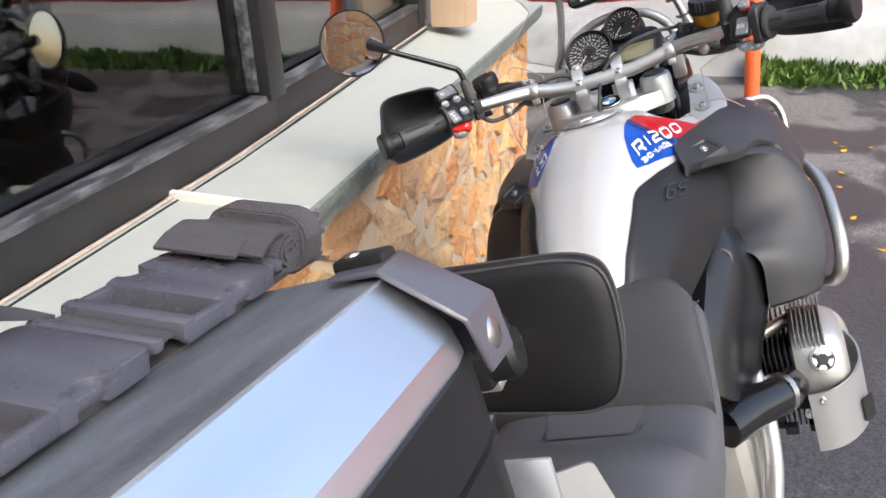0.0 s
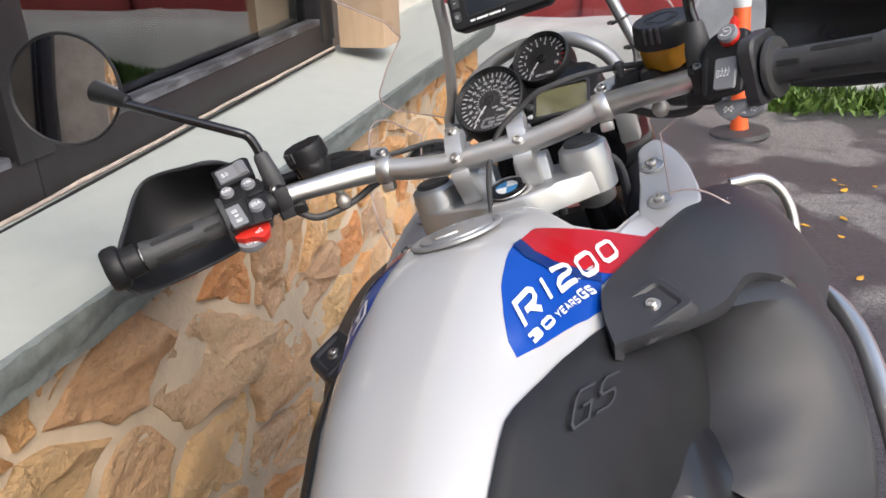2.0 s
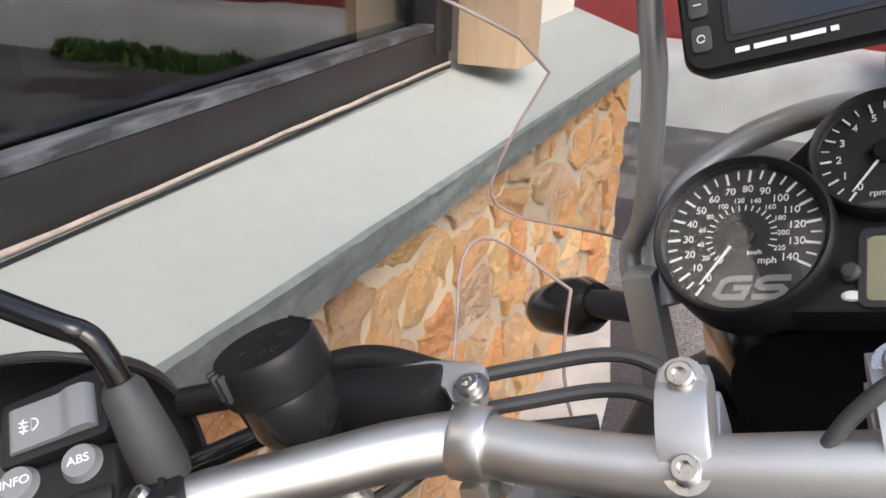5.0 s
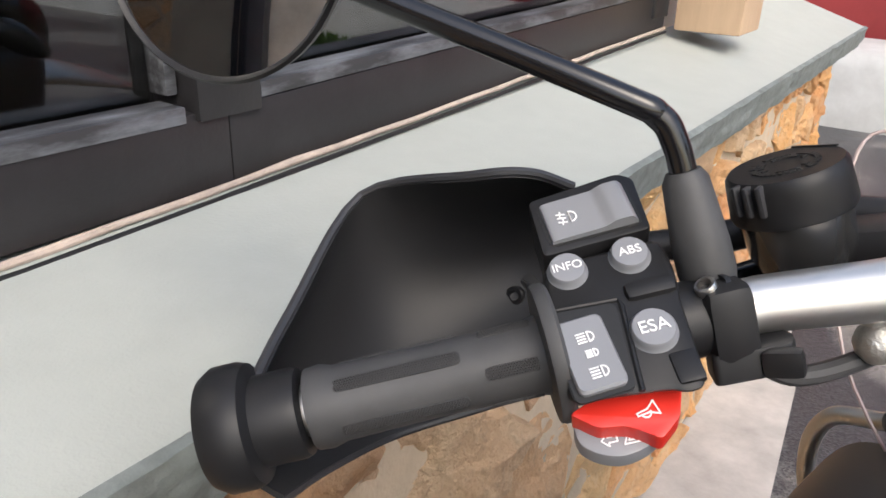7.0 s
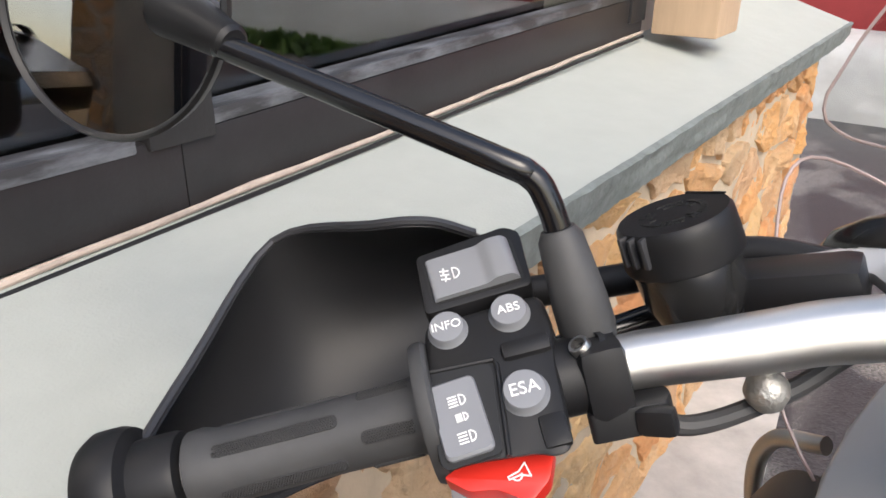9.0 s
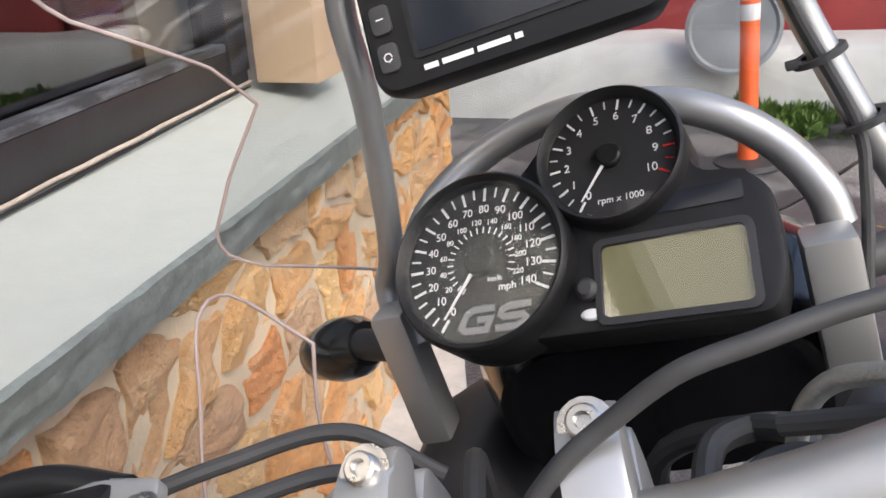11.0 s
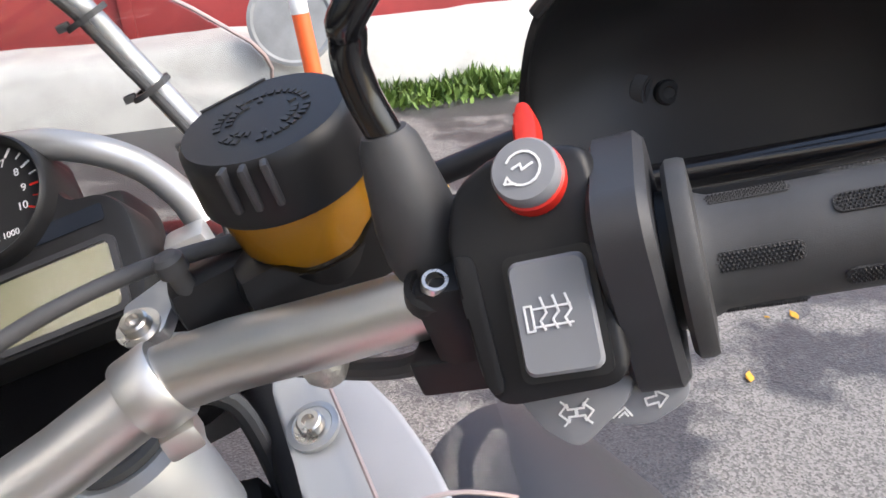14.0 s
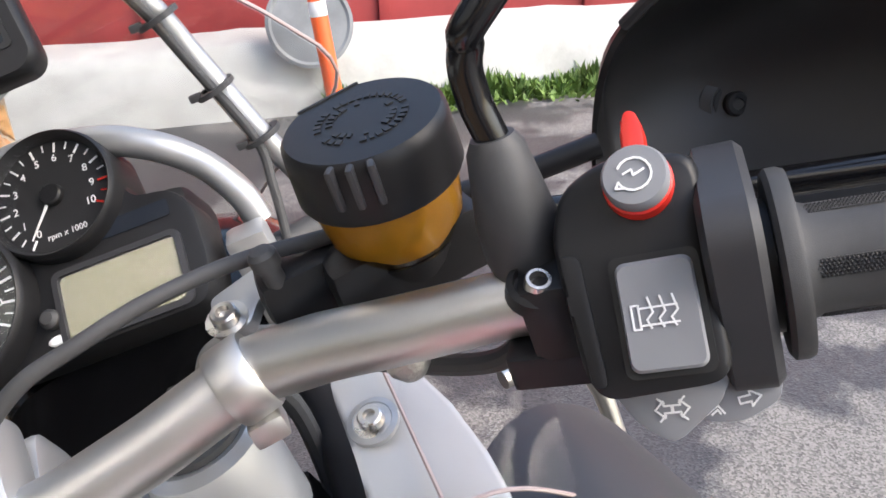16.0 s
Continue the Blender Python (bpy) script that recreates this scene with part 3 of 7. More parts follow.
    part("foot", lathe([(0, 0.0), (0.2, 0.0), (0.19, 0.03), (0.07, 0.045), (0, 0.045)], seg=20), M_RUBBER, post, "black rubber base")
    disc = base("round_drum_lid", pose(0.66, 7.02, 0.62, 80, 0, -3), "round grey drum lid leaning on the white wall", "lid")
    part("plate", lathe([(0, 0.0), (0.30, 0.0), (0.315, 0.012), (0.315, 0.03), (0.29, 0.035), (0.27, 0.02), (0, 0.024)], seg=48), M_GREYLID, disc)
    verts, faces = [], []
    for _ in range(70):
        x, y = rnd.uniform(0.8, 3.4), rnd.uniform(1.6, 5.5)
        s, a = rnd.uniform(0.012, 0.032), rnd.uniform(0, 6.28)
        i = len(verts)
        for k in range(6):
            q = a + k * math.pi / 3
            r = s * (1.3 if k % 3 == 0 else 0.6)
            verts.append((x + r * math.cos(q), y + r * math.sin(q), GROUND + 0.004 + rnd.uniform(0, 0.008)))
        faces.append(tuple(range(i, i + 6)))
    me = bpy.data.meshes.new("fallen_leaves")
    me.from_pydata(verts, [], faces)
    me.materials.append(M_LEAF)
    tagged(new("fallen_leaves", me), "scattered yellow fallen leaves on the asphalt", "leaves", kind="stuff")


M_GREYLID = mat("grey_paint", (0.20, 0.21, 0.22), 0.5, var=0.25, vs=3)
ground()
wall()
pier()
sill()
window()
far_side()


# ---- the motorcycle ----
# it leans on its side stand; x to its right, y ahead, z up from the ground between the wheels
LEAN, YAW = 18.5, -3.5
BIKE = pose(0.267, 0, GROUND) @ pose(0, 0, 0, 0, -LEAN, 0) @ pose(0, 1.62, 0, 0, 0, YAW) @ pose(0, -1.62, 0)
bike = base("motorcycle", BIKE, "white adventure motorcycle with blue and red graphics on its stand", "motorcycle")

CREST = [(0.98, 0.955), (1.02, 1.0), (1.06, 1.043), (1.10, 1.083), (1.15, 1.115), (1.22, 1.145), (1.30, 1.168), (1.36, 1.182), (1.40, 1.187), (1.46, 1.184), (1.52, 1.174), (1.58, 1.160), (1.64, 1.143)]
WIDTH = [(0.98, 0.085), (1.06, 0.092), (1.15, 0.115), (1.22, 0.135), (1.30, 0.152), (1.40, 0.178), (1.50, 0.205), (1.58, 0.225), (1.64, 0.235)]


def skin(y, s, off=0.0):
    """The tank's surface: y along, s across from -1 to 1, off outwards."""
    w, c = lerp(WIDTH, y) * (1.0 if s > 0 else 1.10), lerp(CREST, y)
    a = abs(s)
    q = min(a, 0.8) / 0.8
    x = w * (q ** 1.0) if a < 0.8 else w * (1 + 0.03 * math.sin((a - 0.8) / 0.2 * math.pi))
    full = lerp([(1.44, 1.02), (1.60, 0.55)], y) if s > 0 else 1.02
    drop = full * w * q ** (2.5 if s > 0 else 3.3) + max(0, a - 0.8) / 0.2 * 0.16
    return Vector((math.copysign(x + off * q ** 1.5, s), y, c - drop + off * (1 - q ** 2)))


NOTCH = [(0.0, 1.590), (0.03, 1.578), (0.06, 1.545), (0.085, 1.515), (0.10, 1.507), (0.125, 1.525), (0.1445, 1.562), (0.150, 1.62), (0.156, 1.68), (0.17, 1.69), (0.182, 1.655), (0.20, 1.61), (0.25, 1.60)]


def tank():
    """White tank: a domed top that ends in a hollow round the steering head, with an arm on either side."""
    ss = np.linspace(-1, 0.88, 81)
    cols = []
    for s in ss:
        end = 1.6
        for _ in range(12):
            end = 0.5 * end + 0.5 * lerp(NOTCH, abs(skin(min(end, 1.64), s).x))
        col = []
        for k in range(36):
            y = 1.03 + (end - 1.03) * k / 35
            p = skin(min(y, 1.64), s)
            col.append(Vector((p.x, y, p.z)))
        last = col[-1]
        for k in range(1, 7):
            a = k / 6 * math.pi / 2
            col.append(last + Vector((0, 0.012 * math.sin(a), -0.012 * (1 - math.cos(a)) - (0.03 if k == 6 else 0))))
        cols.append(col)
    return part("fuel_tank", sheet(cols, 0.004, flip=1), M_WHITE, bike, "glossy white fuel tank", sharp=60)


def on_tank(bm, off):
    """Lays a flat pattern given as (s, y) onto the tank."""
    for v in bm.verts:
        h = v.co.z
        v.co = skin_flat(v.co.x, v.co.y, off + h)
    return bm


def skin_flat(x, y, off):
    """The tank's surface above the place x, y."""
    w = lerp(WIDTH, min(y, 1.64)) * (1.0 if x > 0 else 1.10)
    p = skin(min(y, 1.64), max(-0.8, min(0.8, x / w * 0.8)), off)
    p.y = y
    return p


def patch(outline, n, off, thick=0.0):
    """A thin film on the tank with that outline in x, y: the outline is cut into small faces first."""
    b = bmesh.new()
    f = b.faces.new([b.verts.new((x, y, 0)) for x, y in outline])
    bmesh.ops.triangulate(b, faces=[f])
    for _ in range(n):
        long = [e for e in b.edges if e.calc_length() > 0.007]
        if not long:
            break
        bmesh.ops.subdivide_edges(b, edges=long, cuts=1)
        bmesh.ops.triangulate(b, faces=b.faces[:])
    return on_tank(b, off)


GLYPH = {
    "R": [[(0, 0), (0, 1), (0.82, 1), (1, 0.84), (1, 0.58), (0.82, 0.42), (0.3, 0.42)], [(0.5, 0.42), (1, 0)]],
    "1": [[(0.5, 0), (0.5, 1)]],
    "2": [[(0, 1), (0.8, 1), (1, 0.84), (1, 0.64), (0.82, 0.5), (0.2, 0.42), (0, 0.25), (0, 0), (1, 0)]],
    "0": [[(0.5, 0), (0.82, 0), (1, 0.18), (1, 0.82), (0.82, 1), (0.18, 1), (0, 0.82), (0, 0.18), (0.18, 0), (0.5, 0)]],
    "3": [[(0, 1), (0.8, 1), (1, 0.85), (1, 0.64), (0.85, 0.5), (0.3, 0.5)], [(0.85, 0.5), (1, 0.36), (1, 0.15), (0.8, 0), (0, 0)]],
    "Y": [[(0, 1), (0.5, 0.5), (1, 1)], [(0.5, 0.5), (0.5, 0)]],
    "E": [[(1, 1), (0, 1), (0, 0), (1, 0)], [(0, 0.5), (0.8, 0.5)]],
    "A": [[(0, 0), (0.5, 1), (1, 0)], [(0.2, 0.35), (0.8, 0.35)]],
    "S": [[(1, 1), (0.2, 1), (0, 0.85), (0, 0.64), (0.15, 0.5), (0.85, 0.5), (1, 0.36), (1, 0.15), (0.8, 0), (0, 0)]],
    "G": [[(1, 1), (0.2, 1), (0, 0.82), (0, 0.18), (0.2, 0), (1, 0), (1, 0.5), (0.5, 0.5)]],
}


def ribbon(line, hw, b):
    """A flat mitred stroke along a line in x, y, cut into short pieces."""
    P = []
    for a, c in zip(line, line[1:]):
        n = max(1, int(math.hypot(c[0] - a[0], c[1] - a[1]) / 0.006))
        P += [Vector((a[0] + (c[0] - a[0]) * k / n, a[1] + (c[1] - a[1]) * k / n)) for k in range(n)]
    P.append(Vector(line[-1]))
    closed = (P[0] - P[-1]).length < 1e-6
    rails = []
    for k, p in enumerate(P):
        d0 = (p - P[k - 1]).normalized() if k else ((P[-1] - P[-2]).normalized() if closed else (P[1] - p).normalized())
        d1 = (P[k + 1] - p).normalized() if k < len(P) - 1 else ((P[1] - P[0]).normalized() if closed else d0)
        t = (d0 + d1).normalized()
        n = Vector((-t.y, t.x)) * hw / max(0.6, t.dot(d0))
        rails.append((b.verts.new((*(p + n), 0)), b.verts.new((*(p - n), 0))))
    for r0, r1 in zip(rails, rails[1:]):
        b.faces.new((r0[0], r1[0], r1[1], r0[1]))


def letters(words, corners, sx=1):
    """Broad square lettering in the four-cornered field BL, BR, TR, TL; words: (text, start, end, height, stroke)."""
    b = bmesh.new()
    BL, BR, TR, TL = (Vector(c) for c in corners)
    W, H = (BR - BL).length, (TL - BL).length
    for word, u0, u1, high, hw in words:
        wide = [0.35 if c == "1" else 1.0 for c in word]
        gap = 0.30
        unit_w = (u1 - u0) * W / (sum(wide) + gap * (len(word) - 1))
        x = u0 * W
        for c, wd in zip(word, wide):
            for ln in GLYPH[c]:
                ribbon([(x + hw + px * (unit_w * wd - 2 * hw), hw + py * (high * H - 2 * hw)) for px, py in ln], hw, b)
            x += unit_w * (wd + gap)
    for v in b.verts:
        u, h = v.co.x / W, v.co.y / H
        p = (BL * (1 - u) + BR * u) * (1 - h) + (TL * (1 - u) + TR * u) * h
        v.co = Vector((p.x * sx, p.y, 0))
    return b


def graphics(t):
    seam = [(0.1299, 1.4508), (0.1137, 1.4305), (0.097, 1.4178), (0.0806, 1.4188), (0.0647, 1.4341)]
    blue = [(0.0834, 1.2794), (0.098, 1.3072), (0.111, 1.3387), (0.1248, 1.3712), (0.1338, 1.3985), (0.1319, 1.4158), (0.1311, 1.4346), (0.1364, 1.4536), (0.1406, 1.465)] + seam + [(0.0611, 1.4158), (0.0609, 1.3865), (0.0635, 1.3472), (0.0702, 1.3139), (0.0764, 1.2897)]
    red = [(0.1406, 1.465), (0.1468, 1.4842), (0.1642, 1.5408), (0.1805, 1.626), (0.1620, 1.5638), (0.1440, 1.5246), (0.1230, 1.487), (0.1035, 1.466), (0.087, 1.463), (0.0715, 1.469)] + seam[::-1]
    band = seam + [(0.0611, 1.4168), (0.0762, 1.3997), (0.0945, 1.3992), (0.1148, 1.4155), (0.1303, 1.4373)]
    for sx in (1, -1):
        for outline, m_, nm, off in ((blue, M_BLUE, "blue_decal", 0.0005), (red, M_REDDEC, "red_decal", 0.0014), (band, M_NAVY, "dark_blue_band", 0.0023)):
            b = patch([(x * (1.0 if sx > 0 else -1.14), y) for x, y in outline], 7, off)
            part(nm, b, m_, t, nm.replace("_", " ") + " film", sharp=80)
        b = letters([("R1200", 0.0, 1.0, 1.0, 0.0026)], [(0.0868, 1.3095), (0.1428, 1.4987), (0.1311, 1.5149), (0.0739, 1.3313)], sx)
        part("lettering", on_tank(b, 0.0031), M_INK, t, "white model lettering", sharp=80)
        b = letters([("30", 0.0, 0.34, 1.0, 0.0011), ("YEARS", 0.39, 0.74, 0.75, 0.0005), ("GS", 0.77, 1.0, 1.05, 0.0008)], [(0.0931, 1.3014), (0.1291, 1.4148), (0.1232, 1.4163), (0.0876, 1.3046)], sx)
        part("lettering", on_tank(b, 0.0031), M_INK, t, "white model lettering", sharp=80)


def fuel_cap(t):
    m = frame_on(skin(1.4625, 0.0) + Vector((-0.0125, 0, -0.0012)), (-0.06, 0.13, 1)) @ Matrix.Diagonal((0.94, 0.94, 1, 1))
    cap = part("fuel_cap", lathe([(0, 0.0), (0.056, 0.0), (0.056, 0.003), (0.053, 0.0045), (0.047, 0.003), (0.0455, 0.001), (0.045, 0.001), (0.0445, 0.005), (0.042, 0.0065), (0, 0.007)], m, 48), M_SILVPAINT, t, "silver flush fuel cap with a hinge ring")
    part("lock_cover", prism(rounded(0.030, 0.022, 0.004, 3, 0.012, 0.016), 0.002, m @ Matrix.Translation((0, 0, 0.0066)), 0.0008), M_SILVER, cap)
    b = None
    for k in range(4):
        b = block(-0.012, -0.016 - 0.005 * k, 0.0075, 0.026 - 0.003 * k, 0.0016, 0.0008, bm=b, m=m)
    part("print_bar", b, M_GREYINK, cap)


def knee_panels():
    """Black pads on the tank's flanks with a raised badge."""
    for sx in (1, -1):
        rows = []
        for y in np.linspace(1.04, 1.41, 26):
            s0 = lerp([(1.04, 0.51), (1.088, 0.512), (1.155, 0.512), (1.198, 0.487), (1.222, 0.484), (1.24, 0.505), (1.281, 0.553), (1.333, 0.5975), (1.386, 0.6335), (1.41, 0.68)], y)
            rows.append([skin(y, sx * (s0 + ((0.89 if sx > 0 else 1.0) - s0) * k / 14), 0.005 if k else 0.0005) for k in range(15)])
        p = part("knee_panel", sheet(rows, 0.003, flip=-1), M_PLASTIC, bike, "matt black knee panel", sharp=50)
        rows = [[skin(y, sx * (s0 + (1.0 - s0) * k / 8), 0.0045) for k in range(9)] for y, s0 in ((1.38, 0.66), (1.41, 0.68), (1.46, 0.72), (1.52, 0.76), (1.60, 0.80))]
        part("inner_panel", sheet(rows, 0.003, flip=-1), M_PLASTIC, p, sharp=50)
        if sx > 0:
            # same black as the panel; the lighter grey stands for highlights on the edges
            b = letters([("GS", 0.0, 1.0, 1.0, 0.0016)], [(0.1115, 1.2394), (0.1345, 1.2999), (0.1400, 1.3390), (0.1150, 1.2791)])
            r = bmesh.ops.extrude_face_region(b, geom=b.faces[:])
            for v in r["geom"]:
                if isinstance(v, bmesh.types.BMVert):
                    v.co.z += 0.0022
            part("embossed_letters", on_tank(b, 0.0125), M_GREYPL, p, "raised black letters, their edge highlights put into a lighter grey", sharp=30)


def superellipse(cx, cz, w, h, n=28, e=0.5):
    out = []
    for k in range(n):
        a = 2 * math.pi * k / n
        c, s = math.cos(a), math.sin(a)
        out.append((cx + w / 2 * math.copysign(abs(c) ** e, c), cz + h / 2 * math.copysign(abs(s) ** e, s)))
    return out


def seat():
    secs = []
    for y, w, zt, h in ((1.222, 0.20, 0.895, 0.02), (1.218, 0.262, 0.903, 0.06), (1.19, 0.285, 0.908, 0.09), (1.10, 0.30, 0.905, 0.10), (1.0, 0.32, 0.895, 0.10), (0.88, 0.33, 0.895, 0.10), (0.80, 0.33, 0.92, 0.12), (0.76, 0.32, 0.965, 0.15), (0.70, 0.32, 0.985, 0.16), (0.50, 0.30, 0.995, 0.15), (0.42, 0.27, 0.985, 0.11), (0.40, 0.2, 0.97, 0.05)):
        secs.append([(x, y, z) for x, z in superellipse(0, zt - h / 2, w, h, 32, 0.42)])
    nose_secs = []
    for y, w, zt, h in ((1.085, 0.22, 1.00, 0.06), (1.078, 0.275, 1.02, 0.11), (1.05, 0.305, 1.022, 0.14), (1.01, 0.315, 0.985, 0.12), (0.97, 0.32, 0.935, 0.08), (0.93, 0.325, 0.90, 0.04)):
        nose_secs.append([(x, y, z) for x, z in superellipse(0, zt - h / 2, w, h, 32, 0.42)])
    s = part("seat", loft(secs), M_SEATGREY, bike, "grey and black vinyl touring seat", sharp=60)
    rows = []
    for y in np.linspace(0.86, 1.205, 14):
        hw = lerp([(0.86, 0.06), (1.0, 0.085), (1.1, 0.105), (1.205, 0.132)], y)
        rows.append([(x, y, lerp([(0.8, 0.92), (0.88, 0.8965), (1.0, 0.8965), (1.10, 0.9065), (1.19, 0.9095), (1.22, 0.9)], y) + 0.0015 - 0.02 * (abs(x) / 0.15) ** 4) for x in np.linspace(-hw, hw, 13)])
    part("seat_insert", sheet(rows), M_SEATGREY, s, "smooth grey vinyl insert", sharp=80)
    part("seat_nose", loft(nose_secs), M_RIB, s, "ribbed black seat nose against the tank", sharp=60)
    for sx in (1, -1):
        for d in (0, 0.006):
            part("seam", pipe([(sx * (lerp([(0.86, 0.06), (1.0, 0.085), (1.1, 0.105), (1.205, 0.132)], y) + d), y, lerp([(0.8, 0.92), (0.88, 0.8965), (1.0, 0.8965), (1.10, 0.9065), (1.19, 0.9095), (1.22, 0.9)], y) + 0.0005 - 0.02 * ((0.1) / 0.15) ** 4) for y in np.linspace(0.86, 1.2, 10)], 0.0012, 6, 2), M_RUBBER, s)


def backrest():
    m = pose(-0.022, 0.80, 1.109, 90 - 8, 0, 7) @ pose(0, 0, 0, 0, 0, -5.5)
    o = rounded_poly([(-0.140, -0.085), (0.105, -0.105), (0.13, -0.04), (0.128, 0.07), (0.09, 0.093), (-0.140, 0.093), (-0.164, 0.05), (-0.164, -0.05)], 0.05, 6)
    rings = []
    for f, z in ((0.90, -0.012), (0.975, -0.010), (1.0, -0.004), (1.0, 0.012), (0.985, 0.019), (0.95, 0.024), (0.8, 0.028), (0.4, 0.031)):
        rings.append([m @ Vector((x * f, y * f, z)) for x, y in o])
    p = part("backrest", loft(rings), M_LEATHER, bike, "black padded vinyl backrest", sharp=60)
    part("piping", pipe([m @ Vector((x * 0.985, y * 0.985, 0.0205)) for x, y in o + o[:1]], 0.0024, 8, 1, smooth=False), M_RUBBER, p)
    part("piping", pipe([m @ Vector((x * 0.995, y * 0.995, -0.0045)) for x, y in o + o[:1]], 0.0022, 8, 1, smooth=False), M_RUBBER, p)
    k = part("hinge", lathe([(0, 0), (0.022, 0), (0.024, 0.004), (0.024, 0.035), (0.02, 0.04), (0.02, 0.05), (0.026, 0.055), (0.027, 0.085), (0.022, 0.092), (0.010, 0.094), (0, 0.09)], frame_on((-0.045, 0.632, 1.172), (1, 0.16, 0.06)), 24), M_PLASTIC, p, "black adjuster knob")
    part("hinge_lever", block(-0.012, 0.612, 1.190, 0.034, 0.010, 0.007, 0.002), M_SILVPAINT, p, "silver adjuster lever")
    part("hinge_bar", block(-0.005, 0.66, 1.17, 0.05, 0.09, 0.04, 0.008), M_PLASTIC, p)
    part("bracket", block(-0.02, 0.72, 1.12, 0.04, 0.10, 0.012, 0.004), M_CAST, p, "bare metal bracket")
    part("bracket", prism(rounded_poly([(-0.03, -0.05), (0.05, -0.05), (0.03, 0.05), (-0.02, 0.05)], 0.008), 0.004, pose(0.065, 0.60, 1.01, 80, 0, 25)), M_SILVPAINT, p, "flat bare metal bracket")


def shrouds():
    """Dark plastic radiator shrouds with an overlapping lip, one on either side."""
    for sx in (1, -1):
        def side(pts, n=6):
            return spline([(sx * x, y, z) for x, y, z in pts], n)

        inner = side([(0.168, 1.50, 1.045), (0.163, 1.455, 0.965), (0.166, 1.432, 0.915), (0.205, 1.398, 0.903), (0.238, 1.374, 0.872), (0.236, 1.365, 0.785)])
        outer = side([(0.236, 1.470, 1.046), (0.290, 1.520, 1.012), (0.325, 1.520, 0.955), (0.338, 1.480, 0.885), (0.336, 1.445, 0.82), (0.318, 1.420, 0.775)])
        rows = []
        for k, (a, c) in enumerate(zip(inner, outer)):
            v = k / (len(inner) - 1)
            dent = 0.035 * max(0.0, 1 - abs(v - 0.18) / 0.24)
            row = [a + Vector((0, 0.05, 0)), a + Vector((0, 0.006, 0)), a]
            for f in (0.12, 0.25, 0.4, 0.55, 0.7, 0.85):
                row.append(a.lerp(c, f) + Vector((0, -0.012 * math.sin(math.pi * f) + dent * max(0, 1 - f * 1.5), 0.004 * math.sin(math.pi * f))))
            row += [c, c + Vector((sx * 0.005, 0.012, 0)), c + Vector((sx * 0.006, 0.04, -0.002)), c + Vector((0, 0.14, -0.005)), c + Vector((-sx * 0.03, 0.27, -0.01))]
            rows.append(row)
        for d, f in ((0.010, 0.985), (0.012, 0.9), (0.0, 0.7)):
            last = rows[len(outer) - 1]
            mid = sum(last, Vector()) / len(last)
            rows.append([mid + (p - mid) * f + Vector((0, 0.01, -d)) for p in last])
        s = part("side_shroud", sheet(rows, 0.004, flip=-sx), M_GREYPL, bike, "matt dark grey plastic side shroud", sharp=40)
        part("shroud_core", loft([[(sx * x, y, z) for x, z in superellipse(0.225, 0.91, w, h, 20, 0.5)] for y, w, h in ((1.53, 0.12, 0.20), (1.56, 0.18, 0.26), (1.72, 0.18, 0.25), (1.80, 0.12, 0.18))]), M_BARE, s)
        rear = side([(0.150, 1.351, 1.086), (0.192, 1.378, 1.082), (0.236, 1.444, 1.062), (0.262, 1.520, 1.052), (0.300, 1.570, 1.010), (0.328, 1.645, 0.920)])
        front = side([(0.194, 1.652, 1.082), (0.215, 1.70, 1.085), (0.245, 1.73, 1.078), (0.275, 1.75, 1.055), (0.305, 1.765, 1.01), (0.335, 1.77, 0.93)])
        edge = side([(0.150, 1.351, 1.086), (0.139, 1.395, 1.104), (0.143, 1.440, 1.108), (0.169, 1.53, 1.100), (0.186, 1.61, 1.090), (0.194, 1.652, 1.082)], 2)
        rows = []
        for k, (a, c) in enumerate(zip(rear, front)):
            v = k / (len(rear) - 1)
            row = [a + Vector((0, 0.012, -0.016)), a + Vector((0, 0.002, -0.006))]
            for j, e in enumerate(edge):
                u = j / (len(edge) - 1)
                straight = a.lerp(c, u)
                row.append(straight + (e - edge[0].lerp(edge[-1], u)) * (1 - v) ** 2.2 + Vector((sx * 0.010 * v, 0, 0.016)) * math.sin(math.pi * u) * 1.2 * v)
            rows.append(row)
        first = rows[0]
        rows.insert(0, [p + Vector((-sx * 0.002, 0, -0.012)) for p in first])
        lip = part("upper_cover", sheet(rows, 0.003, flip=-sx), M_GREYPL, s, "matt dark grey upper cover with a lip", sharp=40)
        pm = frame_on((sx * 0.1814, 1.4000, 1.0945), (sx * 0.18, -0.32, 1)) @ Matrix.Rotation(radians(14 * sx), 4, "Z")
        part("bolt_pad", loft([[pm @ Vector((x * g, y * g, z)) for x, y in rounded(0.062, 0.052, 0.008, 4)] for z, g in ((-0.010, 1.12), (0.000, 1.0), (0.0025, 0.93), (0.0025, 0.72), (-0.0005, 0.62), (-0.0008, 0.2))]), M_GREYPL, lip, sharp=30)
        part("bolt", bolt(pm @ Vector((0, 0, -0.001)), (0, -0.3, 1), 0.0055), M_STEEL, lip)
        part("bolt", bolt((sx * 0.196, 1.640, 1.090), (0, -0.2, 1), 0.0045), M_STEEL, lip)
        # lower panel between the tank and the engine
        near = side([(0.172, 1.45, 0.965), (0.168, 1.38, 0.957), (0.159, 1.32, 0.935), (0.148, 1.25, 0.905), (0.137, 1.18, 0.860), (0.130, 1.14, 0.76)])
        far = side([(0.178, 1.455, 0.940), (0.208, 1.420, 0.905), (0.232, 1.395, 0.872), (0.232, 1.385, 0.80), (0.205, 1.345, 0.72), (0.175, 1.28, 0.63)])
        rows = []
        for k, (a, c) in enumerate(zip(near, far)):
            v = k / (len(near) - 1)
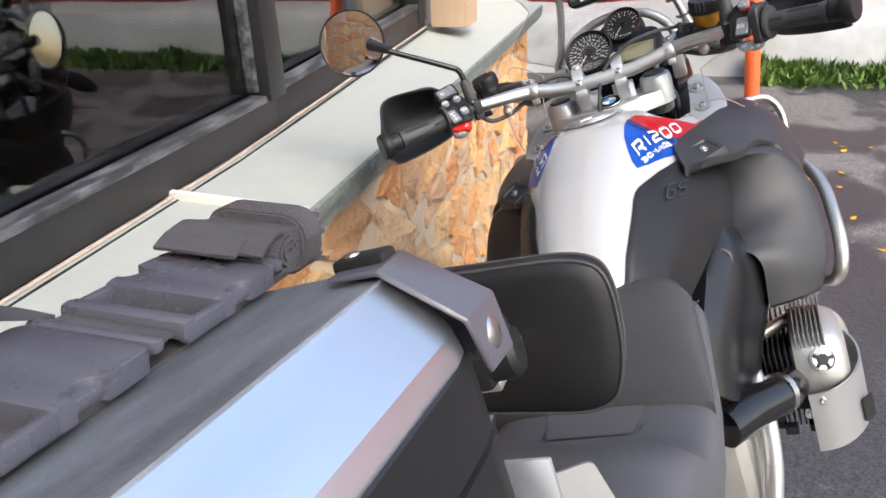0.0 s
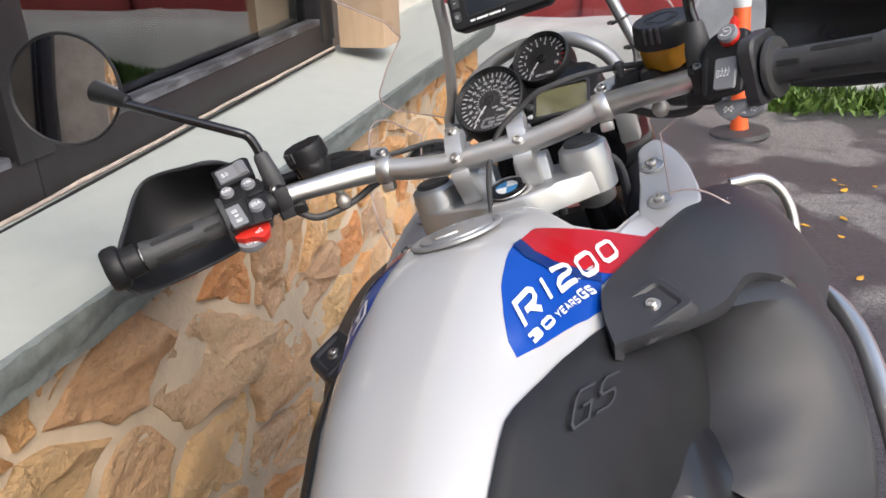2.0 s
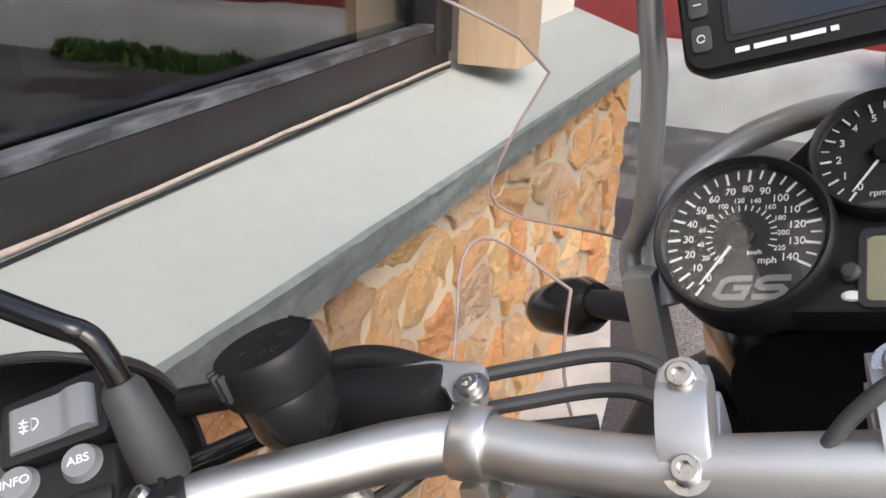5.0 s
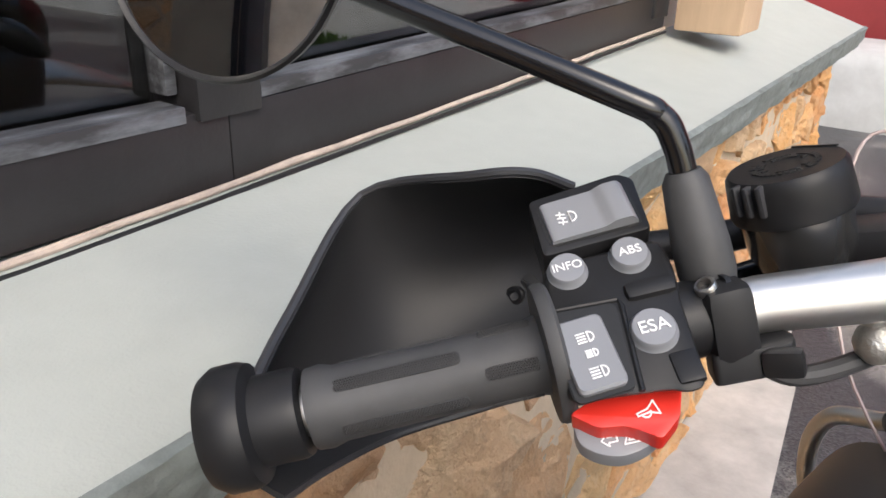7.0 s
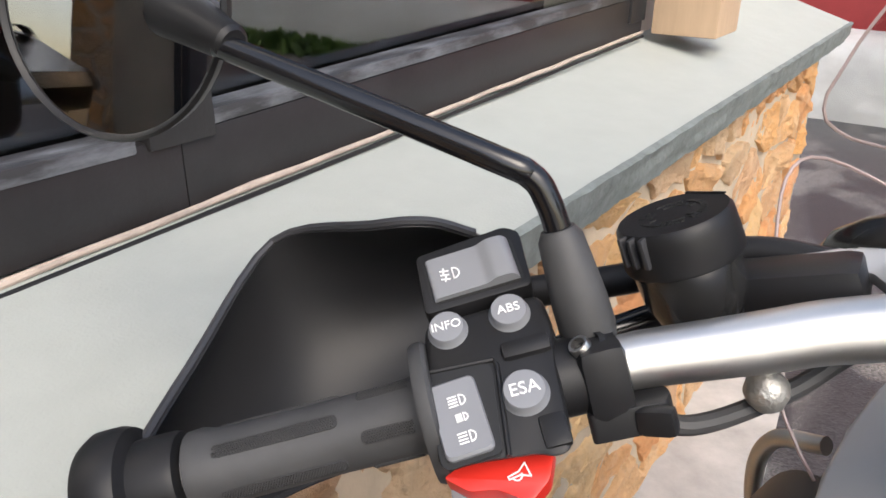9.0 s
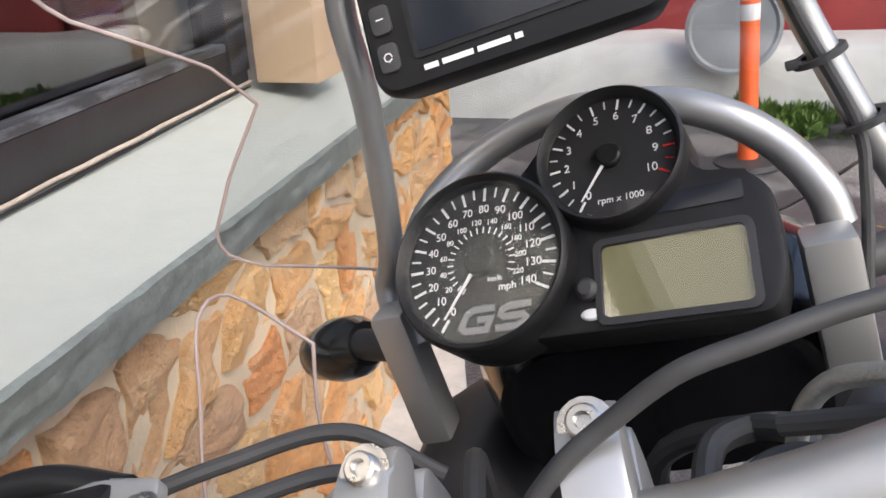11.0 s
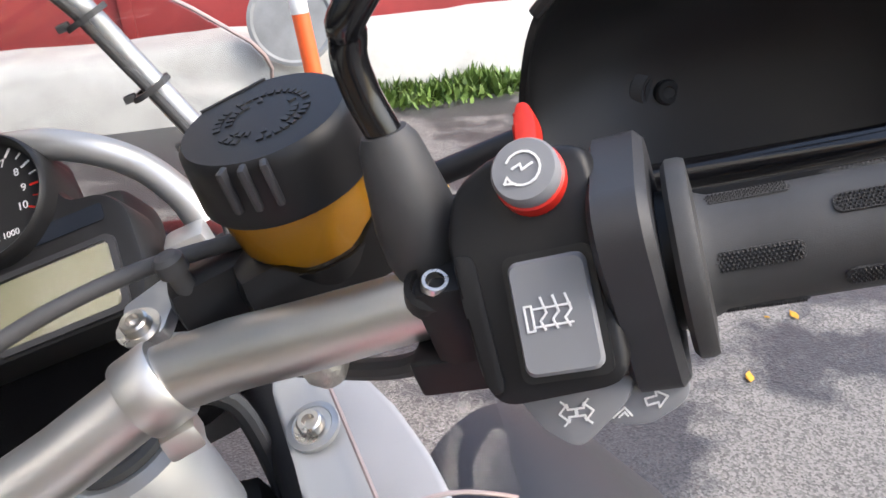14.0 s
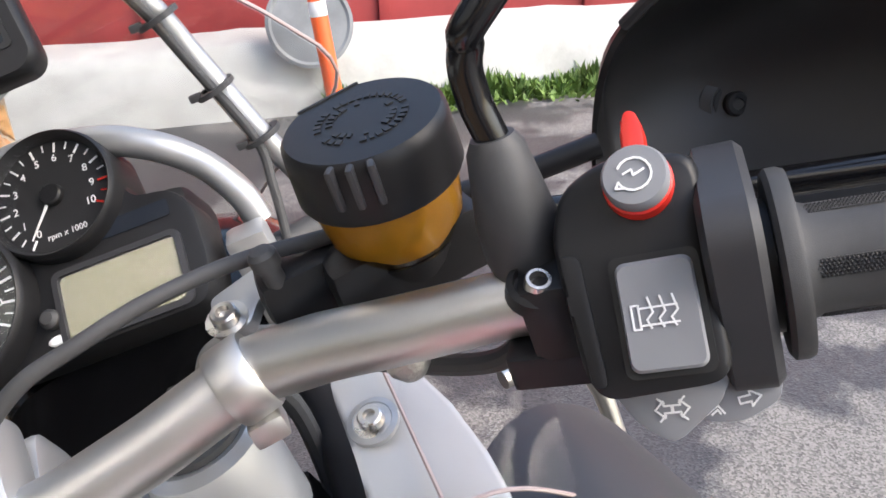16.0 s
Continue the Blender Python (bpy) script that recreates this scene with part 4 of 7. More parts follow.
            rows.append([a + Vector((-sx * 0.02, 0.012, 0.0))] + [a.lerp(c, t) + Vector((sx * 0.006, -0.016, 0.004)) * math.sin(math.pi * min(1, t * 1.6)) * (0.4 + v) for t in np.linspace(0, 1, 11)] + [c + Vector((0, 0.03, 0))])
        lp = part("lower_panel", sheet(rows, 0.004, flip=-sx), M_LOWER, bike, "black lower side panel", sharp=50)
        part("bolt_boss", lathe([(0, -0.01), (0.022, -0.01), (0.022, 0.004), (0.017, 0.006), (0.014, 0.0), (0, 0.0)], frame_on((0.172 * sx, 1.318, 0.912), (0.35 * sx, -1, 0.5)), 24), M_LOWER, lp)
        part("bolt", bolt((0.171 * sx, 1.315, 0.914), (0.35 * sx, -1, 0.5), 0.006), M_STEEL, lp)


def bolt(p, d, r, head=None):
    """A socket-headed bolt with a washer."""
    m = frame_on(p, d)
    return lathe([(0, 0), (r * 1.6, 0), (r * 1.6, r * 0.18), (r * 1.05, r * 0.2), (r, r * 0.3), (r, r * 0.9), (r * 0.85, r * 1.05), (r * 0.5, r * 1.05), (r * 0.42, r * 0.6), (0, r * 0.6)], m, 16)


def crash_bars():
    for sx in (1, -1):
        pts = [(0.26, 1.74, 0.94), (0.33, 1.72, 0.915), (0.362, 1.64, 0.895), (0.370, 1.53, 0.86), (0.369, 1.47, 0.815), (0.355, 1.46, 0.77), (0.325, 1.50, 0.745), (0.24, 1.58, 0.72)]
        part("crash_bar", pipe([(sx * x, y, z) for x, y, z in pts], 0.0125, 14), M_CRASH, bike, "bent bare steel crash bar")
        pts = [(0.20, 1.40, 0.70), (0.27, 1.475, 0.69), (0.325, 1.53, 0.65), (0.345, 1.545, 0.58), (0.335, 1.56, 0.48), (0.28, 1.58, 0.38)]
        part("crash_bar", pipe([(sx * x, y, z) for x, y, z in pts], 0.0125, 14), M_CRASH, bike, "bent bare steel crash bar")
        part("crash_bar", pipe([(sx * 0.25, 1.80, 1.055), (sx * 0.295, 1.815, 1.045), (sx * 0.318, 1.815, 1.0), (sx * 0.315, 1.79, 0.92)], 0.0075, 12), M_CRASH, bike, "thin bent steel guard loop")


def engine():
    e = part("engine_block", block(0, 1.34, 0.42, 0.34, 0.42, 0.34, 0.05, seg=3), M_CAST, bike, "grey alloy engine block", m=Matrix.Translation((0, 0.030, 0.078)) @ Matrix.Diagonal((0.93, 1, 1, 1)))
    for sx in (1, -1):
        cy = part("cylinder", rod((sx * 0.15, 1.40, 0.53), (sx * 0.28, 1.40, 0.53), 0.062), M_BARE, e, "black finned cylinder")
        for k in range(9):
            part("cooling_fin", block(sx * (0.185 + 0.0105 * k), 1.40, 0.53, 0.0035, 0.17, 0.17, 0.012), M_BARE, cy)
        secs = []
        for x, g in ((0.272, 0.98), (0.285, 1.0), (0.325, 1.0), (0.352, 0.9), (0.366, 0.7), (0.37, 0.4)):
            secs.append([(sx * x, 1.40 + (y - 1.40) * g, 0.53 + (z - 0.53) * g) for y, z in rounded_poly([(1.31, 0.45), (1.49, 0.45), (1.50, 0.58), (1.46, 0.63), (1.33, 0.63), (1.30, 0.56)], 0.03, 3)])
        h = part("rocker_cover", loft(secs), M_CAST, e, "cast alloy rocker cover with cooling fins", sharp=40)
        for k in range(7):
            part("cooling_fin", block(sx * (0.281 + 0.0085 * k), 1.39, 0.628, 0.003, 0.14, 0.03, 0.001), M_CAST, h)
        m = frame_on((sx * 0.322, 1.318, 0.585), (sx * 0.25, -0.75, 0.62))
        part("oil_plug", lathe([(0, 0), (0.025, 0), (0.025, 0.008), (0.021, 0.010), (0.019, 0.006), (0, 0.006)], m, 24), M_SILVPAINT, h)
        b = None
        for k in range(5):
            b = block(0.010, 0, 0.0075, 0.02, 0.006, 0.004, 0.001, bm=b, m=m @ Matrix.Rotation(2 * math.pi * k / 5, 4, "Z"))
        b = lathe([(0, 0.004), (0.011, 0.004), (0.010, 0.010), (0, 0.010)], m, 14, b)
        part("plug_star", b, M_PLASTIC, h)
        rows = []
        for z in np.linspace(0.42, 0.545, 8):
            rows.append([(sx * (0.285 + 0.108 * math.sin(u)), 1.40 - 0.135 * math.cos(u) + 0.01 * (z - 0.45), z) for u in np.linspace(0.0, 2.3, 14)])
        g = part("cylinder_guard", sheet(rows, 0.004, flip=1), M_SILVPAINT, e, "pale silver cylinder guard")
        part("slot", prism(rounded(0.030, 0.05, 0.004), 0.004, frame_on((sx * 0.386, 1.335, 0.46), (sx * 0.75, -0.65, 0))), M_BARE, g)
        part("intake_pipe", pipe([(sx * 0.14, 1.12, 0.60), (sx * 0.19, 1.19, 0.585), (sx * 0.24, 1.26, 0.56), (sx * 0.255, 1.31, 0.545)], 0.036, 18), M_SHINY, e, "black intake pipe")
        part("clamp_ring", pipe([(sx * 0.232, 1.25, 0.566), (sx * 0.24, 1.262, 0.561)], 0.0385, 18, 1), M_STEEL, e)
        b = None
        for k in range(10):
            rn = random.Random(k)
            b = block(sx * rn.uniform(0.2, 0.29), rn.uniform(1.27, 1.31), rn.uniform(0.44, 0.6), 0.025, 0.02, 0.018, 0.004, bm=b)
        part("throttle_linkage", b, M_PLASTIC, e, "black throttle body fittings")
        for k in range(4):
            part("bolt", bolt((sx * (0.225 + 0.028 * k), 1.283 - 0.004 * k, 0.50 + 0.03 * (k % 2)), (0.2 * sx, -1, 0.2), 0.006), M_STEEL, e)
        part("hose", pipe([(sx * 0.17, 1.24, 0.62), (sx * 0.2, 1.255, 0.585), (sx * 0.235, 1.275, 0.57), (sx * 0.26, 1.30, 0.55)], 0.006, 8), M_RUBBER, e)
        part("frame_tube", pipe([(sx * 0.15, 1.40, 0.70), (sx * 0.185, 1.30, 0.66), (sx * 0.19, 1.22, 0.56), (sx * 0.17, 1.16, 0.46)], 0.016, 12), M_SILVPAINT, bike, "grey frame tube")


def wheels():
    for y, r, w, nm in ((0.36, 0.33, 0.075, "rear_wheel"), (1.98, 0.34, 0.058, "front_wheel")):
        m = Matrix.Translation((0, y, r)) @ Matrix.Rotation(radians(90), 4, "Y")
        wh = part(nm, lathe([(r - 0.10, -w * 0.8), (r - 0.09, -w), (r - 0.03, -w * 0.95), (r - 0.006, -w * 0.55), (r, 0), (r - 0.006, w * 0.55), (r - 0.03, w * 0.95), (r - 0.09, w), (r - 0.10, w * 0.8), (r - 0.10, -w * 0.8)], m, 48), M_RUBBER, bike, "black tyre")
        part("rim", lathe([(r - 0.10, -w * 0.75), (r - 0.115, -w * 0.7), (r - 0.12, 0), (r - 0.115, w * 0.7), (r - 0.10, w * 0.75), (r - 0.10, -w * 0.75)], m, 48), M_CAST, wh)
        b = lathe([(0, -0.07), (0.045, -0.07), (0.045, 0.07), (0, 0.07)], m, 20)
        for k in range(10):
            a = 2 * math.pi * k / 10
            b = rod((0, y, r), (0, y + (r - 0.11) * math.cos(a), r + (r - 0.11) * math.sin(a)), 0.009, bm=b, seg=8)
        part("spokes", b, M_CAST, wh)
    part("swingarm", pipe([(0.09, 1.10, 0.42), (0.11, 0.8, 0.38), (0.1, 0.36, 0.33)], 0.045, 12), M_CAST, bike, "alloy swingarm")
    part("tail_frame", block(0, 0.55, 0.87, 0.2, 0.55, 0.07, 0.02), M_PLASTIC, bike)
    part("luggage_rack", block(0, 0.18, 1.01, 0.22, 0.5, 0.02, 0.006), M_CAST, bike)
    part("rear_body", block(0, 0.92, 0.76, 0.22, 0.55, 0.2, 0.04), M_PLASTIC, bike)
    sd = part("side_stand", pipe([(-0.10, 1.22, 0.33), (-0.17, 1.19, 0.2), (-0.235, 1.17, 0.083)], 0.014, 12), M_CAST, bike, "side stand")
    part("side_stand_foot", block(-0.243, 1.17, 0.081, 0.06, 0.08, 0.012, 0.004, m=None), M_CAST, sd)
    part("front_fender", sheet([[(x, 1.98 + 0.40 * math.cos(a), 0.34 + 0.40 * math.sin(a) - 1.5 * x * x) for x in np.linspace(-0.075, 0.075, 7)] for a in np.linspace(0.4, 2.4, 16)], 0.004), M_WHITE, bike, "white front fender")


M_RIB = mat("ribbed_vinyl", (0.045, 0.045, 0.049), 0.6, var=0.1, vs=8, bump=1.0, bs=420, stretch=(0.35, 3, 1))
tk = tank()
graphics(tk)
fuel_cap(tk)
knee_panels()
seat()
backrest()
shrouds()
crash_bars()
engine()
wheels()


# ---- steering: yoke, bar, controls ----
STEER = pose(0, 1.622, 1.243, 0, 0, 7.7)


def bar_at(x):
    """The middle of the bar at x, in the bar's own frame."""
    a = abs(x)
    y = lerp([(0, 0.0), (0.150, 0.0), (0.18, -0.018), (0.20, -0.034), (0.245, -0.066), (0.437, -0.195)], a)
    z = lerp([(0, -0.018), (0.06, -0.018), (0.10, -0.012), (0.14, -0.002), (0.18, 0.006), (0.245, 0.017), (0.437, 0.017)] if x < 0 else [(0, -0.018), (0.06, -0.018), (0.10, -0.013), (0.14, -0.005), (0.18, 0.001), (0.245, 0.010), (0.437, 0.006)], a)
    return Vector((x, y, z))


def face(u0, off, tilt, sx):
    """A frame on a switch housing: x along the bar to the rider's right, y up the face, z out of it."""
    a = Vector((0.83 * sx, -0.558, 0))
    h = Vector((-0.558 * sx, -0.83, 0))
    n = h * math.cos(radians(tilt)) + Vector((0, 0, math.sin(radians(tilt))))
    x = a * sx
    y = n.cross(x)
    o = Vector((0.285 * sx, -0.0929, 0.017)) + n * off + x * u0
    return Matrix((Vector((x.x, y.x, n.x, o.x)), Vector((x.y, y.y, n.y, o.y)), Vector((x.z, y.z, n.z, o.z)), Vector((0, 0, 0, 1))))


def rocker(outline_w, outline_h, cx, cy, f, parent, label="grey rocker switch", deg=0, h=0.005, name="rocker_switch"):
    m = f @ Matrix.Translation((cx, cy, 0)) @ Matrix.Rotation(radians(deg), 4, "Z")
    part("switch_well", prism(rounded(outline_w + 0.004, outline_h + 0.004, 0.003), 0.0012, m), M_BARE, parent)
    secs = []
    for g, z in ((1, 0.0), (1, h * 0.75), (0.94, h), (0.5, h * 0.92)):
        secs.append([m @ Vector((x * g, y * g, z)) for x, y in rounded(outline_w, outline_h, 0.003, 4)])
    r = part(name, loft(secs), M_BTN, parent, label, sharp=40)
    return r, m @ Matrix.Translation((0, 0, h * 0.97))


def button(r, cx, cy, f, parent, label, word="", size=0.006):
    m = f @ Matrix.Translation((cx, cy, 0))
    b = part("button", lathe([(r + 0.001, 0), (r, 0.0015), (r, 0.003), (r * 0.92, 0.0042), (0, 0.0046)], m, 24), M_BTN, parent, label)
    if word:
        part("lettering", text(word, size, m @ Matrix.Translation((0, 0, 0.0047)), depth=0.0002), M_INK, b)


def strokes(lines, f, w=0.0005, bm=None):
    """Thin printed strokes along the given x, y polylines."""
    for ln in lines:
        for (x0, y0), (x1, y1) in zip(ln, ln[1:]):
            d = math.hypot(x1 - x0, y1 - y0)
            m = f @ Matrix.Translation(((x0 + x1) / 2, (y0 + y1) / 2, 0.0002)) @ Matrix.Rotation(math.atan2(y1 - y0, x1 - x0), 4, "Z")
            bm = block(0, 0, 0, d + w, w * 2, 0.0004, bm=bm, m=m)
    return bm


def arc(cx, cy, r, a0, a1, n=8):
    return [(cx + r * math.cos(radians(a0 + (a1 - a0) * k / n)), cy + r * math.sin(radians(a0 + (a1 - a0) * k / n))) for k in range(n + 1)]


def beam_icon(cx, cy, s):
    return [arc(cx + s * 0.15, cy, s * 0.5, -90, 90) + [(cx + s * 0.15, cy - s * 0.5)]] + [[(cx - s * 0.9, cy + s * q), (cx - s * 0.1, cy + s * q)] for q in (-0.45, -0.15, 0.15, 0.45)]


def yoke(top):
    o = [(-0.134, 0.028), (-0.130, 0.068), (-0.095, 0.086), (-0.04, 0.080), (0.04, 0.080), (0.095, 0.086), (0.132, 0.072), (0.136, 0.038), (0.105, 0.012), (0.052, -0.010), (0.030, -0.026), (-0.026, -0.026), (-0.048, -0.010), (-0.100, 0.006)]
    part("upper_yoke", prism(rounded_poly(o, 0.014, 3), 0.034, Matrix.Translation((0, 0, -0.112)), 0.006, seg=3), M_SILVPAINT, top, "silver cast upper yoke")
    part("badge_boss", lathe([(0, -0.03), (0.0320, -0.03), (0.0310, -0.002), (0.0290, 0.0005), (0, 0.0005)], frame_on((0.002, 0.004, -0.0735), (0, -0.22, 1)), 36), M_SILVPAINT, top)
    for sx in (1, -1):
        web = [(0.020, -0.082), (0.070, -0.082), (0.066, -0.050), (0.030, -0.045)]
        part("yoke_web", prism(rounded_poly(web, 0.006), 0.044, Matrix(((0, 0, 1, 0.036 * sx - 0.022), (1, 0, 0, 0), (0, 1, 0, 0), (0, 0, 0, 1))), 0.004), M_SILVPAINT, top)
    for sx in (1, -1):
        part("fork_clamp", lathe([(0.022, -0.05), (0.031, -0.045), (0.033, 0.0), (0.031, 0.014), (0.026, 0.018), (0.024, 0.018), (0, 0.016)], Matrix.Translation((0.102 * sx, 0.047, -0.068)), 28), M_SILVPAINT, top)
        part("fork_cap", lathe([(0, 0), (0.023, 0), (0.023, 0.004), (0.02, 0.006), (0, 0.004)], Matrix.Translation((0.102 * sx, 0.047, -0.0505)), 24), M_RUBBER, top, "black rubber fork cap")
        f = part("fork_leg", rod((0.102 * sx, 0.050, -0.10), (0.102 * sx, 0.30, -0.92), 0.0215, seg=24), M_SHINY, top, "black fork leg")
        part("fork_collar", rod((0.102 * sx, 0.052, -0.10), (0.102 * sx, 0.060, -0.13), 0.026, seg=24), M_SILVER, f)
        x = 0.036 if sx > 0 else -0.046
        riser = [(0.006, -0.080), (0.062, -0.080), (0.058, -0.030), (0.046, -0.004), (-0.012, -0.026), (-0.014, -0.036)]
        part("bar_riser", prism(rounded_poly(riser, 0.008), 0.024, Matrix(((0, 0, 1, x - 0.012), (1, 0, 0, 0), (0, 1, 0, 0), (0, 0, 0, 1))), 0.003), M_SILVPAINT, top, "silver cast bar riser")
        cap = [(-0.018, -0.008), (0.042, -0.008), (0.044, 0.006), (0.038, 0.012), (0.024, 0.020), (0.004, 0.020), (-0.012, 0.011), (-0.019, 0.002)]
        TILT = Matrix.Translation((0, 0.003, -0.0175)) @ Matrix.Rotation(radians(38), 4, "X")
        c = part("bar_clamp", prism(rounded_poly(cap, 0.006), 0.022, TILT @ Matrix(((0, 0, 1, x - 0.011), (1, 0, 0, 0.0), (0, 1, 0, 0), (0, 0, 0, 1))), 0.003), M_SILVPAINT, top, "silver cast bar clamp")
        for y, z in ((0.033, 0.0145), (-0.007, 0.0125)):
            part("bolt", bolt(TILT @ Vector((x, y, z)), (0, -0.78, 1), 0.0062), M_STEEL, c)
    disc = frame_on((0.002, 0.0035, -0.0728), (0, -0.22, 1)) @ Matrix.Diagonal((1.08, 1.08, 1, 1))
    r = part("round_badge", lathe([(0, 0), (0.0245, 0), (0.0245, 0.003), (0.0225, 0.004), (0, 0.0045)], disc, 40), M_SHINY, top, "round badge with blue and white quarters")
    part("badge_ring", lathe([(0.0235, 0.0035), (0.0245, 0.0045), (0.0252, 0.003), (0.0235, 0.003)], disc, 40), M_SILVER, r)
    for k in range(4):
        o = [(0, 0)] + [(0.0135 * math.cos(radians(90 * k + a)), 0.0135 * math.sin(radians(90 * k + a))) for a in range(0, 91, 10)]
        part("quarter", prism(o, 0.0006, disc @ Matrix.Translation((0, 0, 0.0044))), (M_INK, M_BADGE)[k % 2], r)


def handlebar():
    b = pipe([bar_at(x) for x in np.linspace(-0.41, 0.41, 89)], lambda t: lerp([(0, 0.0145), (0.4, 0.0145), (0.62, 0.0118), (1, 0.011)], abs(2 * t - 1)), 20, 1, smooth=False)
    top = part("handlebar", b, M_SILVER, bike, "satin silver tapered handlebar", m=STEER)
    yoke(top)
    for sx in (1, -1):
        a = Vector((0.83 * sx, -0.558, 0))
        p = bar_at(0.142 * sx)
        ring = part("bar_band", lathe([(0.0140, -0.0085), (0.0172, -0.0085), (0.0180, -0.0070), (0.0180, 0.0070), (0.0172, 0.0085), (0.0140, 0.0085)], frame_on(p, bar_at(0.147 * sx) - bar_at(0.137 * sx)), 32), M_SILVER, top, "silver clamp band")
        part("band_tab", block(p.x, -0.006, p.z - 0.021, 0.016, 0.016, 0.012, 0.003), M_SILVER, ring)
        am = Matrix.Translation((p.x + 0.006 * sx, 0.026, p.z + 0.018)) @ Matrix.Rotation(radians(-10 * sx), 4, "Z") @ Matrix.Rotation(radians(24), 4, "X")
        part("bracket_arm", prism([(sx * x, y) for x, y in rounded_poly([(-0.008, -0.012), (0.008, -0.012), (0.014, 0.0), (0.046, 0.000), (0.058, 0.010), (0.050, 0.018), (0.020, 0.018), (-0.008, 0.010)], 0.004)], 0.007, am @ Matrix.Translation((0, 0, -0.006)), 0.0018), M_SILVPAINT, ring, "cast silver guard bracket")
        part("bolt", bolt((p.x + 0.004 * sx, 0.021, p.z + 0.0170), (0, -0.4, 1), 0.006), M_STEEL, ring)
        # grip
        g0, g1 = 0.3165, 0.402
        d = (bar_at(g1 * sx) - bar_at(g0 * sx))
        L = d.length
        prof = [(0.0118, -0.004), (0.028, -0.004), (0.0298, -0.0025), (0.0298, 0.001), (0.0290, 0.0028), (0.0185, 0.0036), (0.0172, 0.007), (0.0168, 0.02), (0.0165, L * 0.5), (0.0172, L - 0.012), (0.019, L - 0.006), (0.0185, L), (0.012, L + 0.001)]
        if sx < 0:
            prof = [(r_ * (0.94 if h_ > 0.003 else 1.0), h_) for r_, h_ in prof]
        gm = frame_on(bar_at(g0 * sx), d)
        g = part("grip", lathe(prof, gm, 36), M_RUBBER, top, "ribbed black rubber grip")
        for k in range(10):
            a0, a1 = (0.36, 0.88) if k % 2 else (0.05, 0.28)
            q = gm @ Matrix.Rotation(math.pi * k / 5 + 0.2, 4, "Z") @ Matrix.Translation((0.0158 if sx > 0 else 0.0148, 0, L * (a0 + a1) / 2)) @ Matrix.Rotation(radians(90), 4, "Y")
            part("grip_pad", knurl_pad(L * (a1 - a0), 0.0058, q), M_KNURL, g)
        e = frame_on(bar_at(0.404 * sx), d)
        part("bar_end", lathe([(0.0125, 0), (0.0185, 0.001), (0.0195, 0.004), (0.0195, 0.02), (0.0255, 0.022), (0.027, 0.026), (0.027, 0.036), (0.024, 0.041), (0, 0.042)], e, 36), M_PLASTIC, top, "black bar end")
        guard(top, sx)
    left_controls(top)
    right_controls(top)
    return top


def knurl_pad(length, w, m):
    """A round-ended strip of small rubber pyramids."""
    h = length / 2
    bm = prism(rounded_poly([(-h, -w / 2), (h, -w / 2), (h, w / 2), (-h, w / 2)], w * 0.45), 0.0013, m, 0.0001)
    n = int(length / 0.00115)
    for i in range(n):
        for j in range(5):
            x, y = -h + 0.0007 + i * 0.00115 + (0.00055 if j % 2 else 0), (j - 2) * 0.00105
            if abs(x) > h - 0.0008 or (abs(x) > h - 0.0018 and abs(y) > 0.0015):
                continue
            c = [bm.verts.new(m @ Vector((x + a, y + b, 0.0013))) for a, b in ((-0.0005, 0), (0, -0.0005), (0.0005, 0), (0, 0.0005))]
            tip = bm.verts.new(m @ Vector((x, y, 0.0021)))
            for a in range(4):
                bm.faces.new((c[a], c[(a + 1) % 4], tip))
    return bm


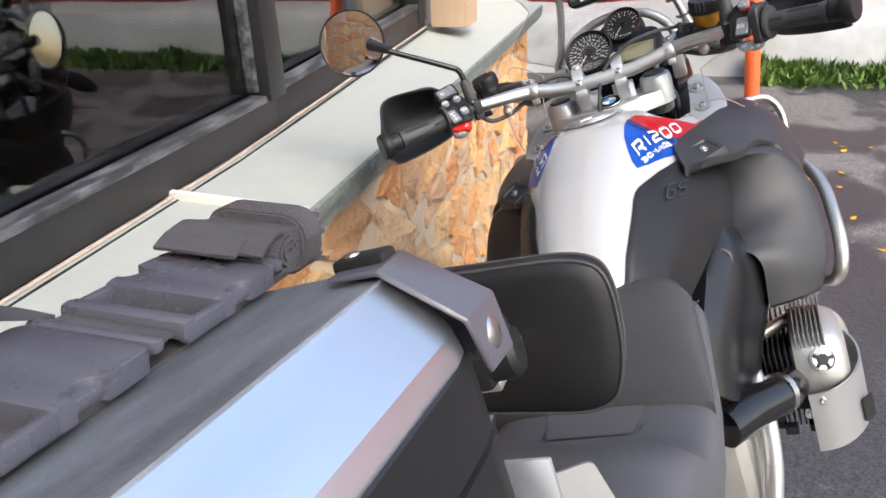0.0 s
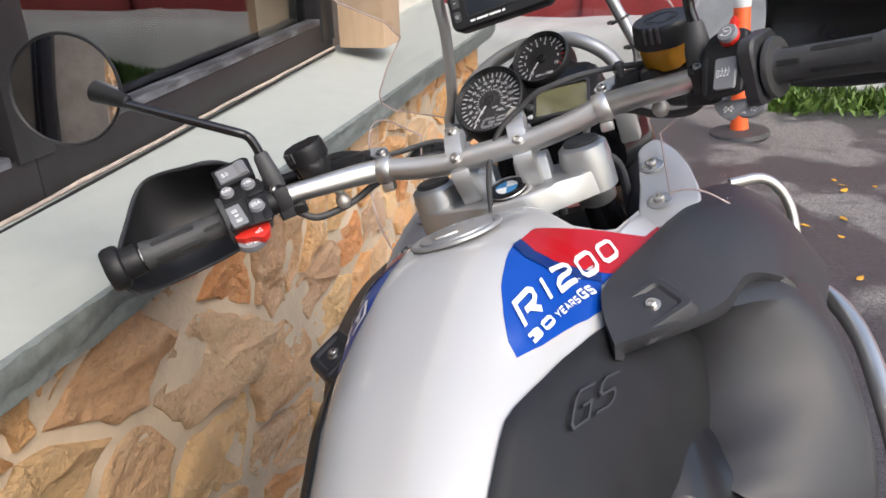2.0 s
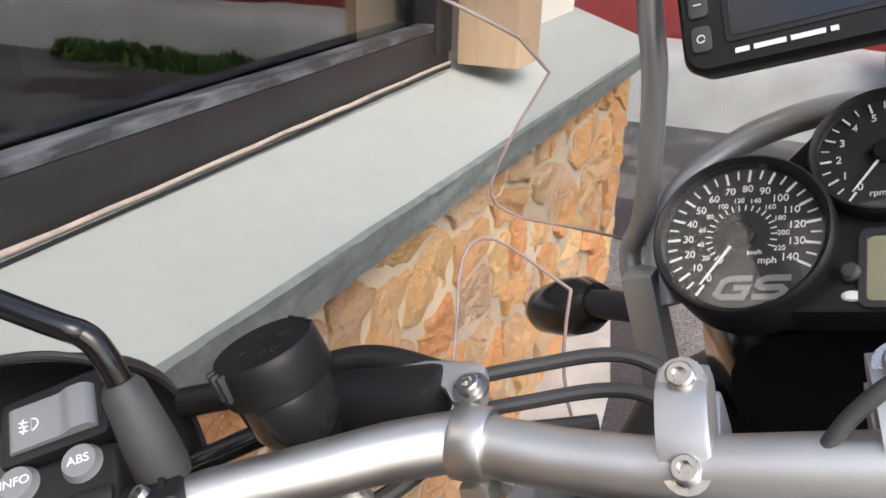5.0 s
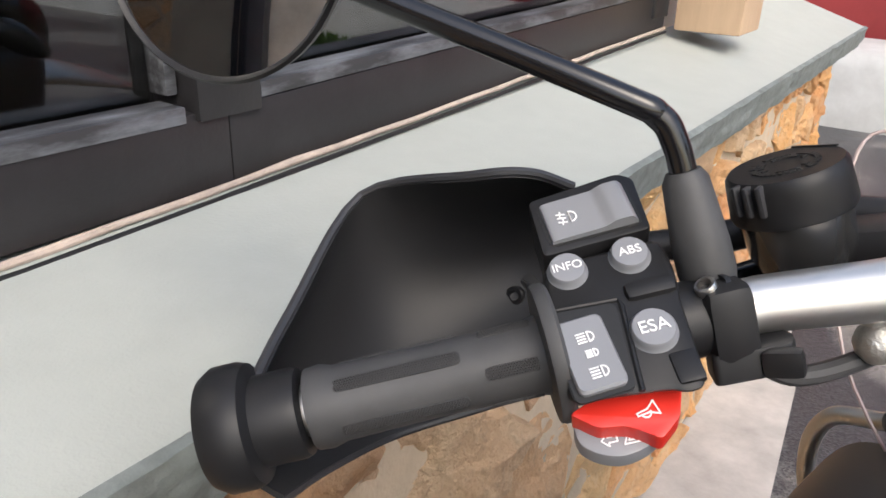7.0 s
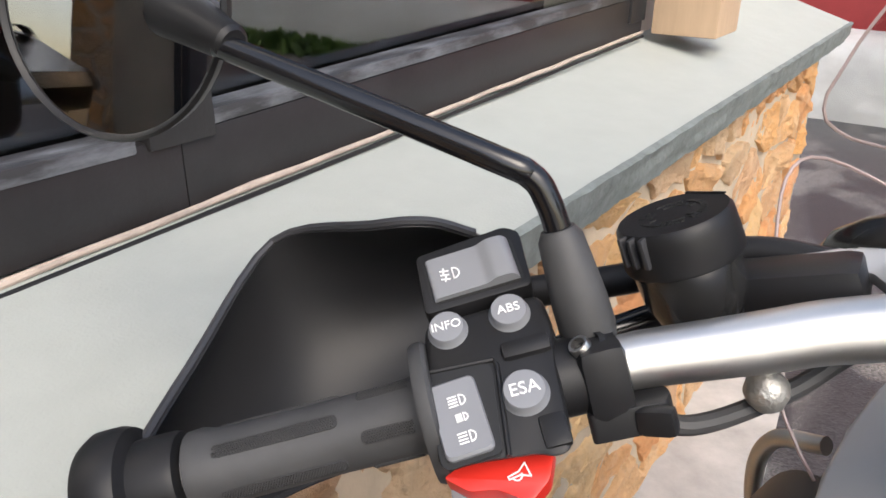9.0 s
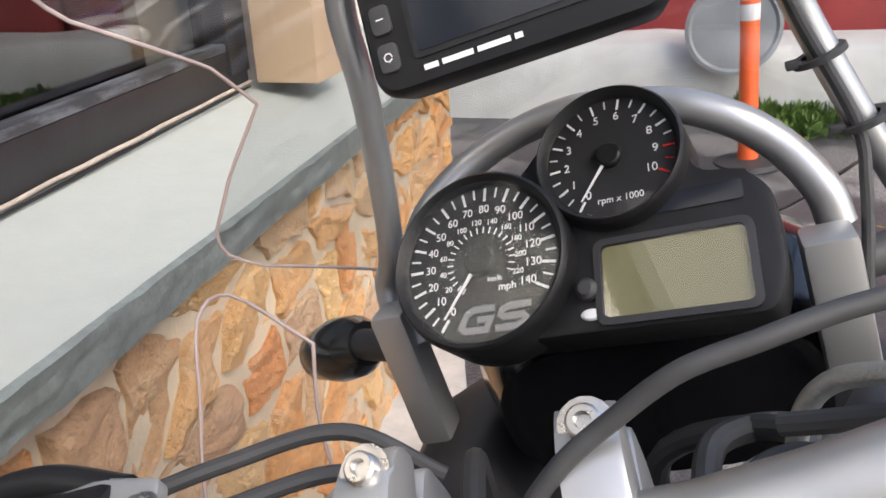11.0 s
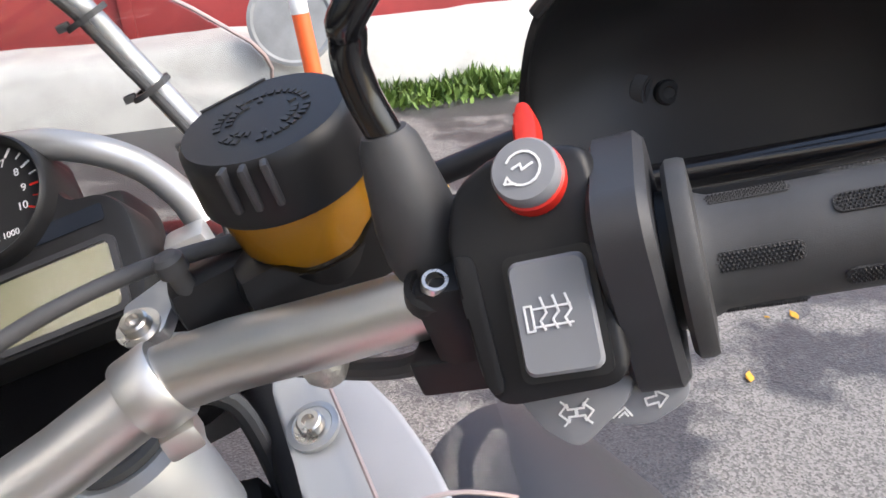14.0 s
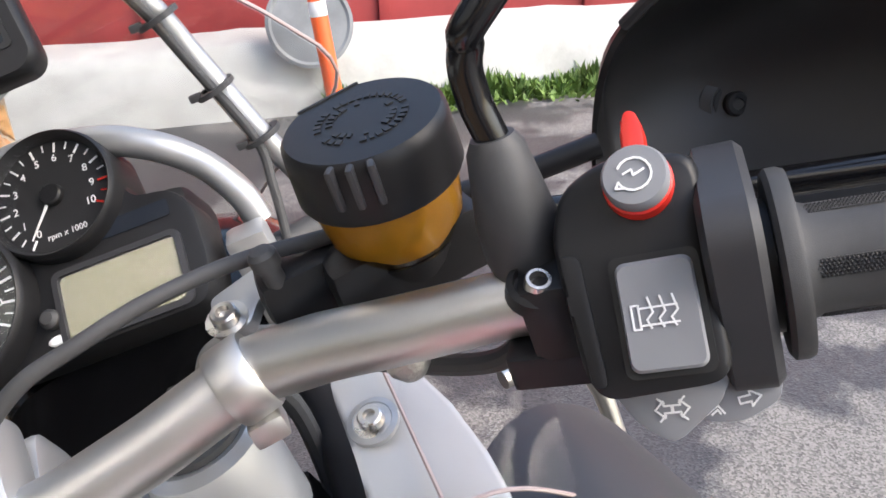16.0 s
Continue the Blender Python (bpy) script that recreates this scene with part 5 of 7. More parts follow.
def guard(top, sx):
    """A curved hand guard that wraps round the bar end, open towards the rider."""
    T = [(-0.334, -0.020, 0.068), (-0.348, -0.036, 0.081), (-0.375, -0.048, 0.086), (-0.452, -0.046, 0.084), (-0.444, -0.13, 0.046), (-0.425, -0.184, 0.029)]
    F = [(-0.336, 0.021, 0.030), (-0.350, 0.028, 0.032), (-0.405, 0.016, 0.026), (-0.462, -0.050, 0.018), (-0.457, -0.14, 0.008), (-0.436, -0.192, 0.004)]
    D = [(-0.318, 0.012, -0.010), (-0.340, 0.000, -0.036), (-0.385, -0.035, -0.046), (-0.436, -0.084, -0.046), (-0.438, -0.14, -0.034), (-0.425, -0.184, -0.022)]
    Ts, Fs, Ds = spline(T, 5), spline(F, 5), spline(D, 5)
    rows = []
    for a, f, d in zip(Ts, Fs, Ds):
        mid = 2 * f - (a + d) / 2
        rows.append([((1 - t) ** 2 * a + 2 * t * (1 - t) * mid + t * t * d) for t in (k / 12 for k in range(13))])
    rows = [[Vector((-p.x * sx, p.y, p.z)) for p in r] for r in rows]
    g = part("hand_guard", sheet(rows, 0.003), M_GUARD, top, "matt black hand guard", sharp=50)
    rim = [r[0] for r in rows]
    part("guard_rim", pipe(rim, 0.0026, 8, 1, smooth=False), M_GREYPL, g)
    part("guard_rim", pipe([r[-1] for r in rows], 0.0026, 8, 1, smooth=False), M_GREYPL, g)
    part("guard_mount", lathe([(0, -0.004), (0.017, -0.004), (0.016, 0.001), (0.011, 0.003), (0.0095, 0.001), (0, 0.001)], frame_on((0.399 * sx, 0.014, -0.003), (-0.1 * sx, -1, 0.3)), 24), M_BARE, g)
    part("bolt", bolt((0.399 * sx, 0.012, -0.002), (-0.1 * sx, -1, 0.3), 0.006), M_PLASTIC, g)
    part("lever", pipe([(0.20 * sx, 0.035, 0.005), (0.25 * sx, 0.022, 0.004), (0.33 * sx, -0.035, -0.002), (0.40 * sx, -0.09, -0.004), (0.425 * sx, -0.105, -0.004)], lambda t: 0.0075 - 0.002 * t, 12), M_SHINY, top, "glossy black control lever")
    part("lever_perch", block(0.205 * sx, 0.022, 0.012, 0.085, 0.035, 0.026, 0.008), M_PLASTIC, top)
    low = 0.012 if sx > 0 else 0.0
    part("front_arm", pipe([(0.17 * sx, 0.045, 0.010 - low), (0.22 * sx, 0.050, 0.022 - low), (0.28 * sx, 0.035, 0.018 - low), (0.33 * sx, 0.018, 0.02 - low)], 0.009 if sx < 0 else 0.006, 12), M_PLASTIC, top)
    ball = part("ball_stud", lathe([(0, -0.011), (0.006, -0.009), (0.0095, -0.004), (0.0102, 0.001), (0.008, 0.006), (0.005, 0.009), (0.006, 0.011), (0.006, 0.018), (0, 0.018)], Matrix.Translation((0.205 * sx, -0.018, -0.021)), 20), M_CAST, top, "steel ball stud")
    part("cable", pipe([(0.255 * sx, -0.05, -0.012), (0.235 * sx, -0.04, -0.028), (0.20 * sx, -0.004, -0.03), (0.16 * sx, 0.03, -0.02), (0.10 * sx, 0.06, -0.03)], 0.0048, 10), M_RUBBER, top, "black control cable")


def housing(f, outline, top, label):
    """A switch housing: the outline in the plane of its face, deepest round the bar, with a soft front edge."""
    cu, cv = sum(p[0] for p in outline) / len(outline), sum(p[1] for p in outline) / len(outline)
    o = rounded_poly(outline, 0.006, 4)
    secs = []
    for z, g in ((-0.048, 0.66), (-0.042, 0.88), (-0.026, 1.0), (-0.007, 1.0), (-0.003, 0.985), (-0.001, 0.955), (0.0, 0.90)):
        lift = 0.024 * min(1.0, max(0.0, -z - 0.001) / 0.028)
        secs.append([f @ Vector((cu + (x - cu) * g, cv + (y - cv) * g + lift * max(0.0, cv - y) / 0.04, z)) for x, y in o])
    return part("switch_housing", loft(secs), M_PLASTIC, top, label, sharp=40)


def mirror_stem(top, sx):
    """Clamp, rubber sleeve and bent stem of a mirror."""
    p = bar_at(0.250 * sx)
    cl = part("mirror_clamp", block(0, 0, 0, 0.020, 0.036, 0.034, 0.006, m=Matrix.Translation((p.x + 0.006 * sx, p.y - 0.005, p.z - 0.001)) @ Matrix.Rotation(radians(-34 * sx), 4, "Z")), M_PLASTIC, top)
    p2 = Vector((0.2555, -0.0835, 0.0330)) if sx < 0 else Vector((0.2470, -0.0815, 0.0255))
    ax = Vector((0.15 * sx, -0.45, 0.85))
    part("bolt_seat", lathe([(0, 0), (0.0095, 0), (0.0095, 0.006), (0.0075, 0.0075), (0.0068, 0.004), (0, 0.004)], frame_on((p2.x * sx, p2.y + 0.004, p2.z - 0.008), ax), 20), M_PLASTIC, cl)
    part("bolt", lathe([(0, 0), (0.0045, 0), (0.0045, 0.007), (0.0041, 0.0078), (0.0030, 0.0078), (0.0026, 0.0045), (0, 0.0045)], frame_on((p2.x * sx, p2.y, p2.z - 0.005), ax), 18), M_STEEL, cl)
    # black disc laid in the bolt head as the shade of its hole
    part("socket", lathe([(0, 0.004), (0.00255, 0.004), (0.00255, 0.0052), (0, 0.0052)], frame_on((p2.x * sx, p2.y, p2.z - 0.005), ax), 12), M_BARE, cl)
    part("clamp_half", prism(rounded_poly([(-0.016, -0.010), (0.016, -0.012), (0.020, -0.004), (0.018, 0.006), (-0.014, 0.008)], 0.003), 0.013, Matrix.Translation((0.248 * sx, p.y - 0.008, p.z - 0.024)) @ Matrix.Rotation(radians(-32 * sx), 4, "Z"), 0.002), M_PLASTIC, cl)
    part("bar_collar", rod(bar_at(0.256 * sx), bar_at(0.292 * sx), 0.0165, seg=24), M_PLASTIC, cl)
    if sx < 0:
        part("clamp_hook", block(0.232 * sx, p.y - 0.014, p.z - 0.018, 0.016, 0.008, 0.012, 0.003), M_PLASTIC, cl)
    if sx < 0:
        q, r = Vector((-0.260, -0.067, 0.028)), Vector((-0.263, -0.068, 0.077))
        prof = [(0.0112, 0), (0.0122, 0.006), (0.0120, 0.018), (0.0096, 0.046), (0.0072, 0.050), (0, 0.050)]
        pts = [r, (-0.264, -0.069, 0.090), (-0.268, -0.071, 0.102), (-0.284, -0.078, 0.116), (-0.385, -0.102, 0.187)]
    else:
        q, r = Vector((0.2535, -0.064, 0.018)), Vector((0.2565, -0.061, 0.067))
        prof = [(0.0122, 0), (0.0140, 0.008), (0.0140, 0.020), (0.0098, 0.046), (0.0074, 0.050), (0, 0.050)]
        pts = [r, (0.2555, -0.059, 0.082), (0.258, -0.060, 0.097), (0.272, -0.067, 0.113), (0.385, -0.087, 0.187)]
    part("rubber_sleeve", lathe(prof, frame_on(q, r - q), 28), M_RUBBER, cl, "black rubber sleeve")
    part("mirror_stem", pipe(pts, 0.0058, 14), M_SHINY, cl, "glossy black mirror stem")
    return cl


def round_mirror(top, sx, cl):
    c = Vector((0.451 * sx, -0.099, 0.224)) if sx < 0 else Vector((0.424, -0.118, 0.222))
    n = STEER_INV @ Vector((0.36, -0.93, 0.083)) if sx < 0 else Vector((-0.15, -0.97, -0.1))
    m = frame_on(c, n)
    part("mirror_neck", rod((0.378 * sx, -0.100, 0.185), (0.420 * sx, -0.092, 0.212), 0.0085, 0.014, bevel=0.002), M_PLASTIC, cl)
    h = part("mirror_shell", lathe([(0, -0.026), (0.030, -0.025), (0.055, -0.016), (0.066, -0.004), (0.0675, 0.002), (0.066, 0.004), (0.0645, 0.003), (0.0635, 0.0015)], m, 56), M_PLASTIC, cl, "round black mirror shell")
    part("mirror_glass", lathe([(0.0640, 0.0012), (0.045, 0.0022), (0.02, 0.0028), (0, 0.003)], m, 56), M_MIRROR, h, "round mirror glass", sharp=80)


def reservoir(top, sx, c, r, tall, fluid, axis):
    m = frame_on(c, axis)
    n = 44
    secs = []
    for f, z in ((1.0, -tall), (1.03, -tall + 0.002), (1.0, -0.006), (0.985, -0.002), (0.93, 0.0)):
        secs.append([m @ Vector((r * f * math.cos(2 * math.pi * k / n), r * f * math.sin(2 * math.pi * k / n), z)) for k in range(n)])
    cap = part("reservoir_cap", loft(secs), M_PLASTIC, top, "black screw cap with moulded ribs", sharp=40)
    for k in range(3):
        a = radians((-140 if sx > 0 else -105) + 13 * k)
        q = m @ Matrix.Rotation(a, 4, "Z") @ Matrix.Translation((r * 0.995, 0, -tall * 0.34))
        part("cap_rib", block(0, 0, 0, 0.0060, 0.0030, tall * 0.66, 0.0014, m=q), M_GREYPL, cap)
    rn = random.Random(5)
    b = None
    for ring_r, cnt in ((r * 0.38, 26), (r * 0.52, 34)):
        for k in range(cnt):
            if rn.random() < 0.72:
                q = m @ Matrix.Rotation(2 * math.pi * k / cnt, 4, "Z") @ Matrix.Translation((ring_r, 0, 0.0002))
                b = block(0, 0, 0, 0.0028, rn.uniform(0.0015, 0.0026), 0.0008, bm=b, m=q)
    b = block(0, r * 0.86, 0.0002, r * 0.85, 0.0014, 0.0008, bm=b, m=m)
    part("moulded_print", b, M_BARE, cap)
    part("reservoir_cup", lathe([(0, -tall - 0.030), (r * 0.70, -tall - 0.030), (r * 0.86, -tall - 0.020), (r * 0.95, -tall + 0.001), (r * 0.9, -tall + 0.001), (0, -tall)], m, 40), fluid, top, "amber translucent fluid cup" if sx > 0 else "smoked fluid cup", sharp=60)
    if sx > 0:
        part("fluid_core", lathe([(0, -tall - 0.028), (r * 0.60, -tall - 0.028), (r * 0.74, -tall - 0.018), (r * 0.78, -tall - 0.001), (0, -tall - 0.001)], m, 28), M_FLUID, top)
    part("reservoir_foot", lathe([(0, -tall - 0.045), (r * 0.6, -tall - 0.045), (r * 0.72, -tall - 0.0305), (0, -tall - 0.0302)], m, 24), M_PLASTIC, top)


def left_controls(top):
    f = face(0, 0.0172, 50.7, -1)
    hs = housing(f, [(-0.0327, 0.0334), (0.0194, 0.0347), (0.0208, 0.0188), (0.0172, -0.0027), (0.0150, -0.0290), (0.0130, -0.0385), (0.0060, -0.0395), (0.0000, -0.0365), (-0.0385, -0.0325), (-0.0362, 0.0114)], top, "black left switch housing")
    # fog lamp switch on its own block, with a ridge to push against
    g = f @ Matrix.Translation((-0.0068, 0.0522, 0)) @ Matrix.Rotation(radians(2), 4, "Z")
    part("switch_block", prism(rounded_poly([(-0.0225, 0.0155), (-0.0245, -0.0165), (0.0235, -0.0165), (0.0262, 0.0135), (0.0200, 0.0185)], 0.003), 0.024, g @ Matrix.Translation((0, 0, -0.0215)), 0.0015), M_PLASTIC, hs)
    side = Matrix(((1, 0, 0, 0), (0, 0, -1, 0.0105), (0, 1, 0, 0), (0, 0, 0, 1)))
    prof = rounded_poly([(-0.0185, -0.002), (-0.0190, 0.0042), (-0.017, 0.0052), (0.0050, 0.0058), (0.0095, 0.0085), (0.0165, 0.0085), (0.0195, 0.0050), (0.0198, -0.002)], 0.0016, 3)
    part("switch_well", prism(rounded(0.0415, 0.0240, 0.003, 4, 0.0005, -0.001), 0.0004, g @ Matrix.Translation((0, 0, 0.0024))), M_BARE, hs)
    r = part("rocker_switch", prism(prof, 0.0215, g @ Matrix.Translation((0, -0.001, 0)) @ side), M_BTN, hs, "grey fog lamp rocker", sharp=35)
    m = g @ Matrix.Translation((-0.0090, -0.0015, 0.0056))
    part("icon", strokes([arc(0.001, 0, 0.0028, -90, 90) + [(0.001, -0.0028), (0.001, 0.0028)], [(-0.0045, 0.0026), (-0.0008, 0.0018)], [(-0.0045, 0.0004), (-0.0008, -0.0002)], [(-0.0045, -0.0018), (-0.0008, -0.0026)], [(-0.0026, 0.0036), (-0.0032, 0.0012), (-0.0022, -0.0008), (-0.0030, -0.0034)]], m, 0.0003), M_INK, r)
    button(0.0078, -0.0229, 0.0258, f, hs, "grey round button", "INFO", 0.0056)
    button(0.0080, 0.0042, 0.0264, f, hs, "grey round button", "ABS", 0.0058)
    button(0.0089, 0.0014, -0.0108, f, hs, "grey round button", "ESA", 0.0076)
    part("thumb_ridge", block(0.0068, 0.0088, 0.0, 0.021, 0.0085, 0.006, 0.003, m=f), M_PLASTIC, hs)
    part("switch_recess", prism(rounded_poly([(-0.0376, 0.0078), (-0.0085, 0.0062), (-0.0130, -0.0338), (-0.0366, -0.0335)], 0.004), 0.0006, f @ Matrix.Translation((0, 0, -0.0002))), M_BARE, hs)
    part("recess_edge", pipe([f @ Vector((x, y, 0.0002)) for x, y in ((-0.034, 0.0088), (-0.0075, 0.0072), (-0.0065, 0.004), (-0.0108, -0.034))], 0.0012, 8, 3, smooth=False), M_PLASTIC, hs)
    r, m = rocker(0.0195, 0.0325, -0.0254, -0.0152, f, hs, "grey dip beam rocker", deg=4, h=0.0042)
    part("icon", strokes(beam_icon(0.001, 0.0065, 0.0044) + beam_icon(0.001, -0.0008, 0.0030) + beam_icon(0.001, -0.0092, 0.0044), m, 0.00028), M_INK, r)
    part("side_rib", block(0.0085, -0.0285, -0.001, 0.011, 0.014, 0.005, 0.0022, m=f), M_PLASTIC, hs)
    q = f @ Matrix.Translation((0, 0, -0.0244))
    red = part("horn_button", prism(rounded_poly([(-0.0385, -0.0305), (-0.030, -0.0270), (0.0075, -0.0290), (0.0020, -0.0415), (-0.0074, -0.0485), (-0.0123, -0.0446), (-0.0191, -0.0402), (-0.0293, -0.0386)], 0.0022), 0.011, q, 0.0022), M_REDBTN, hs, "red horn button")
    part("icon", strokes([[(-0.0042, -0.0006), (-0.0042, 0.0006), (0.0005, 0.0008), (0.004, 0.003), (0.004, -0.003), (0.0005, -0.0008), (-0.0042, -0.0006)], arc(-0.0008, -0.0004, 0.002, 180, 360, 6)], q @ Matrix.Translation((-0.0092, -0.0365, 0.0112)) @ Matrix.Rotation(radians(12), 4, "Z"), 0.0003), M_INK, red)
    q = f @ Matrix.Translation((0, 0, -0.0334))
    gr = part("turn_switch", prism(rounded_poly([(-0.0372, -0.0280), (-0.0379, -0.0389), (-0.0311, -0.0452), (-0.0215, -0.0487), (-0.0086, -0.0459), (0.000, -0.038), (0.002, -0.0280)], 0.006), 0.010, q, 0.002), M_BTN, hs, "grey turn signal switch")
    part("icon", strokes([[(-0.0285, -0.0403), (-0.0258, -0.0378), (-0.0258, -0.0392), (-0.0222, -0.0392), (-0.0222, -0.0415), (-0.0258, -0.0415), (-0.0258, -0.0429), (-0.0285, -0.0403)], [(-0.0200, -0.0435), (-0.0166, -0.0375), (-0.0132, -0.0435), (-0.0200, -0.0435)], [(-0.0180, -0.0422), (-0.0166, -0.0398), (-0.0152, -0.0422), (-0.0180, -0.0422)]], q @ Matrix.Translation((0, 0, 0.0101)), 0.00028), M_INK, gr)
    cl = mirror_stem(top, -1)
    round_mirror(top, -1, cl)
    reservoir(top, -1, Vector((-0.2345, -0.008, 0.063)), 0.0272, 0.022, M_SMOKE, (-0.05, -0.10, 1))


def right_controls(top):
    f = face(0, 0.0205, 35.4, 1)
    hs = housing(f, [(-0.0290, 0.0119), (-0.0238, 0.0262), (-0.0095, 0.0335), (0.0134, 0.0310), (0.0178, 0.0272), (0.0180, -0.035), (0.0140, -0.0395), (-0.0206, -0.0415), (-0.0256, -0.0339), (-0.0286, 0.0017)], top, "black right switch housing")
    part("side_rib", prism(rounded_poly([(-0.0270, 0.0060), (-0.0205, 0.0050), (-0.0180, -0.036), (-0.0230, -0.036), (-0.0262, -0.010)], 0.003), 0.004, f @ Matrix.Translation((0, 0, -0.003)), 0.0015), M_PLASTIC, hs)
    r, m = rocker(0.0222, 0.0325, 0.0005, -0.0160, f, hs, "grey heated grip rocker", deg=0, h=0.0045)
    part("icon", strokes([[(-0.008, -0.0035), (-0.008, 0.0035), (-0.006, 0.0035), (-0.006, -0.0035), (-0.008, -0.0035)], [(-0.006, 0.0025), (0.005, 0.0025)], [(-0.006, -0.0025), (0.005, -0.0025)]] + [[(-0.003 + 0.0035 * k, -0.0035), (-0.004 + 0.0035 * k, -0.001), (-0.002 + 0.0035 * k, 0.001), (-0.003 + 0.0035 * k, 0.0055)] for k in range(3)], m, 0.0003), M_INK, r)
    q = f @ Matrix.Translation((0.0004, 0.0218, -0.005)) @ Matrix.Rotation(radians(-14), 4, "X")
    kill = part("kill_switch", lathe([(0, 0), (0.0108, 0), (0.0104, 0.007), (0.0095, 0.008), (0, 0.008)], q, 28), M_REDBTN, hs, "red kill switch round the starter button")
    part("kill_lever", prism(rounded_poly([(-0.0032, 0.006), (0.0038, 0.006), (0.0042, 0.017), (0.0022, 0.0235), (-0.0012, 0.0235), (-0.0028, 0.018)], 0.002), 0.007, q @ Matrix.Translation((0, 0, 0.0005)), 0.0018), M_REDBTN, kill)
    st = part("starter_button", lathe([(0, 0.007), (0.0097, 0.007), (0.0099, 0.0115), (0.0090, 0.0130), (0, 0.0134)], q, 32), M_BTN, kill, "grey starter button")
    part("icon", strokes([arc(0, 0, 0.0050, 150, -160, 14), [(-0.0046, -0.0018), (-0.0056, -0.0036), (-0.0028, -0.0040)], [(-0.0030, 0.0004), (-0.0005, 0.0014), (-0.0002, -0.0004), (0.0030, 0.0010)]], q @ Matrix.Translation((0, 0, 0.0134)), 0.00032), M_INK, st)
    t1 = part("turn_switch", prism(rounded_poly([(-0.0215, -0.038), (0.0165, -0.037), (0.0120, -0.0455), (-0.0020, -0.0560), (-0.0060, -0.0562), (-0.0143, -0.0500)], 0.003), 0.008, f @ Matrix.Translation((0, 0, -0.0243)), 0.0015), M_BTN, hs, "grey turn signal switch")
    arrow = [(-0.0052, 0), (-0.0025, 0.0026), (-0.0025, 0.0011), (-0.0002, 0.0011), (-0.0002, -0.0011), (-0.0025, -0.0011), (-0.0025, -0.0026), (-0.0052, 0)]
    part("icon", strokes([arrow, [(-x, y) for x, y in arrow], [(-0.0042, 0.0036), (-0.0022, 0.0018)], [(0.0042, 0.0036), (0.0022, 0.0018)], [(-0.0042, -0.0036), (-0.0022, -0.0018)], [(0.0042, -0.0036), (0.0022, -0.0018)]], f @ Matrix.Translation((-0.0030, -0.0462, -0.0162)), 0.0003), M_INK, t1)
    t2 = part("turn_switch", prism(rounded_poly([(0.0020, -0.038), (0.0304, -0.0395), (0.0292, -0.0480), (0.0165, -0.0540), (0.0033, -0.0524)], 0.004), 0.007, f @ Matrix.Translation((0, 0, -0.0313)), 0.0015), M_BTN, hs, "grey turn signal switch")
    part("icon", strokes([[(0.0165, -0.0460), (0.0200, -0.0455), (0.0198, -0.0440), (0.0232, -0.0460), (0.0202, -0.0490), (0.0202, -0.0475), (0.0168, -0.0480), (0.0165, -0.0460)], [(0.0060, -0.0505), (0.0100, -0.0478), (0.0118, -0.0505)], [(0.0078, -0.0505), (0.0098, -0.0492), (0.0106, -0.0505)]], f @ Matrix.Translation((0, 0, -0.0242)), 0.0003), M_INK, t2)
    d = Vector((0.83, -0.558, 0))
    p = bar_at(0.3005)
    part("throttle_housing", loft([[frame_on(p + d * z, d) @ Vector((x * g_, y * g_, 0)) for x, y in rounded(0.058, 0.068, 0.014, 5, 0.0, 0.002)] for z, g_ in ((-0.004, 0.9), (-0.002, 1.0), (0.010, 1.0), (0.0125, 0.93))]), M_GREYPL, top, "dark grey throttle housing")
    part("throttle_neck", rod(bar_at(0.305), bar_at(0.318), 0.021, seg=24), M_PLASTIC, top)
    cl = mirror_stem(top, 1)
    round_mirror(top, 1, cl)
    reservoir(top, 1, Vector((0.2286, -0.005, 0.0745)), 0.0330, 0.026, M_AMBER, (0.03, -0.17, 1))
    part("master_cylinder", block(0.225, 0.004, 0.010, 0.07, 0.036, 0.030, 0.008), M_PLASTIC, top, "black brake master cylinder")
    b = rod((0.172, 0.012, 0.012), (0.172, 0.008, 0.034), 0.0045, bm=None)
    b = lathe([(0, 0), (0.0062, 0), (0.0062, 0.006), (0.0045, 0.008), (0, 0.009)], frame_on((0.172, 0.008, 0.032), (0, -0.1, 1)), 16, b)
    part("bleed_nipple", b, M_RUBBER, top)
    part("brake_hose", pipe([(0.20, 0.016, 0.028), (0.16, 0.024, 0.033), (0.124, 0.018, 0.037), (0.093, 0.012, 0.036), (0.070, 0.010, 0.033), (0.048, 0.010, 0.022), (0.024, 0.004, 0.010), (0.004, -0.004, -0.010), (-0.012, -0.016, -0.045), (-0.026, -0.026, -0.11)], 0.0036, 12), M_RUBBER, top, "black brake hose over the bar")


STEER_INV = STEER.to_3x3().inverted()
M_BADGE = mat("badge_blue", (0.03, 0.22, 0.50), 0.3, bump=0)
M_KNURL = mat("knurled_rubber", (0.03, 0.03, 0.031), 0.75, bump=0.5, bs=1600)
M_FLUID = mat("brake_fluid", (0.55, 0.35, 0.06), 0.25, bump=0)
bars = handlebar()


# ---- nose: instruments, screen, navigator ----
def unit(x, y, z, o):
    return Matrix(((x[0], y[0], z[0], o[0]), (x[1], y[1], z[1], o[1]), (x[2], y[2], z[2], o[2]), (0, 0, 0, 1)))


N_ = Vector((-0.0546, -0.7079, 0.7042)).normalized()
X_ = Vector((0.9985, -0.0387, 0.0385)).normalized()
DASH = unit(X_, N_.cross(X_), N_, Vector((-0.0398, 1.8393, 1.2407))) @ Matrix.Rotation(radians(-4), 4, "Z")


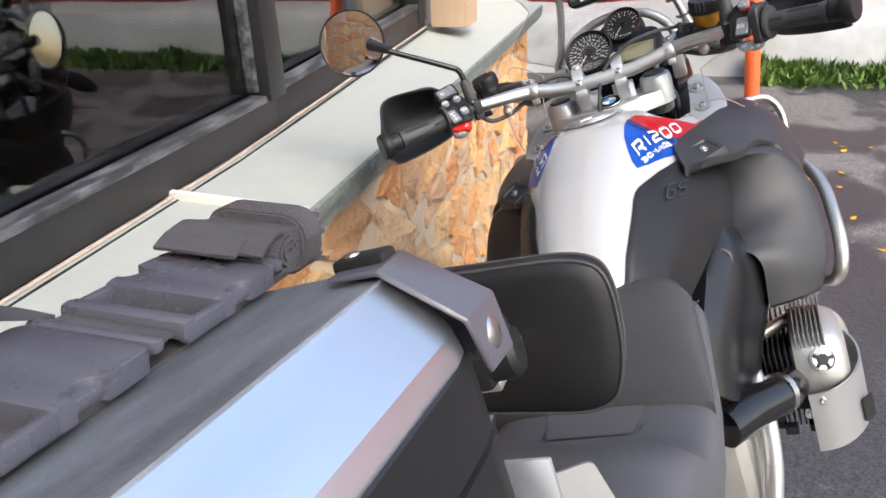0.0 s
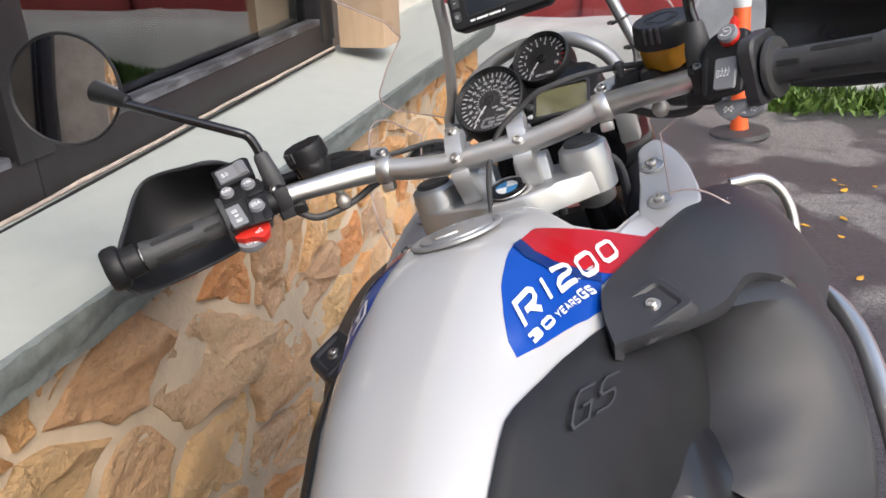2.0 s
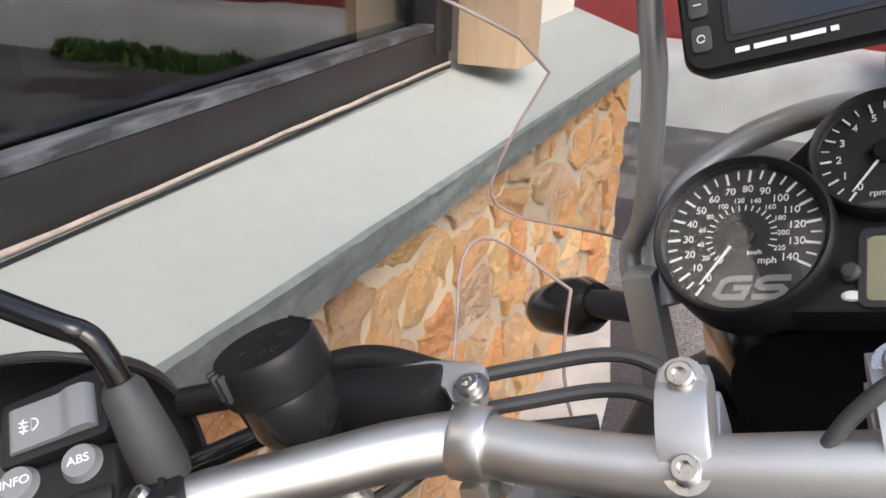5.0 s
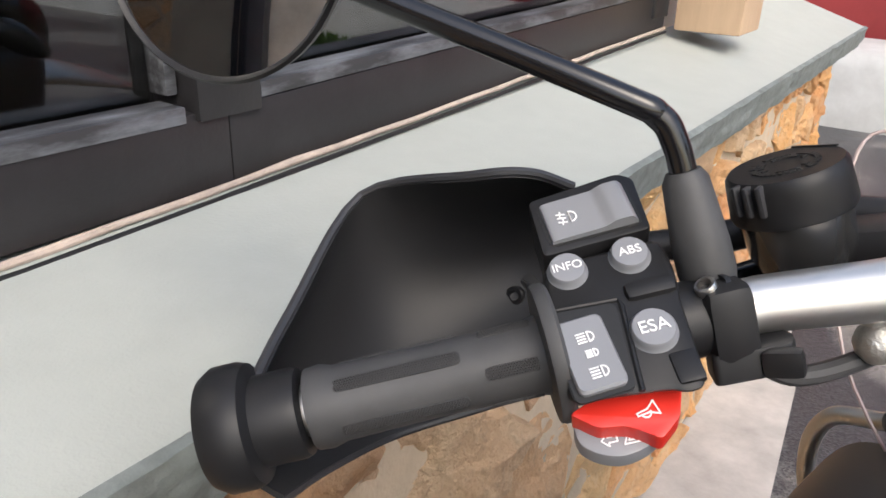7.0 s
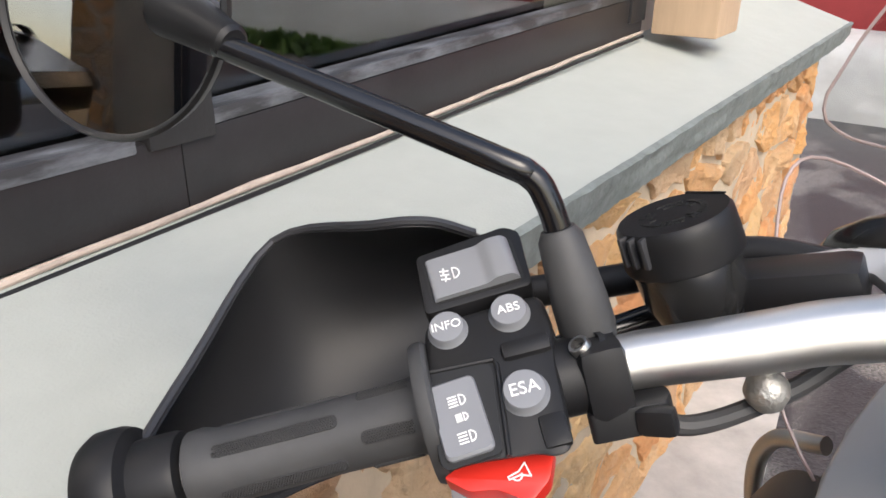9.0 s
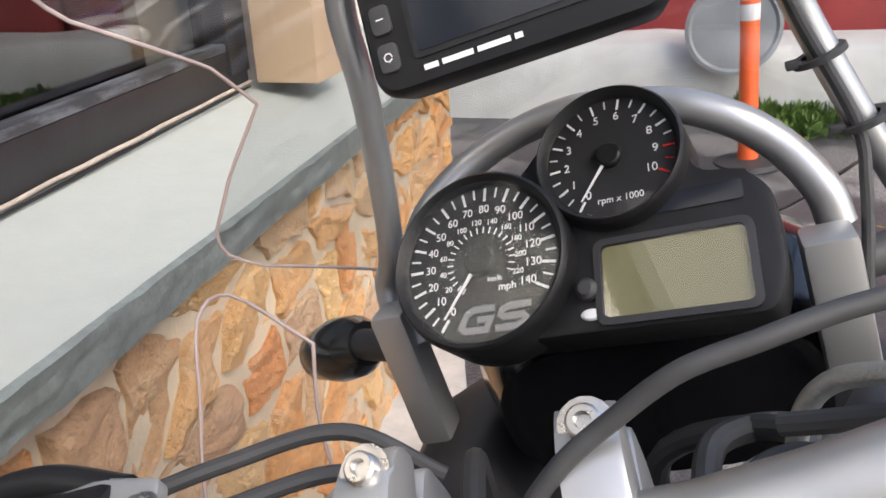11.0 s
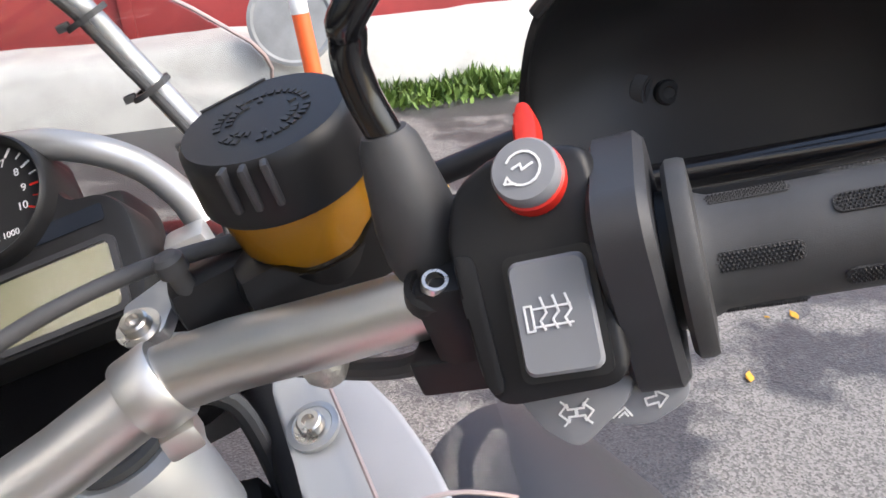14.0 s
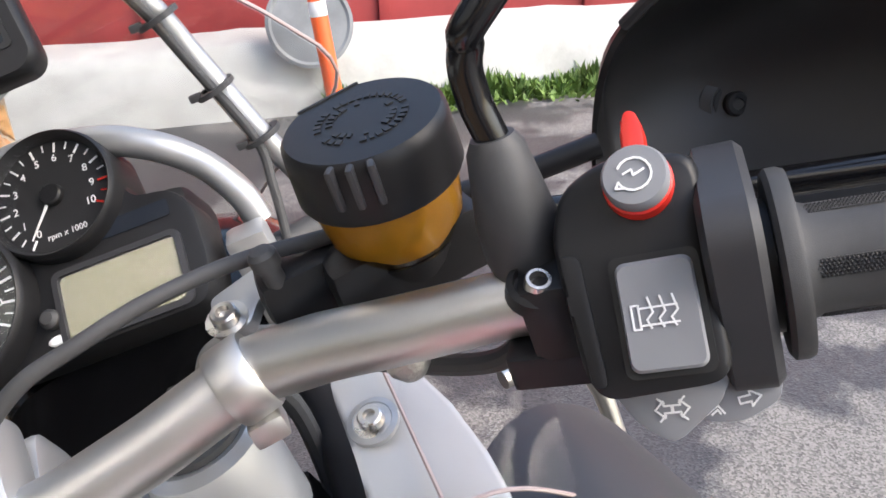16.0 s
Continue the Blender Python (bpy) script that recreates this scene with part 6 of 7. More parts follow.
def dial(cluster, cx, cy, r, z, low, high, n, marks, label, sub=None, red_from=None):
    """A round gauge: bezel, face, ticks, figures, needle and glass."""
    m = DASH @ Matrix.Translation((cx, cy, z))
    g = part("gauge", lathe([(r * 1.0, -0.03), (r * 1.0, 0.006), (r * 0.985, 0.0095), (r * 0.955, 0.011), (r * 0.93, 0.010), (r * 0.885, 0.0035), (r * 0.87, 0.003)], m, 64), M_PLASTIC, cluster, label, sharp=40)
    part("dial_face", lathe([(r * 0.89, 0.002), (r * 0.3, 0.002), (0, 0.002)], m, 48), M_DIAL, g)
    a0, a1 = 238, -28
    b = rd = None
    for k in range(n * 2 + 1):
        a = radians(a0 + (a1 - a0) * k / (n * 2))
        q = m @ Matrix.Rotation(a, 4, "Z")
        big = k % 2 == 0
        ln = r * (0.15 if big else 0.11)
        bar = block(r * 0.845 - ln / 2, 0, 0.0027, ln, r * (0.028 if big else 0.018), 0.0006, m=q)
        if red_from is not None and k / 2 >= red_from:
            rd = merge(rd, bar) if rd is not None else bar
        else:
            b = merge(b, bar) if b is not None else bar
    part("tick_marks", b, M_INK, g)
    if rd is not None:
        part("red_marks", rd, M_REDBTN, g)
    b = None
    for k, s in marks:
        a = radians(a0 + (a1 - a0) * k / n)
        b = text(s, r * (0.125 if sub else 0.165), m @ Matrix.Translation((r * 0.60 * math.cos(a), r * 0.60 * math.sin(a), 0.0026)), b, 0.0002)
    if sub:
        for k in range(0, 23):
            a = radians(a0 + (a1 - a0) * k * 10 / 1.609 / 140)
            b = block(r * 0.36, 0, 0.0027, r * 0.07, r * 0.012, 0.0005, bm=b, m=m @ Matrix.Rotation(a, 4, "Z"))
            if k % 2 == 0 and k:
                b = text(str(k * 10), r * 0.085, m @ Matrix.Translation((r * 0.455 * math.cos(a), r * 0.455 * math.sin(a), 0.0026)), b, 0.0002)
        b = text("mph", r * 0.115, m @ Matrix.Translation((r * 0.30, -r * 0.31, 0.0026)), b, 0.0002)
        b = text("km/h", r * 0.08, m @ Matrix.Translation((r * 0.16, -r * 0.21, 0.0026)), b, 0.0002)
        b2 = bmesh.new()
        for c, x0 in (("G", -r * 0.24), ("S", r * 0.16)):
            for ln in GLYPH[c]:
                ribbon([(x0 + (px * 0.30 + py * 0.10) * r, -r * 0.74 + py * r * 0.22) for px, py in ln], r * 0.036, b2)
        bmesh.ops.transform(b2, matrix=m @ Matrix.Translation((0, 0, 0.0026)), verts=b2.verts)
        part("large_letters", b2, M_GREYINK, g)
    else:
        b = text("rpm x 1000", r * 0.13, m @ Matrix.Translation((r * 0.1, -r * 0.62, 0.0026)), b, 0.0002)
    part("figures", b, M_INK, g)
    q = m @ Matrix.Rotation(radians(a0 - 2), 4, "Z")
    part("needle", prism([(0, -r * 0.022), (r * 0.72, -r * 0.008), (r * 0.72, r * 0.008), (0, r * 0.022)], 0.0008, q @ Matrix.Translation((0, 0, 0.0045))), M_INK, g)
    part("hub", lathe([(0, 0.003), (r * 0.17, 0.003), (r * 0.165, 0.0065), (r * 0.14, 0.0075), (0, 0.0075)], m, 28), M_PLASTIC, g)
    c = part("cover_glass", lathe([(r * 0.90, 0.0078), (r * 0.5, 0.0084), (0, 0.0086)], m, 48), M_LENS, g, sharp=80)
    c.visible_shadow = False


def instruments():
    o = rounded_poly([(-0.04, -0.046), (0.145, -0.046), (0.152, -0.02), (0.150, 0.022), (0.137, 0.037), (0.112, 0.040), (0.104, 0.088), (0.03, 0.088), (-0.01, 0.04), (-0.03, 0.0)], 0.010, 4)
    cl = part("instrument_panel", prism(o, 0.034, DASH @ Matrix.Translation((0, 0, -0.034)), 0.004), M_PLASTIC, bike, "black instrument cluster with two dials")
    dial(cl, -0.0148, 0.0030, 0.0572, 0.008, 0, 140, 14, [(k, str(k * 10)) for k in range(15)], "round speedometer", True)
    dial(cl, 0.0672, 0.0560, 0.0440, 0.004, 0, 10, 10, [(k, str(k)) for k in range(11)], "round rev counter", None, 9)
    st = part("warning_strip", prism(rounded(0.083, 0.0115, 0.002, 3, 0.094, 0.0233), 0.0008, DASH @ Matrix.Translation((0, 0, 0.0002))), M_SCREEN, cl, "dark warning lamp strip")
    fr = None
    w, h, cx, cy = 0.0865, 0.0505, 0.0955, -0.0182
    o, i = rounded(w, h, 0.006, 4, cx, cy), rounded(w - 0.008, h - 0.008, 0.004, 4, cx, cy)
    b = bmesh.new()
    rings = [[b.verts.new(DASH @ Vector((x, y, z))) for x, y in pts] for pts, z in ((o, 0.0), (o, 0.003), (i, 0.0035), (i, 0.0))]
    for r0, r1 in zip(rings, rings[1:]):
        for k in range(len(r0)):
            b.faces.new((r0[k], r0[(k + 1) % len(r0)], r1[(k + 1) % len(r0)], r1[k]))
    part("display_frame", b, M_GREYPL, cl)
    part("display", prism(rounded(w - 0.009, h - 0.009, 0.004, 4, cx, cy), 0.0006, DASH @ Matrix.Translation((0, 0, 0.0003))), M_LCD, cl, "olive grey liquid crystal display")
    g = part("display_glass", prism(rounded(w - 0.008, h - 0.008, 0.004, 4, cx, cy), 0.0005, DASH @ Matrix.Translation((0, 0, 0.0022))), M_LENS, cl)
    g.visible_shadow = False
    part("knob", lathe([(0, 0), (0.0065, 0), (0.0062, 0.005), (0.004, 0.0075), (0, 0.008)], DASH @ Matrix.Translation((0.0476, -0.0215, 0)), 20), M_RUBBER, cl)
    part("push_button", lathe([(0, 0), (0.0055, 0), (0.0055, 0.002), (0.004, 0.003), (0, 0.003)], DASH @ Matrix.Translation((0.049, -0.036, 0)) @ Matrix.Diagonal((1.1, 0.6, 1, 1)), 20), M_INK, cl)
    part("cluster_housing", block(0.055, 0.01, -0.055, 0.17, 0.085, 0.06, 0.012, m=DASH), M_BARE, bike, "black housing behind the instruments")


def nose():
    arch = [(-0.112, 1.845, 1.20), (-0.118, 1.862, 1.232), (-0.105, 1.90, 1.268), (-0.06, 1.925, 1.293), (0.0, 1.925, 1.305), (0.06, 1.90, 1.300), (0.095, 1.890, 1.285), (0.120, 1.885, 1.262), (0.136, 1.872, 1.236), (0.140, 1.866, 1.214)]
    part("instrument_guard", pipe(arch, 0.0105, 16), M_SILVPAINT, bike, "silver tube arch round the instruments")
    part("screen_bracket", block(0.1315, 1.842, 1.180, 0.028, 0.028, 0.085, 0.005, m=None), M_SILVPAINT, bike, "flat silver bracket")
    part("screen_bracket", block(-0.128, 1.842, 1.180, 0.024, 0.028, 0.10, 0.005, m=None), M_SILVPAINT, bike, "flat silver bracket")
    left = [(-0.02, 1.86, 1.475), (-0.06, 1.848, 1.46), (-0.083, 1.843, 1.42), (-0.094, 1.85, 1.36), (-0.118, 1.868, 1.285), (-0.134, 1.88, 1.250), (-0.148, 1.885, 1.228), (-0.146, 1.872, 1.195)]
    right = [(0.06, 1.86, 1.412), (0.10, 1.872, 1.408), (0.124, 1.885, 1.392), (0.137, 1.894, 1.364), (0.147, 1.900, 1.323), (0.164, 1.893, 1.262), (0.180, 1.893, 1.212), (0.178, 1.88, 1.185)]
    part("screen_stay", pipe(left, 0.0086, 14), M_SILVPAINT, bike, "bent silver tube that carries the screen")
    tube = part("screen_stay", pipe(right, 0.0086, 14), M_SILVPAINT, bike, "bent silver tube that carries the screen")
    part("cable", pipe([(x * 1.0 - 0.004, y - 0.0095, z + 0.002) for x, y, z in right[:6]] + [(0.158, 1.872, 1.232), (0.150, 1.858, 1.19), (0.14, 1.845, 1.15)], 0.0034, 10), M_RUBBER, tube, "black navigator cable")
    for x, y, z in ((0.139, 1.893, 1.356), (0.150, 1.899, 1.302), (0.1645, 1.8925, 1.2625)):
        part("cable_tie", lathe([(0.0095, -0.0018), (0.0145, -0.0018), (0.0145, 0.0018), (0.0095, 0.0018)], frame_on((x, y - 0.003, z), (0.2, 0, -1)), 18), M_RUBBER, tube)
        part("cable_tie_head", block(x - 0.014, y - 0.008, z, 0.008, 0.006, 0.005, 0.001), M_RUBBER, tube)
    # clear screen, notched at either side
    HW = [(1.185, 0.10), (1.20, 0.13), (1.237, 0.172), (1.274, 0.218), (1.290, 0.229), (1.308, 0.228), (1.345, 0.200), (1.38, 0.166), (1.41, 0.175), (1.46, 0.215), (1.52, 0.228), (1.58, 0.200), (1.63, 0.140), (1.645, 0.09)]
    rows = []
    for z in np.linspace(1.187, 1.64, 48):
        hw = lerp(HW, z)
        yc = 1.985 - (z - 1.19) * 0.42
        rows.append([(x, yc - 1.9 * x * x, z) for x in np.linspace(-hw, hw, 25)])
    s = part("windscreen", sheet(rows, 0.003), M_CLEAR, bike, "clear plastic windscreen with notched sides", sharp=60)
    s.visible_shadow = False
    # opaque lines along the sides paint the edge's glint
    for k in (0, -1):
        e = part("screen_edge_glint", pipe([r[k] for r in rows], 0.0013, 6, 1, smooth=False), M_EDGE, s, "screen edge line, its bright glint put into a pale pink colour")
    for sx in (1, -1):
        m_ = [(-0.262, 1.79, 1.21), (-0.252, 1.813, 1.262), (-0.228, 1.825, 1.270), (-0.165, 1.80, 1.235)]
        low = [(-0.218, 1.70, 1.06), (-0.205, 1.735, 1.06), (-0.19, 1.76, 1.065), (-0.16, 1.775, 1.07)]
        rows2 = [[Vector(a).lerp(Vector(c), t) + Vector((-0.02 * math.sin(t * 3.14), 0, 0)) for t in np.linspace(0, 1, 9)] for a, c in zip(spline(m_, 4), spline(low, 4))]
        rows2 = [[Vector((-p.x * sx, p.y, p.z)) for p in r] for r in rows2]
        if sx > 0:
            near = spline([(0.190, 1.650, 1.113), (0.186, 1.70, 1.130), (0.180, 1.775, 1.155)], 4)
            far = spline([(0.256, 1.655, 1.078), (0.266, 1.70, 1.125), (0.270, 1.78, 1.168)], 4)
            rows2 = [[a.lerp(c, t) + Vector((0, 0, 0.012 * math.sin(math.pi * t))) for t in np.linspace(0, 1, 9)] for a, c in zip(near, far)]
        d = part("wind_deflector", sheet(rows2, 0.0025), M_DEFLECT, bike, "small clear wind deflector", sharp=60)
        d.visible_shadow = False
        # the deflector's glinting rim, painted the same way
        ring = rows2[0][::-1] + [r[0] for r in rows2] + rows2[-1]
        part("deflector_edge_glint", pipe(ring, 0.0013, 6, 1, smooth=False), M_EDGE, d)
        # white side arms with bolts
        o = rounded_poly([(0.150, 1.62), (0.165, 1.595), (0.205, 1.605), (0.224, 1.655), (0.218, 1.705), (0.200, 1.755), (0.172, 1.785), (0.146, 1.765), (0.152, 1.70)], 0.018, 4)
        b = prism([(x * sx, y) for x, y in o], 0.012, None, 0.004)
        for v in b.verts:
            v.co.z += 1.100 + 0.30 * (v.co.y - 1.66) - 0.35 * max(0, abs(v.co.x) - 0.175)
        a = part("fairing_arm", b, M_WHITE, bike, "white fairing arm", sharp=50)
        for x, y, z in ((0.167, 1.719, 1.131), (0.177, 1.645, 1.108)):
            part("bolt", bolt((x * sx, y, z), (0, -0.3, 1), 0.0075), M_STEEL, a)
            part("bolt_grommet", lathe([(0.010, -0.002), (0.0155, -0.002), (0.0155, 0.0012), (0.012, 0.002), (0.010, 0.0)], frame_on((x * sx, y, z), (0, -0.3, 1)), 20), M_SILVPAINT, a)
        # turn signal
        sg = lathe([(0, 0), (0.017, 0.0), (0.024, 0.015), (0.026, 0.04), (0.021, 0.075), (0.010, 0.095), (0, 0.1)], frame_on((-0.185 * -sx, 1.89, 1.185), (sx * 0.9, 0.45, -0.25)), 24)
        part("turn_signal", sg, M_SMOKE, bike, "smoked turn signal")
        part("turn_signal_stalk", rod((0.13 * sx, 1.86, 1.19), (0.19 * sx, 1.89, 1.185), 0.012), M_RUBBER, bike)
        part("side_fairing", loft([[(sx * x, y, z) for x, z in superellipse(cx, cz, w, h, 20, 0.6)] for y, cx, cz, w, h in ((1.70, 0.15, 0.99, 0.06, 0.16), (1.80, 0.15, 1.0, 0.09, 0.18), (1.92, 0.13, 1.02, 0.10, 0.18), (2.02, 0.09, 1.02, 0.08, 0.14))]), M_GREYPL, bike, "dark side fairing", sharp=60)
    part("headlight_housing", loft([[(x, y, z) for x, z in superellipse(0.02, cz, w, h, 28, 0.7)] for y, cz, w, h in ((1.84, 1.13, 0.20, 0.10), (1.90, 1.13, 0.26, 0.16), (1.99, 1.11, 0.25, 0.17), (2.06, 1.09, 0.20, 0.13))]), M_SHINY, bike, "gloss black headlight housing", sharp=60)
    part("beak", loft([[(x, y, z) for x, z in superellipse(0, cz, w, h, 20, 0.7)] for y, cz, w, h in ((1.96, 1.00, 0.15, 0.03), (2.10, 0.98, 0.14, 0.03), (2.25, 0.93, 0.10, 0.02), (2.34, 0.89, 0.04, 0.012))]), M_WHITE, bike, "white front beak", sharp=60)
    part("steering_head", rod((0, 1.62, 1.13), (0, 1.80, 0.72), 0.045, bevel=0.005), M_BARE, bike, "black steering head")
    part("inner_frame", block(0, 1.66, 0.93, 0.22, 0.28, 0.28, 0.03), M_BARE, bike, "black frame and wiring behind the tank")
    for x0, x1 in ((-0.06, -0.09), (0.05, 0.11), (0.08, 0.02)):
        part("hose", pipe([(x0, 1.70, 1.15), (x0 * 1.2, 1.76, 1.16), (x1, 1.80, 1.12), (x1, 1.78, 1.02)], 0.007, 10), M_RUBBER, bike, "black hose")
    part("steel_hose", pipe([(0.17, 1.67, 1.228), (0.13, 1.70, 1.226), (0.105, 1.715, 1.21), (0.092, 1.72, 1.17), (0.09, 1.72, 1.10)], 0.0046, 12), M_CAST, bike, "grey sheathed hose")
    part("hose", pipe([(-0.05, 1.68, 1.20), (-0.09, 1.68, 1.225), (-0.14, 1.655, 1.232), (-0.19, 1.625, 1.235)], 0.0040, 10), M_RUBBER, bike, "black hose")
    part("hose", pipe([(-0.05, 1.69, 1.21), (-0.09, 1.69, 1.24), (-0.14, 1.668, 1.246), (-0.19, 1.635, 1.25)], 0.0040, 10), M_RUBBER, bike, "black hose")


def navigator():
    nv = base("navigator", BIKE @ pose(0.012, 1.822, 1.408, 68, 0, 4), "black navigation device with a dark blank screen above the instruments", "navigation device")
    part("body", loft([[(x * g, y * g, z) for x, y in rounded(0.152, 0.098, 0.012, 5)] for z, g in ((-0.030, 0.86), (-0.024, 0.96), (-0.004, 1.0), (0.002, 0.985), (0.004, 0.96))]), M_PLASTIC, nv)
    o, i = rounded(0.118, 0.078, 0.003, 3, 0.008, 0.004), rounded(0.112, 0.072, 0.002, 3, 0.008, 0.004)
    part("bezel", prism(o, 0.0012, Matrix.Translation((0, 0, 0.0038))), M_BARE, nv)
    part("screen", prism(i, 0.0008, Matrix.Translation((0, 0, 0.0048))), M_SCREEN, nv, "dark blank screen")
    for k, y in enumerate((0.030, 0.010, -0.010, -0.030)):
        bt = part("key", prism(rounded(0.011, 0.015, 0.003, 3, -0.064, y), 0.0022, Matrix.Translation((0, 0, 0.0036)), 0.0008), M_RUBBER, nv)
        part("icon", strokes([arc(-0.064, y, 0.0022, 0, 330, 6)] if k % 2 else [[(-0.066, y), (-0.062, y)]], Matrix.Translation((0, 0, 0.0059)), 0.0003), M_INK, bt)
    b = None
    x = -0.047
    for w in (0.0075, 0.0165, 0.017, 0.004):
        b = block(x + w / 2, -0.0405, 0.0045, w, 0.0028, 0.0006, bm=b)
        x += w + 0.0022
    part("brand_bar", b, M_INK, nv)
    part("cradle", block(0, 0, -0.045, 0.06, 0.05, 0.035, 0.008), M_PLASTIC, nv)


instruments()
nose()
navigator()


# ---- luggage ----
CASE = BIKE @ pose(0.140, 0.345, 1.409, -7.4, 0, 0.4)


def top_case():
    """An aluminium case: flat dark lid top, broad bevels, black corner caps."""
    c = base("top_case", CASE, "aluminium top case with black corner caps and a worn dark lid", "luggage case")
    x0, x1, y0, y1 = -0.36, 0.0, -0.42, -0.010
    bv, dz = 0.030, 0.030
    def ring(d, z, r=0.012):
        return [(x, y, z) for x, y in rounded(x1 - x0 + 2 * d, y1 - y0 + 1.3 * d, r + max(0, d), 4, (x0 + x1) / 2, (y0 + y1 - 0.7 * d) / 2)]
    part("lid_top", loft([ring(0, -0.006), ring(0, 0.0)]), M_DARKALU, c, "worn dark grey lid top")
    part("lid", loft([ring(bv, -0.085), ring(bv, -dz - 0.010), ring(bv - 0.003, -dz), ring(0.001, -0.0015), ring(-0.02, -0.0025)]), M_ALU, c, "bare aluminium bevelled lid", sharp=15)
    part("seal_band", loft([ring(bv + 0.003, -0.125), ring(bv + 0.003, -0.083), ring(bv + 0.0005, -0.082), ring(bv + 0.0005, -0.080), ring(bv + 0.003, -0.079), ring(bv + 0.003, -0.042)]), M_PLASTIC, c, "black band between lid and box")
    part("box", loft([ring(bv - 0.02, -0.30), ring(bv - 0.001, -0.27), ring(bv - 0.001, -0.11)]), M_ALU, c, "bare aluminium box", sharp=15)
    for sx in (1, -1):
        for sy in (1, -1):
            cx, cy = (x1 if sx > 0 else x0), (y1 if sy > 0 else y0)
            m = Matrix(((sx, 0, 0, cx), (0, sy, 0, cy), (0, 0, 1, 0), (0, 0, 0, 1)))
            g = 0.30 if sy > 0 else 1.0
            b = bmesh.new()
            tops = [(0.001, -0.026, 0.0025), (-0.026, -0.024, 0.0025), (-0.026, 0.002, 0.0025), (0.001, 0.002, 0.0025)]
            edge = [(bv + 0.003, -0.022, -dz + 0.003), (bv + 0.003, bv * g + 0.003, -dz + 0.003), (-0.022, bv * g + 0.003, -dz + 0.003)]
            low = [(bv + 0.003, -0.012, -0.056), (bv + 0.0045, bv * g + 0.0045, -0.056), (-0.012, bv * g + 0.0045, -0.056)]
            v = [b.verts.new(m @ Vector(p)) for p in tops + edge + low]
            for f in ((0, 3, 2, 1), (0, 4, 5, 3), (3, 5, 6, 2), (4, 7, 8, 5), (5, 8, 9, 6)):
                b.faces.new([v[k] for k in f])
            bmesh.ops.recalc_face_normals(b, faces=b.faces)
            bmesh.ops.solidify(b, geom=b.faces[:], thickness=-0.003)
            bmesh.ops.bevel(b, geom=[e for e in b.edges], offset=0.001, segments=1, affect="EDGES", clamp_overlap=True)
            k = part("corner_cap", b, M_BUCKLE, c, "black plastic corner cap", sharp=30)
            if sy > 0:
                part("rivet", lathe([(0, 0), (0.009, 0), (0.0085, 0.0015), (0.006, 0.003), (0, 0.0035)], frame_on(m @ Vector((bv + 0.0048, 0.0, -0.041)), (sx, 0, 0)), 20), M_STEEL, k)
                eye = part("tie_down", block(cx - 0.014 * sx, cy - 0.006, 0.0062, 0.028, 0.016, 0.008, 0.003), M_BARE, k, "black tie-down eye")
                part("rivet", lathe([(0, 0), (0.0045, 0), (0.004, 0.0012), (0, 0.002)], frame_on((cx - 0.020 * sx, cy - 0.006, 0.0100), (0, 0, 1)), 16), M_STEEL, eye)
    part("latch_plate", block(0.012, 0.034, -0.17, 0.03, 0.004, 0.07, 0.002), M_ALU, c)
    part("rivet", lathe([(0, 0), (0.007, 0), (0.006, 0.002), (0, 0.003)], frame_on((bv, -0.03, -0.155), (1, 0, 0)), 16), M_STEEL, c)
    return c


